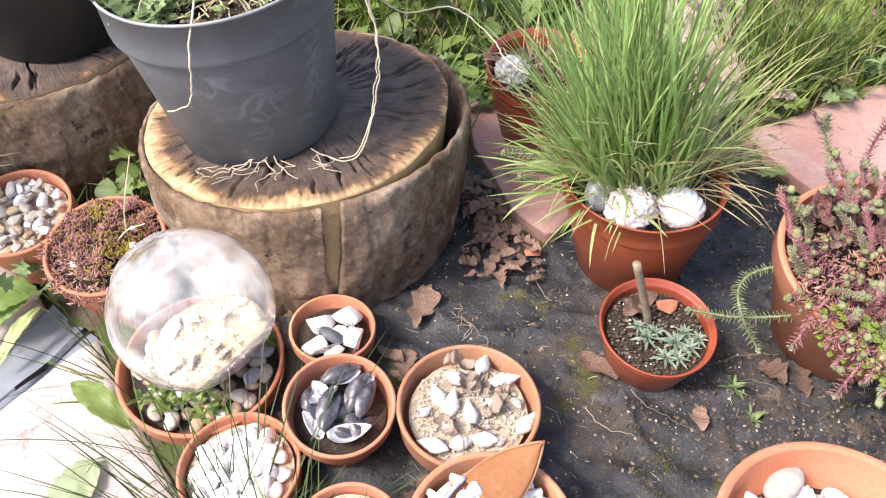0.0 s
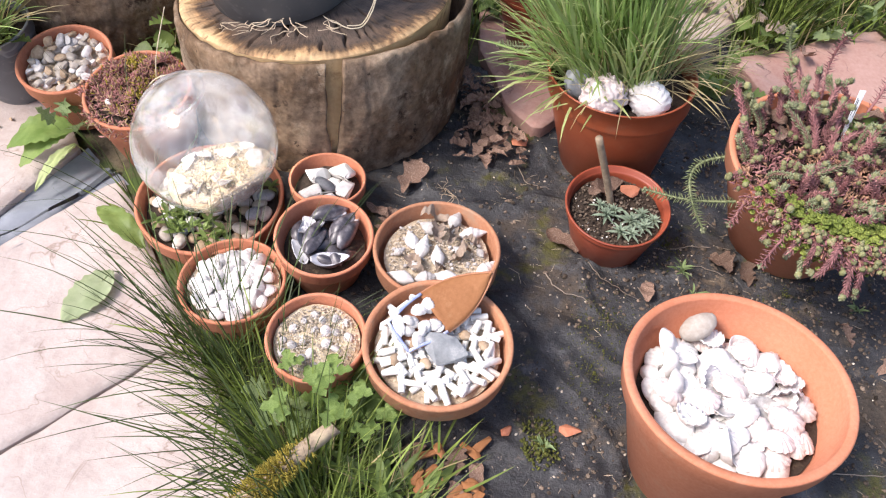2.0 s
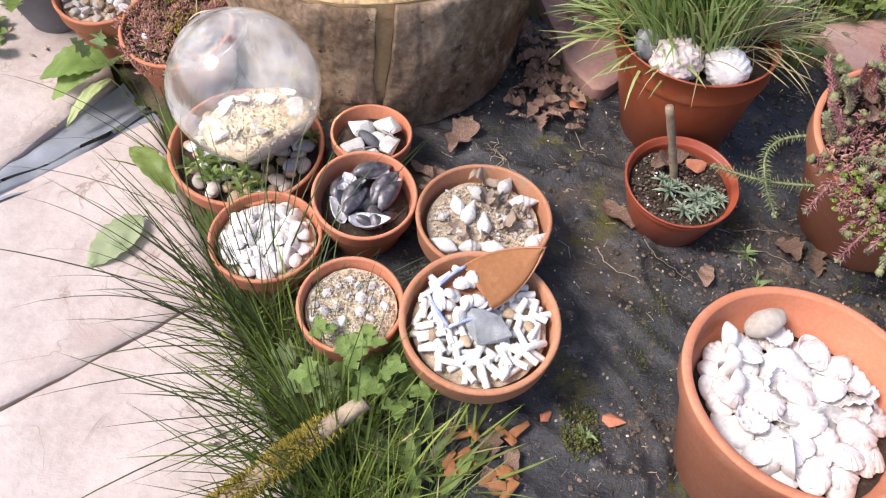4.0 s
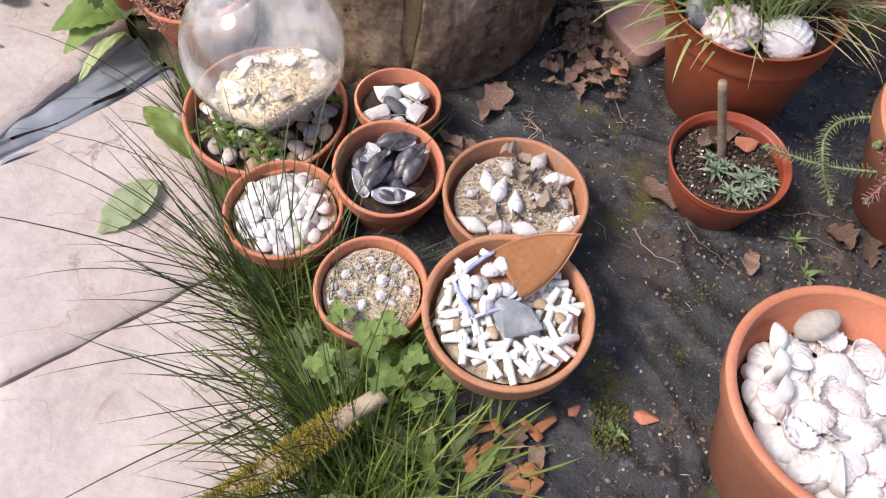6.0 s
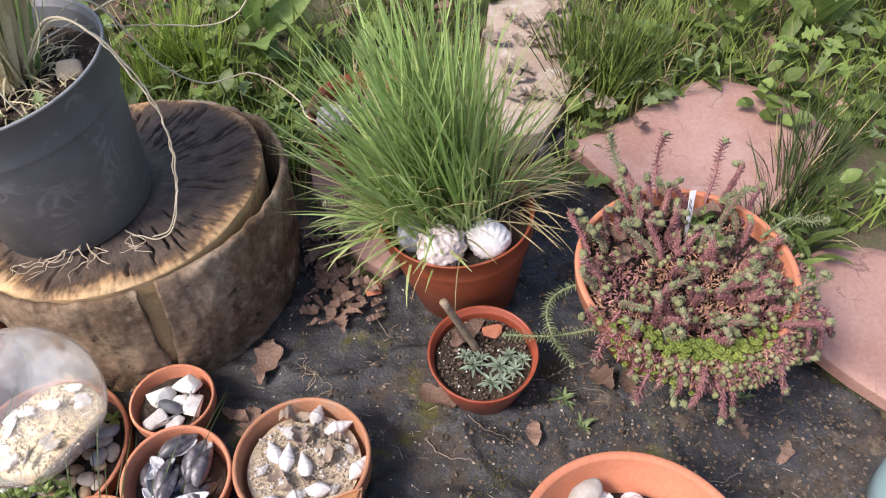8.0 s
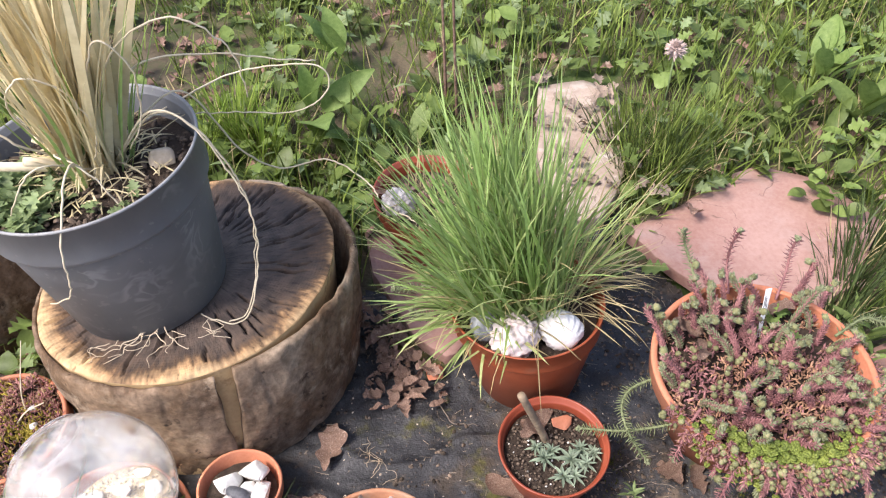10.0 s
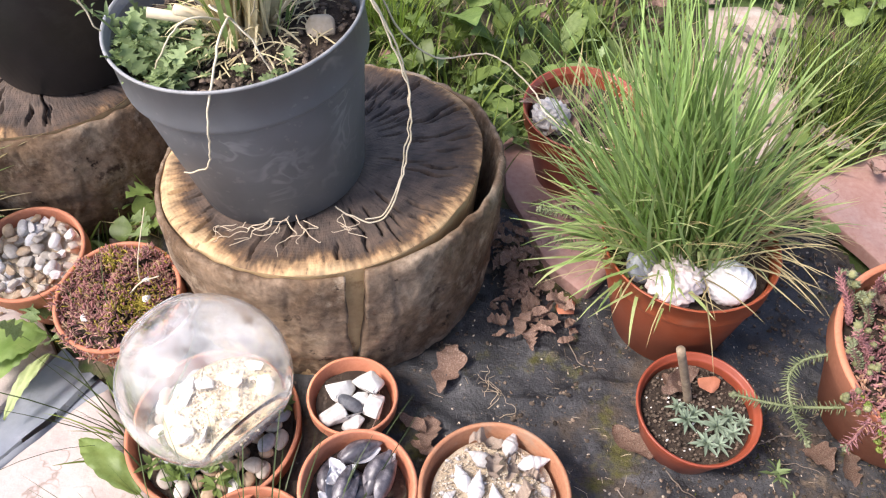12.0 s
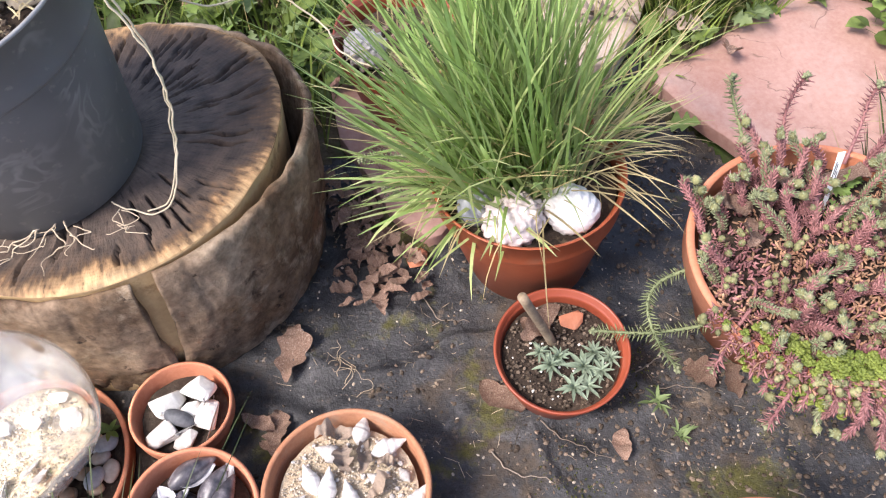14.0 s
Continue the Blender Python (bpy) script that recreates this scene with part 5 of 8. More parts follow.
place("pebble", pebble_mesh("pebble", "pebble_dark", 0.020, 0.010, 0.009, 3.0), settle(stone_pot, p.x, p.y, lev + 0.017, 5, 8, -22), "smooth blue-black pebble between white stones", "pebble")

# ---------- winkle pot ----------
wink = [winkle_mesh("winkle_shell", "shell_white", 0.010), winkle_mesh("winkle_shell", "shell_grey", 0.009)]
lev = winkle_pot["level"]
for k, (x, y) in enumerate(((-0.063, 0.377), (-0.071, 0.336), (-0.11, 0.375), (-0.082, 0.403), (-0.048, 0.399), (-0.117, 0.332), (-0.022, 0.373), (-0.058, 0.305), (-0.09, 0.355), (-0.04, 0.345), (-0.07, 0.395), (-0.1, 0.31), (-0.035, 0.32), (-0.105, 0.345), (-0.085, 0.325), (-0.055, 0.355), (-0.03, 0.395), (-0.095, 0.39), (-0.12, 0.355), (-0.075, 0.375), (-0.045, 0.375), (-0.065, 0.32))):
    p = on_pot(winkle_pot, x, y)
    s = 1.0 if k < 2 else rnd.uniform(0.6, 0.95)
    place("winkle_shell", wink[0 if k < 2 else 1], settle(winkle_pot, p.x * 0.93, p.y * 0.93, lev - 0.002, rnd.gauss(0, 30), rnd.gauss(0, 30), rnd.uniform(0, 360)) @ Matrix.Diagonal((s, s, s, 1)),
          "white coiled winkle shell on coarse sand" if k < 2 else "grey winkle shell on coarse sand", "seashell", "winkle shells")
r = random.Random(8)
bead = pebble_mesh("x", "gravel", 1, 1, 1, 2.0)
bv = [tuple(v.co) for v in bead.vertices]
bm = bmesh.new()
bmesh.ops.create_icosphere(bm, subdivisions=1, radius=1)
ICO = ([tuple(v.co) for v in bm.verts], [tuple(v.index for v in f.verts) for f in bm.faces])
bm.free()
bpy.data.meshes.remove(bead)


def grit(name, top, count, size, mat, label, seed, radius=None):
    """Loose coarse grains on a pot's filling."""
    r = random.Random(seed)
    R, mats = (radius or top["inner"] - 0.004), []
    for _ in range(count):
        a, d = r.uniform(0, 2 * math.pi), R * math.sqrt(r.random())
        s = size * r.uniform(0.5, 1.5)
        mats.append(np.array(pose(d * math.cos(a), d * math.sin(a), top["level"] + s * 0.3 + r.uniform(0, 0.003), r.uniform(0, 360), r.uniform(0, 360), 0) @ Matrix.Diagonal((s, s * r.uniform(0.6, 1), s * r.uniform(0.5, 0.9), 1))))
    v, f = compose(ICO, mats)
    ob = data_part(name, v, f, mat, smooth=False)
    ob.matrix_world = top.matrix_world
    return tagged(ob, label, "grit", kind="stuff")


grit("coarse_sand", winkle_pot, 1500, 0.0014, "grit", "coarse pale sand grains in a small pot", 3)
grit("shell_sand", snail_pot, 1300, 0.0015, "grit", "crushed shell sand in a pan", 4)
grit("shell_pieces", snail_pot, 70, 0.0032, "shell_grey", "broken shell pieces on the sand of a pan", 6)
grit("soil_crumbs", seed_pot, 700, 0.0022, "crumb", "dark crumbs of potting soil round a seedling", 16)
grit("white_perlite", seed_pot, 60, 0.0016, "pebble_white", "white perlite grains on potting soil", 5)

# ---------- heap of white shells ----------
r = random.Random(12)
lev, rin = white_pot["level"], white_pot["inner"]
cocks = [clam_mesh("cockle_shell", ["shell_white"], 0.024, 0.026, 0.010, 20, 7), clam_mesh("cockle_shell", ["shell_white"], 0.028, 0.026, 0.011, 0, 8)]
nut = pebble_mesh("white_pebble", "pebble_white", 0.011, 0.010, 0.008, 6.0)
for layer, (cnt, gap) in enumerate(((44, 0.014), (40, 0.015))):
    for x, y in spread(cnt, rin - 0.012 - 0.012 * layer, gap, r):
        if r.random() < 0.16:
            place("white_pebble", nut, settle(white_pot, x, y, lev + 0.006 + 0.008 * layer, r.uniform(-20, 20), r.uniform(-20, 20), r.uniform(0, 360)), "round white pebble among shells", "pebble", "white pebbles")
        else:
            place("cockle_shell", cocks[r.randrange(2)], settle(white_pot, x, y, lev + 0.003 + 0.008 * layer, r.gauss(0, 18), r.gauss(0, 18), r.uniform(0, 360)), "small bleached cockle shell in a heap", "seashell", "cockle shells")

# ---------- pebbles in the wide pan, gravel in the far pot ----------
peb = [pebble_mesh("pebble", "pebble_tan", 0.014, 0.010, 0.007, 21.0), pebble_mesh("pebble", "pebble_buff", 0.015, 0.011, 0.008, 22.0), pebble_mesh("pebble", "pebble_tan", 0.011, 0.009, 0.007, 23.0),
       pebble_mesh("pebble", "pebble_grey", 0.016, 0.011, 0.008, 24.0), pebble_mesh("pebble", "pebble_white", 0.016, 0.011, 0.008, 25.0)]
r = random.Random(14)
lev, rin = bowl_pot["level"], bowl_pot["inner"]
for layer in (0, 1):
    for x, y in spread(48 if layer == 0 else 26, rin - 0.012, 0.021, r):
        k = r.randrange(5)
        place("pebble", peb[k], settle(bowl_pot, x, y, lev + 0.004 + 0.008 * layer, r.gauss(0, 12), r.gauss(0, 12), r.uniform(0, 360)), ("rounded tan pebble", "rounded buff pebble", "rounded tan pebble", "rounded grey pebble", "rounded whitish pebble")[k] + " in the pan under the glass bowl", "pebble", "pebbles in the pan")
r = random.Random(15)
chips = [chunk_mesh("gravel_stone", m, 0.012, 0.009, 0.007, 70 + k) for k, m in enumerate(("pebble_buff", "pebble_tan", "shell_white", "pebble_buff", "shell_white"))]
rounds = [pebble_mesh("gravel_stone", m, sx, sx * 0.74, sx * 0.55, 80.0 + k, 0.3) for k, (m, sx) in enumerate((("pebble_buff", 0.014), ("pebble_tan", 0.012), ("shell_grey", 0.013), ("pebble_tan", 0.015), ("pebble_buff", 0.011), ("shell_white", 0.013)))]
lev, rin = gravel_pot["level"], gravel_pot["inner"]
for layer in (0, 1):
    for x, y in spread(40 if layer == 0 else 30, rin - 0.008, 0.0165, r):
        k = r.randrange(6)
        place("gravel_stone", rounds[k] if r.random() < 0.35 else chips[k % 5], settle(gravel_pot, x, y, lev + 0.004 + 0.008 * layer, r.gauss(0, 25), r.gauss(0, 20), r.uniform(0, 360)), "tan rounded gravel stone in a pot" if k in (1, 3) else "whitish gravel stone in a pot", "gravel", "gravel stones")

# ---------- inside the glass bowl: a heap of pale sand and shells ----------
heap_n = Vector((-0.22, 0.10, 1)).normalized()
side_a = heap_n.orthogonal().normalized()
side_b = heap_n.cross(side_a)
sr, depth = GR - 0.006, 0.064
bm = bmesh.new()
rings = []
cap = math.sqrt(sr ** 2 - depth ** 2)
for k in range(15):
    ring = []
    for i in range(48):
        a = 2 * math.pi * i / 48
        if k <= 8:
            rr = cap * k / 8
            h = -depth + 0.016 * (1 - (rr / cap) ** 2) + 0.011 * noise.noise((rr * math.cos(a) * 40, rr * math.sin(a) * 40, 1)) * (1 - (k / 8) ** 3)
        else:
            th = math.acos(-depth / sr) + (math.pi - math.acos(-depth / sr)) * (k - 8) / 6.5
            rr, h = sr * math.sin(th), sr * math.cos(th)
        ring.append(bm.verts.new(side_a * (rr * math.cos(a)) + side_b * (rr * math.sin(a)) + heap_n * h))
    rings.append(ring)
for p, q in zip(rings, rings[1:]):
    for i in range(48):
        bm.faces.new((p[i], p[(i + 1) % 48], q[(i + 1) % 48], q[i]))
bmesh.ops.remove_doubles(bm, verts=bm.verts, dist=1e-5)
# flattened where it lies against the bowl's foot
axis_b = (bowl.matrix_world.to_3x3() @ Vector((0, 0, 1))).normalized()
for v in bm.verts:
    d = v.co.dot(axis_b)
    if d < BASE + 0.008:
        v.co += axis_b * (BASE + 0.008 - d)
bmesh.ops.recalc_face_normals(bm, faces=bm.faces)
heap = part("sand_heap", bm, "sand_pale")
heap.matrix_world = Matrix.Translation((GX, GY, GZ))
tagged(heap, "heap of pale shell sand inside the glass bowl", "sand", kind="stuff")
q = Vector((0, 0, 1)).rotation_difference(heap_n).to_matrix().to_4x4()
heap_m = Matrix.Translation((GX, GY, GZ)) @ q
r = random.Random(41)
slabs = [chunk_mesh("shell_fragment", "shell_grey", 0.024, 0.017, 0.004, 90), chunk_mesh("shell_fragment", "shell_white", 0.017, 0.013, 0.004, 91), chunk_mesh("shell_fragment", "shell_pink", 0.024, 0.013, 0.006, 92)]
for k, (x, y) in enumerate(spread(10, cap - 0.012, 0.027, r)):
    place("shell_fragment", slabs[k % 3 if k % 4 else 0], heap_m @ pose(x, y, -depth + 0.024 * (1 - (x * x + y * y) / cap ** 2) + 0.003, r.gauss(0, 20), r.gauss(0, 20), r.uniform(0, 360)) @ Matrix.Diagonal((0.9, 0.9, 1, 1)), "broken white shell piece inside the glass bowl", "seashell", "shells in the bowl")
grains = [np.array(pose(x, y, -depth + 0.019 * (1 - (x * x + y * y) / cap ** 2) + 0.001, r.uniform(0, 360), r.uniform(0, 360), 0) @ Matrix.Diagonal((0.0026, 0.002, 0.0018, 1)))
          for x, y in spread(420, cap - 0.008, 0.003, r, 8)]
v, f = compose(ICO, grains)
ob = data_part("shell_grit", v, f, "grit", smooth=False)
ob.matrix_world = heap_m
tagged(ob, "yellowish shell grit on the sand in the bowl", "grit", kind="stuff")

# ---------- grass pot: two large sea snail shells; back pot: one ----------
def turban_mesh(name, mat, size):
    me = winkle_mesh(name, mat, size)
    for v in me.vertices:
        n = noise.noise(v.co * (1.6 / size)) * 0.07 + 0.04 * math.cos(math.atan2(v.co.y, v.co.x) * 16)
        v.co *= 1 + n
    return me


def ribbed_ball(name, mat, size, ribs, knobs, seed):
    """A blunt, nearly round shell with ribs running from its beak and knobs on them."""
    bm = bmesh.new()
    bmesh.ops.create_icosphere(bm, subdivisions=5, radius=1)
    for v in bm.verts:
        c = v.co.copy()
        a = math.atan2(c.y, c.x)
        k = 1 + 0.16 * noise.noise(c * 0.9 + Vector((seed, 0, 0))) + 0.04 * math.cos(a * ribs + 1.5 * c.z) * (1 - c.z * c.z) + knobs * (noise.noise(c * 3.4) + 0.7 * noise.noise(c * 7)) + 0.012 * noise.noise(c * 16)
        v.co = Vector((c.x * size * k, c.y * size * 0.93 * k, c.z * size * 0.9 * k))
    me = bpy.data.meshes.new(name)
    bm.to_mesh(me)
    bm.free()
    me.polygons.foreach_set("use_smooth", [True] * len(me.polygons))
    me.materials.append(M[mat])
    return me


place("whelk_shell", ribbed_ball("whelk_shell", "shell_pink", 0.037, 13, 0.16, 3.0), pose(0.312, 0.812, 0.222, 62, -18, 20), "knobbly pinkish-white whelk shell under the grass", "seashell", "large shells")
place("whelk_shell", ribbed_ball("whelk_shell", "shell_white", 0.034, 17, 0.02, 5.0), pose(0.386, 0.818, 0.222, 70, 25, -15), "ribbed creamy white sea shell under the grass", "seashell", "large shells")
place("whelk_shell", ribbed_ball("whelk_shell", "shell_grey", 0.032, 9, 0.2, 7.0), pose(0.160, 1.172, 0.190, 60, 10, 40), "greyish white shell in the far plastic pot", "seashell", "large shells")
place("whelk_shell", turban_mesh("whelk_shell", "slate", 0.030), pose(0.266, 0.850, 0.212, 55, -30, 60), "dark grey ridged sea shell under the overhanging grass", "seashell", "large shells")

# ---------- seedling pot: stake, leaf scraps and a shard ----------
v, f = tube(curve_points([(0.362, 0.712, 0.06), (0.342, 0.706, 0.12), (0.300, 0.695, 0.236)], 8), 0.0062, 12, 0.95)
tagged(data_part("stake", v, f, "stick_bark"), "thin brown wooden stake pushed into the plastic pot", "stake")
dead_leaf(0.345, 0.733, 0.098, 30, 0.075, 1, 5, 5, "pale dry leaf on potting soil")
dead_leaf(0.330, 0.730, 0.093, 120, 0.04, 3, 0, 8, "pale dry leaf on potting soil")


def shard(x, y, z, size, az, seed, label="orange terracotta shard", tilt=0.0):
    me = chunk_mesh("pot_shard", "terracotta", size, size * 0.7, size * 0.16, seed)
    return place("pot_shard", me, pose(x, y, z, tilt, 0, az), label, "pot shard", "pot shards")


shard(0.382, 0.728, 0.099, 0.022, 20, 5, "orange terracotta shard on potting soil", 12)
shard(0.199, 0.905, 0.016, 0.026, 80, 6, "orange terracotta shard on the weed membrane")
shard(0.305, 0.320, 0.014, 0.020, 25, 7, "orange terracotta shard on the weed membrane")
shard(0.212, 0.303, 0.013, 0.012, 70, 8, "small terracotta shard on the weed membrane")
shard(0.430, 0.705, 0.02, 0.025, 70, 9, "terracotta shard leaning beside the plastic pot", 50)


# ---------- plants ----------
def tuft(name, base, count, spread_r, length, width, lean, droop, mat, seed, parent=None, label="", az=None, az_span=math.pi, seg=6, jitter=0.55):
    """Many arching blades from one crown, in one mesh."""
    r = random.Random(seed)
    temps = [blade(lean[0] + (lean[1] - lean[0]) * i / 5, droop[0] + (droop[1] - droop[0]) * j / 3, seg) for i in range(6) for j in range(4)]
    sets = [[] for _ in temps]
    for _ in range(count):
        a = r.uniform(0, 2 * math.pi) if az is None else az + r.gauss(0, az_span)
        d = spread_r * math.sqrt(r.random())
        i = min(5, int(6 * (d / max(spread_r, 1e-6)) * r.uniform(0.4, 1.2)))
        j = r.randrange(4)
        ln = r.uniform(*length)
        b = a + r.gauss(0, jitter)
        sets[i * 4 + j].append(scaled(base[0] + d * math.cos(a), base[1] + d * math.sin(a), base[2] - 0.004, math.degrees(b), ln, width * r.uniform(0.5, 1.25), ln, roll=r.gauss(0, 9)))
    v, f = merge([compose(t, s) for t, s in zip(temps, sets) if s])
    return data_part(name, v, f, mat, parent, label)


# long grass in the plastic pot
plant = holder("grass_plant", pose(0.347, 0.905, 0.205, 2, -15, 0), "dense tuft of long fresh green grass", "grass")
tuft("upright_foliage", (-0.012, 0, 0), 540, 0.08, (0.18, 0.42), 0.0048, (0.0, 0.30), (0.0, 0.5), "grass", 51, plant, jitter=1.9)
tuft("pale_foliage", (-0.01, -0.01, 0), 280, 0.08, (0.12, 0.36), 0.0046, (0.0, 0.45), (0.1, 0.9), "grass_pale", 55, plant, "pale fresh blades", jitter=1.9)
tuft("side_foliage", (0.0, 0.01, 0), 100, 0.08, (0.13, 0.23), 0.0048, (0.4, 1.0), (0.4, 1.2), "grass", 52, plant, az=1.57, az_span=1.4, jitter=0.9)
tuft("left_foliage", (-0.04, 0.0, 0), 40, 0.05, (0.11, 0.20), 0.0048, (0.4, 1.0), (0.2, 0.9), "grass", 57, plant, az=3.0, az_span=0.5, jitter=0.6)
tuft("front_foliage", (-0.03, 0.0, 0), 42, 0.06, (0.09, 0.17), 0.0062, (0.5, 1.1), (0.3, 1.5), "grass_pale", 54, plant, "broad bent blades over the rim", az=-2.5, az_span=0.7, jitter=0.8)
tuft("dry_foliage", (0, 0.01, 0), 200, 0.09, (0.10, 0.30), 0.0024, (0.0, 0.8), (0.2, 1.0), "grass_dry", 53, plant, "dry straw-coloured blades", jitter=1.5)
tuft("withered_foliage", (0.06, 0.0, 0), 80, 0.06, (0.07, 0.15), 0.002, (0.8, 1.4), (0.2, 1.1), "grass_dry", 56, plant, "thin greyish dry blades hanging aside", az=0.05, az_span=0.6)


# ---------- stonecrop ----------
def needle(ln=1.0):
    return ([(0, -0.12, 0), (0, 0.12, 0), (0.5, -0.14, 0.12), (0.5, 0.14, 0.12), (0.5, 0, 0.24), (1, 0, 0.18)], [(0, 2, 4), (0, 4, 3, 1), (2, 5, 4), (4, 5, 3), (0, 1, 3, 5, 2)])


NEEDLE = needle()
FINGER = ([(0.0, math.cos(a) * 0.22, math.sin(a) * 0.22) for a in np.linspace(0, 2 * math.pi, 5)[:4]] + [(0.6, math.cos(a) * 0.3, math.sin(a) * 0.3 + 0.1) for a in np.linspace(0, 2 * math.pi, 5)[:4]] + [(1.0, 0, 0.2)],
          [(0, 1, 5, 4), (1, 2, 6, 5), (2, 3, 7, 6), (3, 0, 4, 7), (4, 5, 8), (5, 6, 8), (6, 7, 8), (7, 4, 8)])


def along(points, start, stop, per_m, ln, wide, out_deg, r, temp_sets, keep=1.0):
    """Whorls of small leaves along a stem."""
    pts = [Vector(p) for p in points]
    total = sum((b - a).length for a, b in zip(pts, pts[1:]))
    n = max(4, int(total * per_m * (stop - start)))
    spin = r.uniform(0, 6)
    for i in range(n):
        u = start + (stop - start) * (i + r.random()) / n
        k = min(len(pts) - 2, int(u * (len(pts) - 1)))
        p = pts[k].lerp(pts[k + 1], u * (len(pts) - 1) - k)
        d = (pts[k + 1] - pts[k]).normalized()
        spin += 2.4
        s = d.orthogonal().normalized()
        s = (Matrix.Rotation(spin, 3, d) @ s)
        way = (s * math.sin(radians(out_deg)) + d * math.cos(radians(out_deg))).normalized()
        z = way.cross(d).normalized()
        y = z.cross(way)
        size = ln * r.uniform(0.75, 1.2)
        m = Matrix((way * size, z * (size * wide), y * (size * wide))).transposed().to_4x4()
        m.translation = p
        temp_sets.append(np.array(m))


def stonecrop(base, radius, seed):
    r = random.Random(seed)
    top = holder("stonecrop", pose(*base), "red-stemmed stonecrop with grey-green tips spilling over its pot", "succulent")
    stems, red, tip, green, mat, beads = [], [], [], [], [], []

    def bud(p, size, count=9):
        for k in range(count // 3):
            w = Vector((r.gauss(0, 1), r.gauss(0, 1), r.gauss(0.35, 1))).normalized()
            m = Matrix.Translation(p) @ w.to_track_quat("X", "Z").to_matrix().to_4x4() @ Matrix.Diagonal((size, size * 1.1, size * 1.1, 1))
            tip.append(np.array(m))
        w = Vector((r.gauss(0, 0.4), r.gauss(0, 0.4), 1)).normalized()
        beads.append(np.array(Matrix.Translation(p) @ w.to_track_quat("X", "Z").to_matrix().to_4x4() @ Matrix.Diagonal((size * 1.05, size * 0.85, size * 0.85, 1))))

    def dome(x, y):
        d = math.hypot(x, y) / radius
        return 0.012 * (1 - d * d) - 0.05 * max(0.0, d - 0.98) ** 0.8 * (2.2 if d > 0.98 else 0) + 0.010 * noise.noise((x * 18, y * 18, seed))

    # a dense low mat of tan and red leaves, with pale buds standing out of it
    for i in range(5200):
        a, d = r.uniform(0, 2 * math.pi), radius * 1.08 * math.sqrt(r.random())
        x, y = d * math.cos(a), d * math.sin(a)
        if d > radius * 0.9 and (math.sin(a) > 0.1 or math.cos(a) < -0.75) or y > 0.02 and r.random() < 0.65:
            continue
        w = Vector((r.gauss(0, 1), r.gauss(0, 1), abs(r.gauss(0.7, 0.7)))).normalized()
        s = r.uniform(0.006, 0.011)
        m = np.array(Matrix.Translation((x, y, dome(x, y) + r.uniform(-0.004, 0.006))) @ w.to_track_quat("X", "Z").to_matrix().to_4x4() @ Matrix.Diagonal((s, s * 0.6, s * 0.6, 1)))
        (mat if noise.noise((x * 14, y * 14, 5.0)) > r.uniform(-0.5, 0.35) else red).append(m)
    for i in range(210):
        a, d = r.uniform(0, 2 * math.pi), radius * 1.0 * math.sqrt(r.random())
        x, y = d * math.cos(a), d * math.sin(a)
        if math.sin(a) > 0.3 and d > radius * 0.6:
            continue
        p0 = Vector((x, y, dome(x, y)))
        p1 = p0 + Vector((r.gauss(0, 0.008), r.gauss(0, 0.008), r.uniform(0.008, 0.026)))
        along([p0, p1], 0.0, 1.0, 1500, 0.0075, 0.36, 60, r, red)
        bud(p1, r.uniform(0.0045, 0.0062))
    # the cushion hangs over the front of the rim
    for i in range(2300):
        a, u = max(-2.8, min(0.4, r.gauss(-1.3, 0.75))), r.random() ** 1.3
        u *= 0.45 if a < -1.9 else 1.0
        d = radius * (1.0 + 0.13 * math.sin(1.9 * u)) + r.uniform(-0.006, 0.008)
        p = Vector((d * math.cos(a), d * math.sin(a), 0.022 - 0.06 * u * (0.65 + 0.7 * noise.noise((a * 3, 1, seed)))))
        if i % 15 == 0:
            bud(p + Vector((math.cos(a), math.sin(a), 0.3)) * 0.008, r.uniform(0.004, 0.006))
            continue
        w = Vector((math.cos(a) + r.gauss(0, 0.7), math.sin(a) + r.gauss(0, 0.7), r.gauss(-0.1, 0.7))).normalized()
        s = r.uniform(0.007, 0.012)
        m = np.array(Matrix.Translation(p) @ w.to_track_quat("X", "Z").to_matrix().to_4x4() @ Matrix.Diagonal((s, s * 0.45, s * 0.45, 1)))
        (mat if r.random() < 0.25 else red).append(m)
    # bottle-brush stems
    for i in range(96):
        a = r.uniform(0, 2 * math.pi)
        hang = i % 4 == 0
        d = radius * (0.92 if hang else math.sqrt(r.uniform(0.02, 0.9)))
        if hang and (math.sin(a) > 0.35 or math.cos(a) < -0.6):
            a = r.uniform(-2.2, 0.4)
        out = Vector((math.cos(a), math.sin(a), 0))
        p0 = out * d + Vector((0, 0, dome(d * math.cos(a), d * math.sin(a))))
        sway = Vector((r.gauss(0, 0.012), r.gauss(0, 0.012), 0))
        if hang:
            p1 = p0 + out * r.uniform(0.02, 0.035) + sway + Vector((0, 0, r.uniform(0.0, 0.018)))
            p2 = p1 + out * r.uniform(0.008, 0.02) + Vector((r.gauss(0, 0.008), r.gauss(0, 0.008), -0.035))
            p3 = p2 + out * r.uniform(-0.004, 0.016) + Vector((r.gauss(0, 0.008), 0, r.uniform(-0.03, 0.004)))
            pts = curve_points([p0, p1, p2, p3], 6)
        else:
            back = max(0.0, math.sin(a)) * d / radius
            ln = r.uniform(0.03, 0.055) + 0.045 * back * r.random()
            lean = out * (0.2 + 0.6 * d / radius) * ln * 0.7 + sway * 1.5
            p2 = p0 + lean + Vector((0, 0, ln))
            p3 = p2 + Vector((r.gauss(0, 0.006), r.gauss(0, 0.006), 0.008))
            pts = curve_points([p0, p0 + lean * 0.35 + Vector((0, 0, ln * 0.5)), p2, p3], 6)
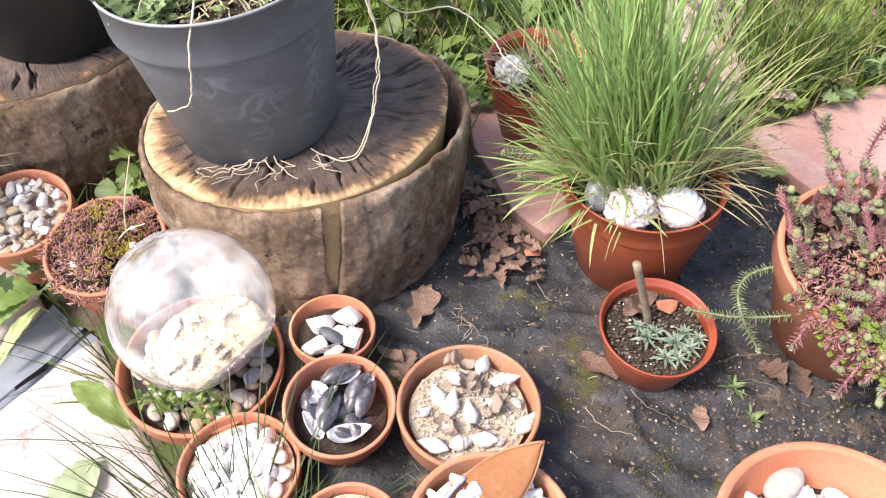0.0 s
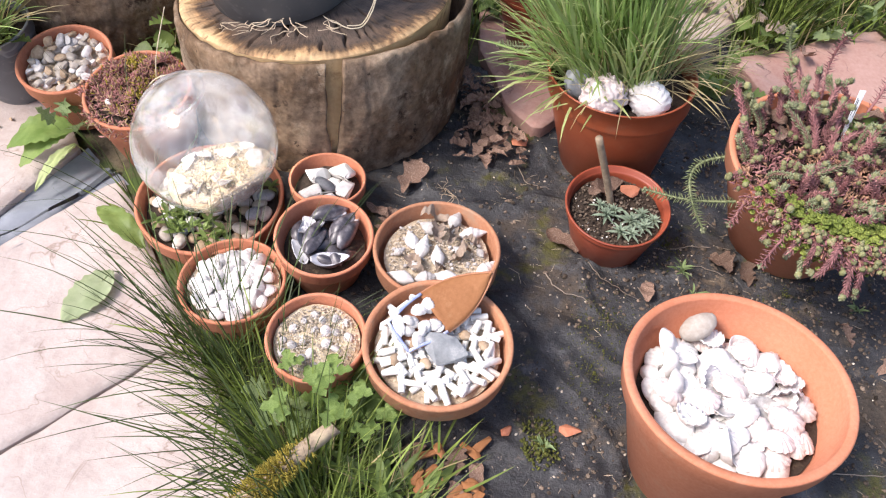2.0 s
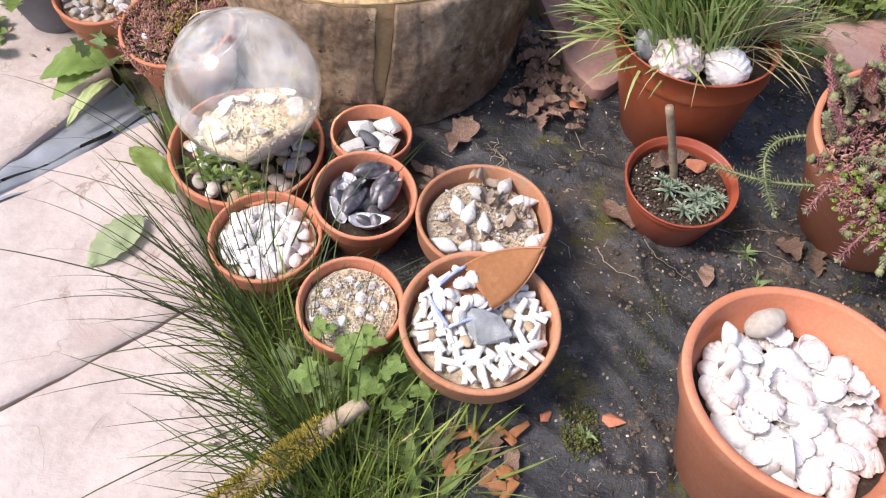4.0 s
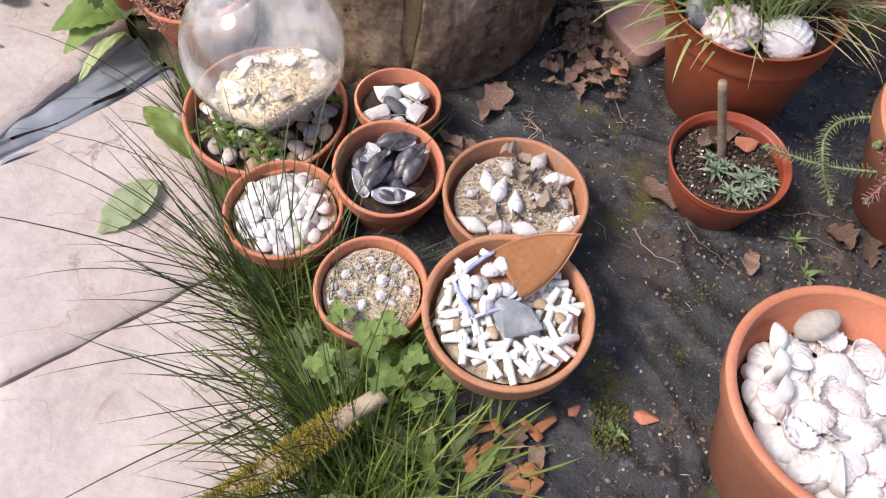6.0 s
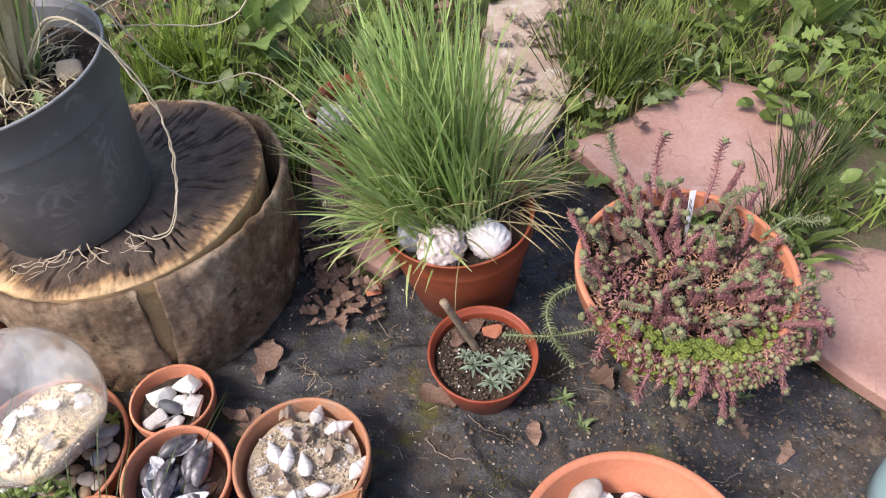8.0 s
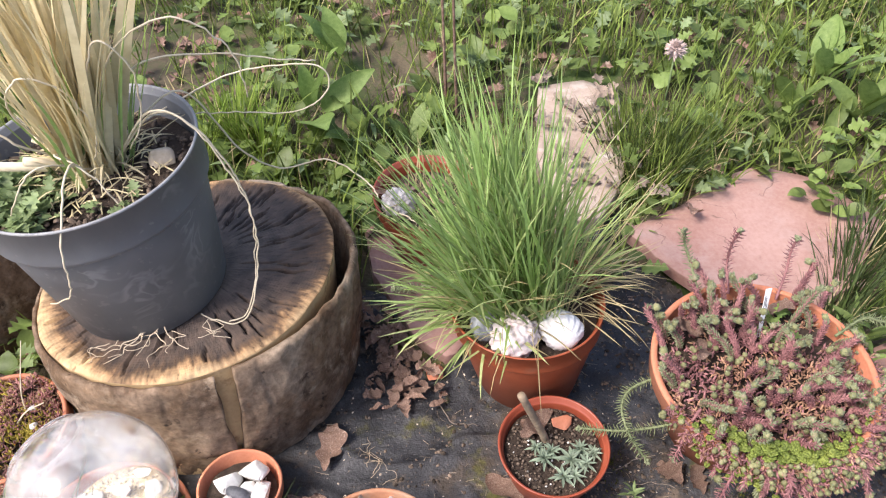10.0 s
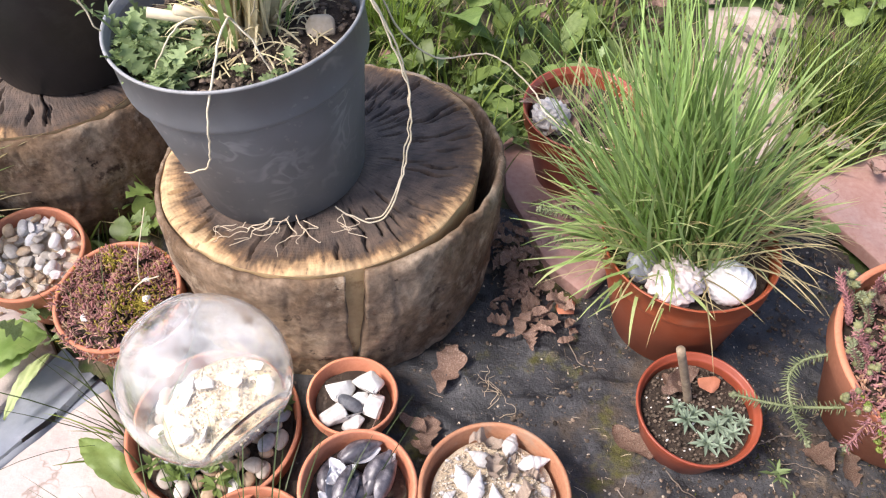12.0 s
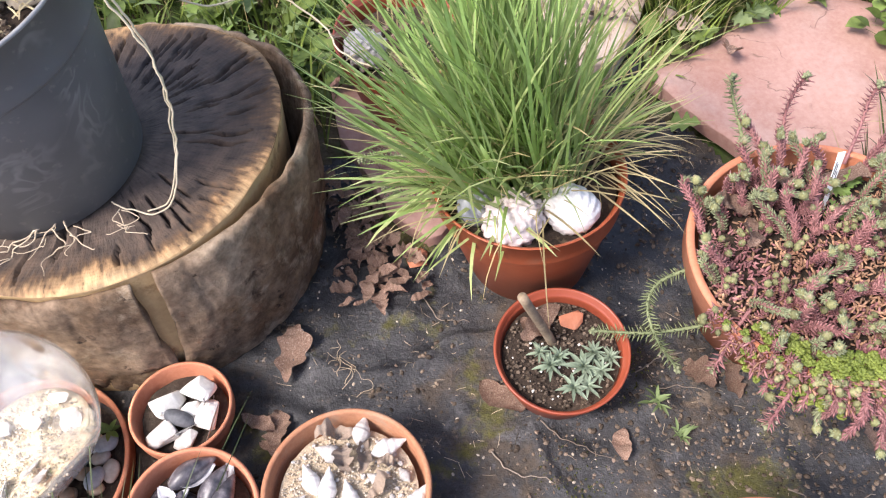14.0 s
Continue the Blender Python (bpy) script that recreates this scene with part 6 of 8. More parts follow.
        stems.append(tube(pts, 0.0032, 5, 0.8))
        grey = r.random() < 0.25
        along(pts, 0.0, 0.74, 2100, 0.0105, 0.34, 42, r, tip if grey else red)
        along(pts, 0.62, 0.98, 2100, 0.0095, 0.42, 32, r, tip)
        bud(pts[-1], r.uniform(0.0055, 0.0075), 12)
    # low bright green rosettes over the front
    for i in range(330):
        a = r.gauss(-1.75, 0.36)
        d = radius * r.uniform(0.86, 1.13)
        p = Vector((d * math.cos(a), d * math.sin(a), 0.022 - 0.06 * smooth_step(0.98, 1.13, d / radius) * r.uniform(0.4, 1) + r.uniform(0, 0.012)))
        for k in range(9):
            w = Vector((math.cos(k * 0.698 + i), math.sin(k * 0.698 + i), r.uniform(0.2, 1.1))).normalized()
            m = Matrix.Translation(p) @ w.to_track_quat("X", "Z").to_matrix().to_4x4() @ Matrix.Diagonal((0.0068, 0.009, 0.007, 1))
            green.append(np.array(m))
    v, f = merge(stems)
    tagged(data_part("stem_growth", v, f, "sedum_red", top, "thin reddish stems"), kind="stuff")
    data_part("red_foliage", *compose(FINGER, red), "sedum_red", top, "narrow purple-red leaves")
    data_part("mat_foliage", *compose(FINGER, mat), "sedum_mat", top, "withered tan leaves low in the cushion")
    data_part("tip_foliage", *compose(FINGER, tip), "sedum_bud", top, "plump grey-green shoot tips")
    data_part("bud_foliage", *compose(ICO, beads), "sedum_bead", top, "round olive-green buds")
    data_part("low_foliage", *compose(FINGER, green), "sedum_green", top, "low yellow-green rosettes")
    return top


stonecrop((0.658, 0.695, 0.232), 0.158, 61)

def needle_shoot(ctrl, seed, label, mat="sedum_tip"):
    """A long trailing shoot set with narrow leaves."""
    r = random.Random(seed)
    pts = curve_points(ctrl, 12)
    top = holder("trailing_shoot", pose(*ctrl[0]), label, "succulent", "trailing shoots")
    o = Vector(ctrl[0])
    pts = [p - o for p in pts]
    data_part("stem", *tube(pts, 0.0025, 6, 0.7), mat, top)
    sets = []
    along(pts, 0.04, 0.97, 950, 0.0125, 0.2, 72, r, sets)
    data_part("foliage", *compose(FINGER, sets), mat, top)
    buds = []
    for k in range(12):
        w = Vector((r.gauss(0, 1), r.gauss(0, 1), r.gauss(0, 1))).normalized()
        buds.append(np.array(Matrix.Translation(pts[-1]) @ w.to_track_quat("X", "Z").to_matrix().to_4x4() @ Matrix.Diagonal((0.007, 0.008, 0.008, 1))))
    data_part("shoot_tip", *compose(FINGER, buds), "sedum_bud", top, "plump pale green tip")
    return top


needle_shoot([(0.575, 0.72, 0.205), (0.53, 0.72, 0.215), (0.477, 0.715, 0.20), (0.456, 0.692, 0.185), (0.462, 0.655, 0.165), (0.486, 0.628, 0.135)], 1, "long curled stonecrop shoot with pale green needles")
needle_shoot([(0.57, 0.67, 0.185), (0.538, 0.665, 0.172), (0.462, 0.67, 0.155), (0.393, 0.685, 0.150)], 2, "long stonecrop shoot reaching over the plastic pot")
needle_shoot([(0.545, 0.64, 0.245), (0.525, 0.622, 0.235), (0.512, 0.606, 0.205), (0.506, 0.6, 0.185)], 9, "short purple stonecrop shoot hanging over the pot rim", "sedum_red")
needle_shoot([(0.575, 0.58, 0.245), (0.565, 0.552, 0.235), (0.55, 0.535, 0.205), (0.546, 0.53, 0.18)], 10, "short purple stonecrop shoot hanging over the pot rim", "sedum_red")
needle_shoot([(0.29, 0.93, 0.20), (0.22, 0.945, 0.205), (0.17, 0.96, 0.19), (0.135, 0.965, 0.185)], 3, "grey-green trailing shoot beside the grass")
needle_shoot([(0.30, 0.90, 0.20), (0.24, 0.90, 0.195), (0.19, 0.905, 0.18), (0.16, 0.92, 0.175)], 4, "grey-green trailing shoot beside the grass")
needle_shoot([(0.79, 0.74, 0.25), (0.83, 0.75, 0.275), (0.86, 0.745, 0.27), (0.885, 0.74, 0.275)], 5, "stonecrop shoot stretching over the paving")
needle_shoot([(0.61, 0.83, 0.25), (0.605, 0.875, 0.28), (0.595, 0.90, 0.31), (0.59, 0.905, 0.335)], 6, "upright stonecrop shoot at the back of the pot")
needle_shoot([(0.66, 0.84, 0.25), (0.665, 0.88, 0.28), (0.665, 0.885, 0.32), (0.67, 0.885, 0.345)], 7, "upright stonecrop shoot at the back of the pot", "sedum_red")
needle_shoot([(0.73, 0.82, 0.25), (0.75, 0.85, 0.28), (0.755, 0.865, 0.31), (0.76, 0.87, 0.335)], 8, "upright stonecrop shoot at the back of the pot", "sedum_red")
for k, (x, y) in enumerate(((0.565, 0.77), (0.575, 0.73), (0.63, 0.80), (0.71, 0.79))):
    dead_leaf(x, y, 0.262, 50 * k, 0.06, k, 20, 10, "large brown dead leaf among the stonecrop")

# plant label in the stonecrop
lab = holder("plant_label", pose(0.682, 0.762, 0.235, -18, 6, 10), "narrow white plastic plant label with faded writing", "plant label")
bm = bmesh.new()
bmesh.ops.create_cube(bm, size=1)
for v in bm.verts:
    v.co = Vector((v.co.x * (0.011 if v.co.z > 0 else 0.006), v.co.y * 0.0012, (v.co.z + 0.5) * 0.085))
bmesh.ops.bevel(bm, geom=list(bm.edges), offset=0.0004, segments=1, affect="EDGES")
part("blade", bm, "label_white", lab, smooth=False)
for k in range(4):
    bm = bmesh.new()
    bmesh.ops.create_cube(bm, size=1)
    for v in bm.verts:
        v.co = Vector((v.co.x * 0.0012 - 0.003 + 0.0024 * (k % 3), v.co.y * 0.0016, v.co.z * (0.012 + 0.003 * k) + 0.05 + 0.012 * (k % 2)))
    part("writing", bm, "pebble_dark", lab, "dark faded marks", smooth=False)

# ---------- grey-green seedling ----------
r = random.Random(71)
seedling = holder("seedling", pose(0.372, 0.668, 0.081), "low grey-green seedling with narrow leaves", "seedling")
sets = []
for cx, cy, size in ((0.012, -0.004, 1.0), (-0.028, 0.004, 0.8), (0.034, -0.012, 0.75), (-0.006, -0.03, 0.8), (-0.038, 0.024, 0.6), (0.03, 0.014, 0.7), (-0.015, 0.014, 0.7), (0.05, 0.004, 0.6), (0.012, -0.03, 0.7)):
    for j in range(20):
        u = j / 19
        ln = (0.013 + 0.017 * u) * size * r.uniform(0.85, 1.15)
        sets.append(scaled(cx, cy, 0.008 + 0.006 * (1 - u), j * 137.5 + r.gauss(0, 8), ln, ln * 0.95, ln, pitch=-62 + 50 * u + r.gauss(0, 6)))
data_part("foliage", *compose(leaf_shape(0.26, 0, 0.45, 0.25, 6), sets), "leaf_grey", seedling)

# ---------- red moss ----------
r = random.Random(72)
moss = holder("red_moss", moss_pot.matrix_world @ pose(0, 0, moss_pot["level"]), "cushion of dark red stonecrop moss with green patches", "moss")
red, green = [], []
for k in range(1500):
    a, d = r.uniform(0, 2 * math.pi), (moss_pot["inner"] + 0.004) * math.sqrt(r.random())
    x, y = d * math.cos(a), d * math.sin(a)
    h = 0.012 * (1 - (d / moss_pot["inner"]) ** 2) + 0.02 * noise.noise((x * 40, y * 40, 3)) + 0.01
    if a > math.pi and d > 0.07:
        h -= 0.02 * r.random()
        x, y = x * 1.12, y * 1.12
    near = math.exp(-((x - 0.04) ** 2 + (y + 0.02) ** 2) / 0.0009) + math.exp(-((x + 0.02) ** 2 + (y - 0.055) ** 2) / 0.0003)
    for j in range(3):
        w = Vector((r.gauss(0, 1), r.gauss(0, 1), abs(r.gauss(0.9, 0.6)))).normalized()
        s = r.uniform(0.005, 0.009)
        m = np.array(Matrix.Translation((x, y, h)) @ w.to_track_quat("X", "Z").to_matrix().to_4x4() @ Matrix.Diagonal((s * 1.5, s * 0.6, s * 0.6, 1)))
        (green if r.random() < 0.07 + 0.85 * near else red).append(m)
data_part("red_foliage", *compose(FINGER, red[::3] + red[1::3]), "moss_red", moss)
data_part("tan_foliage", *compose(FINGER, red[2::3]), "moss_tan", moss, "tan withered moss")
data_part("green_foliage", *compose(FINGER, green), "moss_yellow", moss, "yellow-brown moss patch")
for k, (x, y) in enumerate(((-0.03, -0.045), (0.045, 0.02), (0.05, -0.01))):
    place("shell", clams[k], moss_pot.matrix_world @ pose(x, y, moss_pot["level"] + 0.024, 10, 12, 80 * k) @ Matrix.Diagonal((0.4, 0.3, 0.4, 1) if k == 0 else (0.35, 0.3, 0.4, 1)), "small pale shell on the red moss", "seashell")

# ---------- succulents and weeds under the bowl ----------
r = random.Random(73)
succ = holder("succulent", bowl_pot.matrix_world @ pose(0, 0, bowl_pot["level"]), "small green succulents among pebbles", "succulent")
sets = []
for k in range(17):
    a, d = r.gauss(-2.1, 0.7), r.uniform(0.05, 0.105)
    for j in range(7):
        sets.append(scaled(d * math.cos(a), d * math.sin(a), 0.014 + 0.01 * r.random(), r.uniform(0, 360), r.uniform(0.014, 0.026), 0.018, 0.014, pitch=r.uniform(-50, 0)))
data_part("foliage", *compose(leaf_shape(0.4, 0, 0.3, 0.15, 5), sets), "leaf", succ)

# ---------- rush clumps along the paving edge ----------
RUSH = ((-0.275, 0.40, 34, 2.9), (-0.205, 0.375, 50, 2.8), (-0.155, 0.325, 56, 2.8), (-0.12, 0.265, 56, 2.9), (-0.075, 0.21, 60, 2.9), (-0.035, 0.16, 60, 3.0), (0.0, 0.10, 60, 2.9), (0.03, 0.03, 50, 2.9), (-0.345, 0.53, 22, 2.7), (-0.45, 0.66, 34, 2.3), (-0.245, 0.37, 44, 1.9), (-0.20, 0.345, 44, 2.0), (-0.225, 0.385, 60, 1.7), (-0.17, 0.37, 40, 1.8))
for k, (x, y, n, az) in enumerate(RUSH):
    z = ground_z(x, y)
    top = holder("rush_clump", pose(x, y, z), "clump of thin dark green rush leaves arching over paving", "rush", "rush clumps")
    tuft("arching_foliage", (0, 0, 0), int(n * 0.36), 0.035, (0.16, 0.38), 0.0021, (0.15, 1.0), (0.2, 1.0), "rush", 80 + k, top, az=az, az_span=0.7, seg=8)
    tuft("upright_foliage", (0, 0, 0), n // 6 if az > 2.1 else n // 2, 0.035, (0.10, 0.24), 0.0022, (0.0, 0.6), (0.1, 0.7), "rush", 100 + k, top, seg=7)
    tuft("fresh_foliage", (0, 0, 0), n // 2, 0.04, (0.05, 0.14), 0.0032, (0.1, 0.8), (0.2, 0.9), "grass_lawn", 120 + k, top)

# brighter grass and weeds at the front edge
for k, (x, y, n) in enumerate(((-0.02, 0.20, 150), (0.04, 0.14, 130), (-0.06, 0.11, 150), (0.09, 0.20, 70), (0.0, 0.06, 150), (0.1, 0.08, 110), (-0.1, 0.03, 140), (0.02, -0.04, 150))):
    top = holder("grass_clump", pose(x, y, ground_z(x, y)), "clump of fresh green grass at the paving edge", "grass", "grass clumps")
    tuft("foliage", (0, 0, 0), int(n * 0.6), 0.05, (0.06, 0.15), 0.0034, (0.05, 0.8), (0.2, 1.0), "grass_lawn", 140 + k, top)
    tuft("dry_foliage", (0, 0, 0), n // 6, 0.05, (0.05, 0.14), 0.0028, (0.1, 0.9), (0.2, 1.0), "grass_dry", 640 + k, top, "dry blades")

for k, (x, y, n) in enumerate(((-0.10, 0.27, 70), (-0.06, 0.20, 90), (-0.02, 0.13, 100), (0.03, 0.07, 90))):
    top = holder("grass_clump", pose(x, y, ground_z(x, y)), "tall clump of narrow green grass before the shell pans", "grass", "grass clumps")
    tuft("foliage", (0, 0, 0), n, 0.04, (0.12, 0.27), 0.0028, (0.0, 0.7), (0.1, 0.8), "grass_lawn", 740 + k, top, seg=7)
    tuft("dark_foliage", (0, 0, 0), n // 2, 0.04, (0.14, 0.28), 0.0018, (0.0, 0.7), (0.1, 0.8), "rush", 760 + k, top, seg=7)

DOCK, ROUND, LOBED, LANCE, BROAD = leaf_shape(0.46, 0, 0.3, 0.16, 9, 0.015, 0.3), leaf_shape(0.85, 0, 0.25, 0.12, 8, 0.02, 0.5), leaf_shape(1.0, 3.4, 0.3, 0.15, 20, 0.03, 0.5, 0.3), leaf_shape(0.24, 0, 0.4, 0.2, 8, 0.0, 0.1), leaf_shape(0.66, 7, 0.25, 0.14, 28, 0.02, 0.15, 0.05)


LEAF_MESH = {}


def leafy(name, x, y, z, count, size, temp, mat, label, category, seed, reach=0.03, pitch=(-60, -10), az=None, group=""):
    """A plant of stalked leaves: few large ones are parts of their own, many small ones one mass of foliage."""
    r = random.Random(seed)
    top = holder(name, pose(x, y, z), label, category, group)
    sets = []
    for k in range(count):
        a = r.uniform(0, 360) if az is None else az + r.gauss(0, 45)
        s = r.uniform(*size)
        d = reach * math.sqrt(r.random())
        t = r.uniform(0, 6.3)
        sets.append(scaled(d * math.cos(t), d * math.sin(t), r.uniform(0, 0.01), a, s, s * r.uniform(0.8, 1.15), s, pitch=r.uniform(*pitch), roll=r.gauss(0, 14)))
    if count <= 14 and size[1] > 0.04:
        key = (id(temp), mat)
        if key not in LEAF_MESH:
            ob = data_part("leaf", temp[0], temp[1], mat, top)
            LEAF_MESH[key] = ob.data
            ob.matrix_basis = Matrix(sets[0].tolist())
            sets = sets[1:]
        for m in sets:
            ob = new("leaf", LEAF_MESH[key])
            ob.parent = top
            ob.matrix_basis = Matrix(m.tolist())
    else:
        data_part("foliage", *compose(temp, sets), mat, top)
    return top


leafy("bittercress", 0.70, 0.765, 0.245, 16, (0.014, 0.024), LOBED, "leaf_bright", "small pale weed growing through the stonecrop", "weed", 200, 0.03, (-40, 10))
TRIPLE = leaf_shape(0.95, 2.4, 0.3, 0.14, 20, 0.03, 0.05, 0.22)


def avens_leaf(x, y, z, foot, size, az, seed):
    """A three-lobed leaf on its stalk."""
    r = random.Random(seed)
    top = holder("avens_leaf", pose(foot[0], foot[1], ground_z(*foot)), "fresh green three-lobed avens leaf on a thin stalk", "weed", "avens leaves")
    o = Vector(foot + (ground_z(*foot),))
    tip = Vector((x, y, z)) - o
    data_part("stalk", *tube(curve_points([(0, 0, 0), (tip.x * 0.3, tip.y * 0.3, tip.z * 0.6), tuple(tip)], 6), 0.0012, 5, 0.8), "leaf_bright", top)
    for da, s in ((-75, 0.8), (0, 1.0), (75, 0.8)):
        key = (id(TRIPLE), "leaf_bright")
        m = Matrix(scaled(tip.x, tip.y, tip.z, az + da + r.gauss(0, 8), size * s, size * s, size * s, pitch=r.uniform(-18, 8), roll=r.gauss(0, 10)).tolist())
        if key not in LEAF_MESH:
            ob = data_part("leaflet", TRIPLE[0], TRIPLE[1], "leaf_bright", top)
            LEAF_MESH[key] = ob.data
        else:
            ob = new("leaflet", LEAF_MESH[key])
            ob.parent = top
        ob.matrix_basis = m
    return top


for k, (x, y, z, az) in enumerate(((-0.091, 0.304, 0.115, 120), (-0.055, 0.274, 0.12, 40), (-0.033, 0.294, 0.125, 90), (-0.003, 0.281, 0.11, -10), (0.04, 0.273, 0.09, -40), (-0.089, 0.248, 0.11, 200), (-0.031, 0.252, 0.1, 0), (0.018, 0.248, 0.08, -80), (-0.06, 0.30, 0.10, 60))):
    avens_leaf(x, y, z, (x * 0.6 - 0.02, 0.255), (0.024, 0.03, 0.032, 0.026)[k % 4], az, 700 + k)
leafy("avens_plant", -0.095, 0.31, ground_z(-0.095, 0.31) + 0.06, 6, (0.04, 0.06), LOBED, "leaf_pale", "lobed fresh green leaves of an avens plant", "weed", 201, 0.03)
leafy("avens_plant", -0.03, 0.322, 0.055, 5, (0.03, 0.042), LOBED, "leaf_bright", "fresh green avens leaves over a shell pot", "weed", 198, 0.02, (-60, -15))
leafy("avens_plant", 0.045, 0.298, 0.05, 5, (0.032, 0.045), LOBED, "leaf_bright", "fresh green avens leaves before the pipe stem pan", "weed", 199, 0.02, (-65, -15))
leafy("avens_plant", -0.02, 0.300, ground_z(-0.02, 0.3) + 0.06, 7, (0.035, 0.05), LOBED, "leaf_bright", "young bright green avens leaves beside the pans", "weed", 202, 0.02, (-75, -30))
leafy("violet_plant", -0.005, 0.25, ground_z(-0.005, 0.25) + 0.03, 7, (0.035, 0.06), ROUND, "leaf_bright", "round-leaved weed in front of the shell pans", "weed", 203, 0.04, (-65, -20))
leafy("violet_plant", -0.085, 0.245, ground_z(-0.085, 0.245) + 0.03, 6, (0.03, 0.05), ROUND, "leaf_pale", "round-leaved weed at the paving edge", "weed", 204, 0.04, (-65, -20))
leafy("campion_plant", 0.07, 0.205, 0.005, 15, (0.04, 0.075), LANCE, "leaf", "weed with narrow green leaves on the membrane edge", "weed", 205, 0.05, (-50, -10))
leafy("campion_plant", 0.02, 0.15, 0.0, 15, (0.04, 0.07), LANCE, "leaf", "weed with narrow green leaves in the grass", "weed", 206, 0.06, (-50, -10))


def broad_leaf(name, base, tip, width, mat, label, lobes=6, arch=0.012, seed=0):
    """One leaf from its base to its tip, with a sunken midrib, raised side veins and a toothed wavy edge."""
    b, t = Vector(base), Vector(tip)
    ln = (t - b).length
    d = (t - b).normalized()
    s = Vector((-d.y, d.x, 0)).normalized()
    vs, fs = [], []
    n, k = 36, 8
    for i in range(n + 1):
        u = i / n
        w = 0.5 * width * math.sin(math.pi * min(0.985, max(0.02, u)) ** 0.9) ** 0.7 * (1 + 0.05 * math.cos(u * lobes * 6.283) + 0.05 * noise.noise((u * 5, seed, 1)))
        for j in range(k + 1):
            q = 2 * j / k - 1
            z = arch * math.sin(math.pi * u) + 0.12 * abs(q) * w + 0.0013 * math.sin((u - 0.25 * abs(q)) * 40) * abs(q) + 0.005 * noise.noise((u * 4 + seed, q * 2, seed))
            vs.append(tuple(d * (u * ln) + s * (q * w) + Vector((0, 0, z))))
    for i in range(n):
        for j in range(k):
            a = i * (k + 1) + j
            fs.append((a, a + 1, a + k + 2, a + k + 1))
    top = holder(name, pose(*base), label, "weed")
    data_part("leaf", vs, fs, mat, top)
    foot = Vector((base[0] - d.x * 0.03, base[1] - d.y * 0.03, ground_z(base[0], base[1]))) - b
    data_part("stalk", *tube([tuple(foot), (-d.x * 0.01, -d.y * 0.01, foot.z * 0.3), (0, 0, 0), tuple(d * ln * 0.5 + Vector((0, 0, arch - 0.001)))], 0.0016, 5, 0.6), mat, top)
    return top


broad_leaf("dock_leaf", (-0.411, 0.559, -0.015), (-0.523, 0.637, -0.02), 0.042, "leaf", "dark green pointed dock leaf beside the wide pan", 5, 0.02, 1)
broad_leaf("dock_leaf", (-0.46, 0.525, -0.045), (-0.505, 0.42, -0.054), 0.062, "leaf_faded", "pale grey-green dock leaf lying on the paving", 7, 0.002, 2)
broad_leaf("foxglove_leaf", (-0.62, 0.794, 0.005), (-0.735, 0.748, -0.02), 0.075, "leaf_bright", "pale crinkled foxglove leaf beside the moss pot", 8, 0.02, 3)
broad_leaf("foxglove_leaf", (-0.63, 0.80, 0.0), (-0.70, 0.715, -0.03), 0.055, "leaf_bright", "smaller crinkled foxglove leaf over the paving", 8, 0.015, 4)
broad_leaf("narrow_leaf", (-0.612, 0.769, -0.01), (-0.652, 0.666, -0.035), 0.022, "grass_pale", "narrow yellow-green leaf bent over the liner", 0, 0.015, 5)
leafy("avens_plant", -0.63, 0.80, 0.0, 8, (0.035, 0.055), LOBED, "leaf_pale", "pale lobed weed leaves before the gravel pot", "weed", 210, 0.04, (-70, -20))
for k, (x, y, s) in enumerate(((0.487, 0.630, 0.028), (0.505, 0.585, 0.024), (0.778, 0.602, 0.025), (0.265, 0.285, 0.02))):
    leafy("seedling_weed", x, y, membrane_z(x, y) if on_membrane(x, y) else ground_z(x, y), 14, (s * 0.5, s * 0.85), LANCE, "leaf_pale", "tiny green weed sprouting through the membrane", "weed", 220 + k, 0.006, (-65, -15), group="tiny weeds")

# green patches of moss on the membrane
r = random.Random(74)
for k, (x, y, rad, n) in enumerate(((0.262, 0.29, 0.03, 260), (0.36, 0.52, 0.06, 260), (0.34, 0.42, 0.06, 260), (0.47, 0.70, 0.05, 160), (0.66, 0.62, 0.07, 160))):
    sets = []
    for i in range(n):
        a, d = r.uniform(0, 6.3), rad * r.random()
        px, py = x + d * math.cos(a), y + d * math.sin(a) * 1.4
        s = r.uniform(0.0018, 0.0045) if k else r.uniform(0.004, 0.009)
        w = Vector((r.gauss(0, 1), r.gauss(0, 1), 1.0)).normalized()
        sets.append(np.array(Matrix.Translation((px, py, membrane_z(px, py))) @ w.to_track_quat("X", "Z").to_matrix().to_4x4() @ Matrix.Diagonal((s, s, s, 1))))
    tagged(data_part("moss_patch", *compose(FINGER, sets), "moss_green"), "thin olive-green moss on the weed membrane", "moss", "moss patches", "stuff")

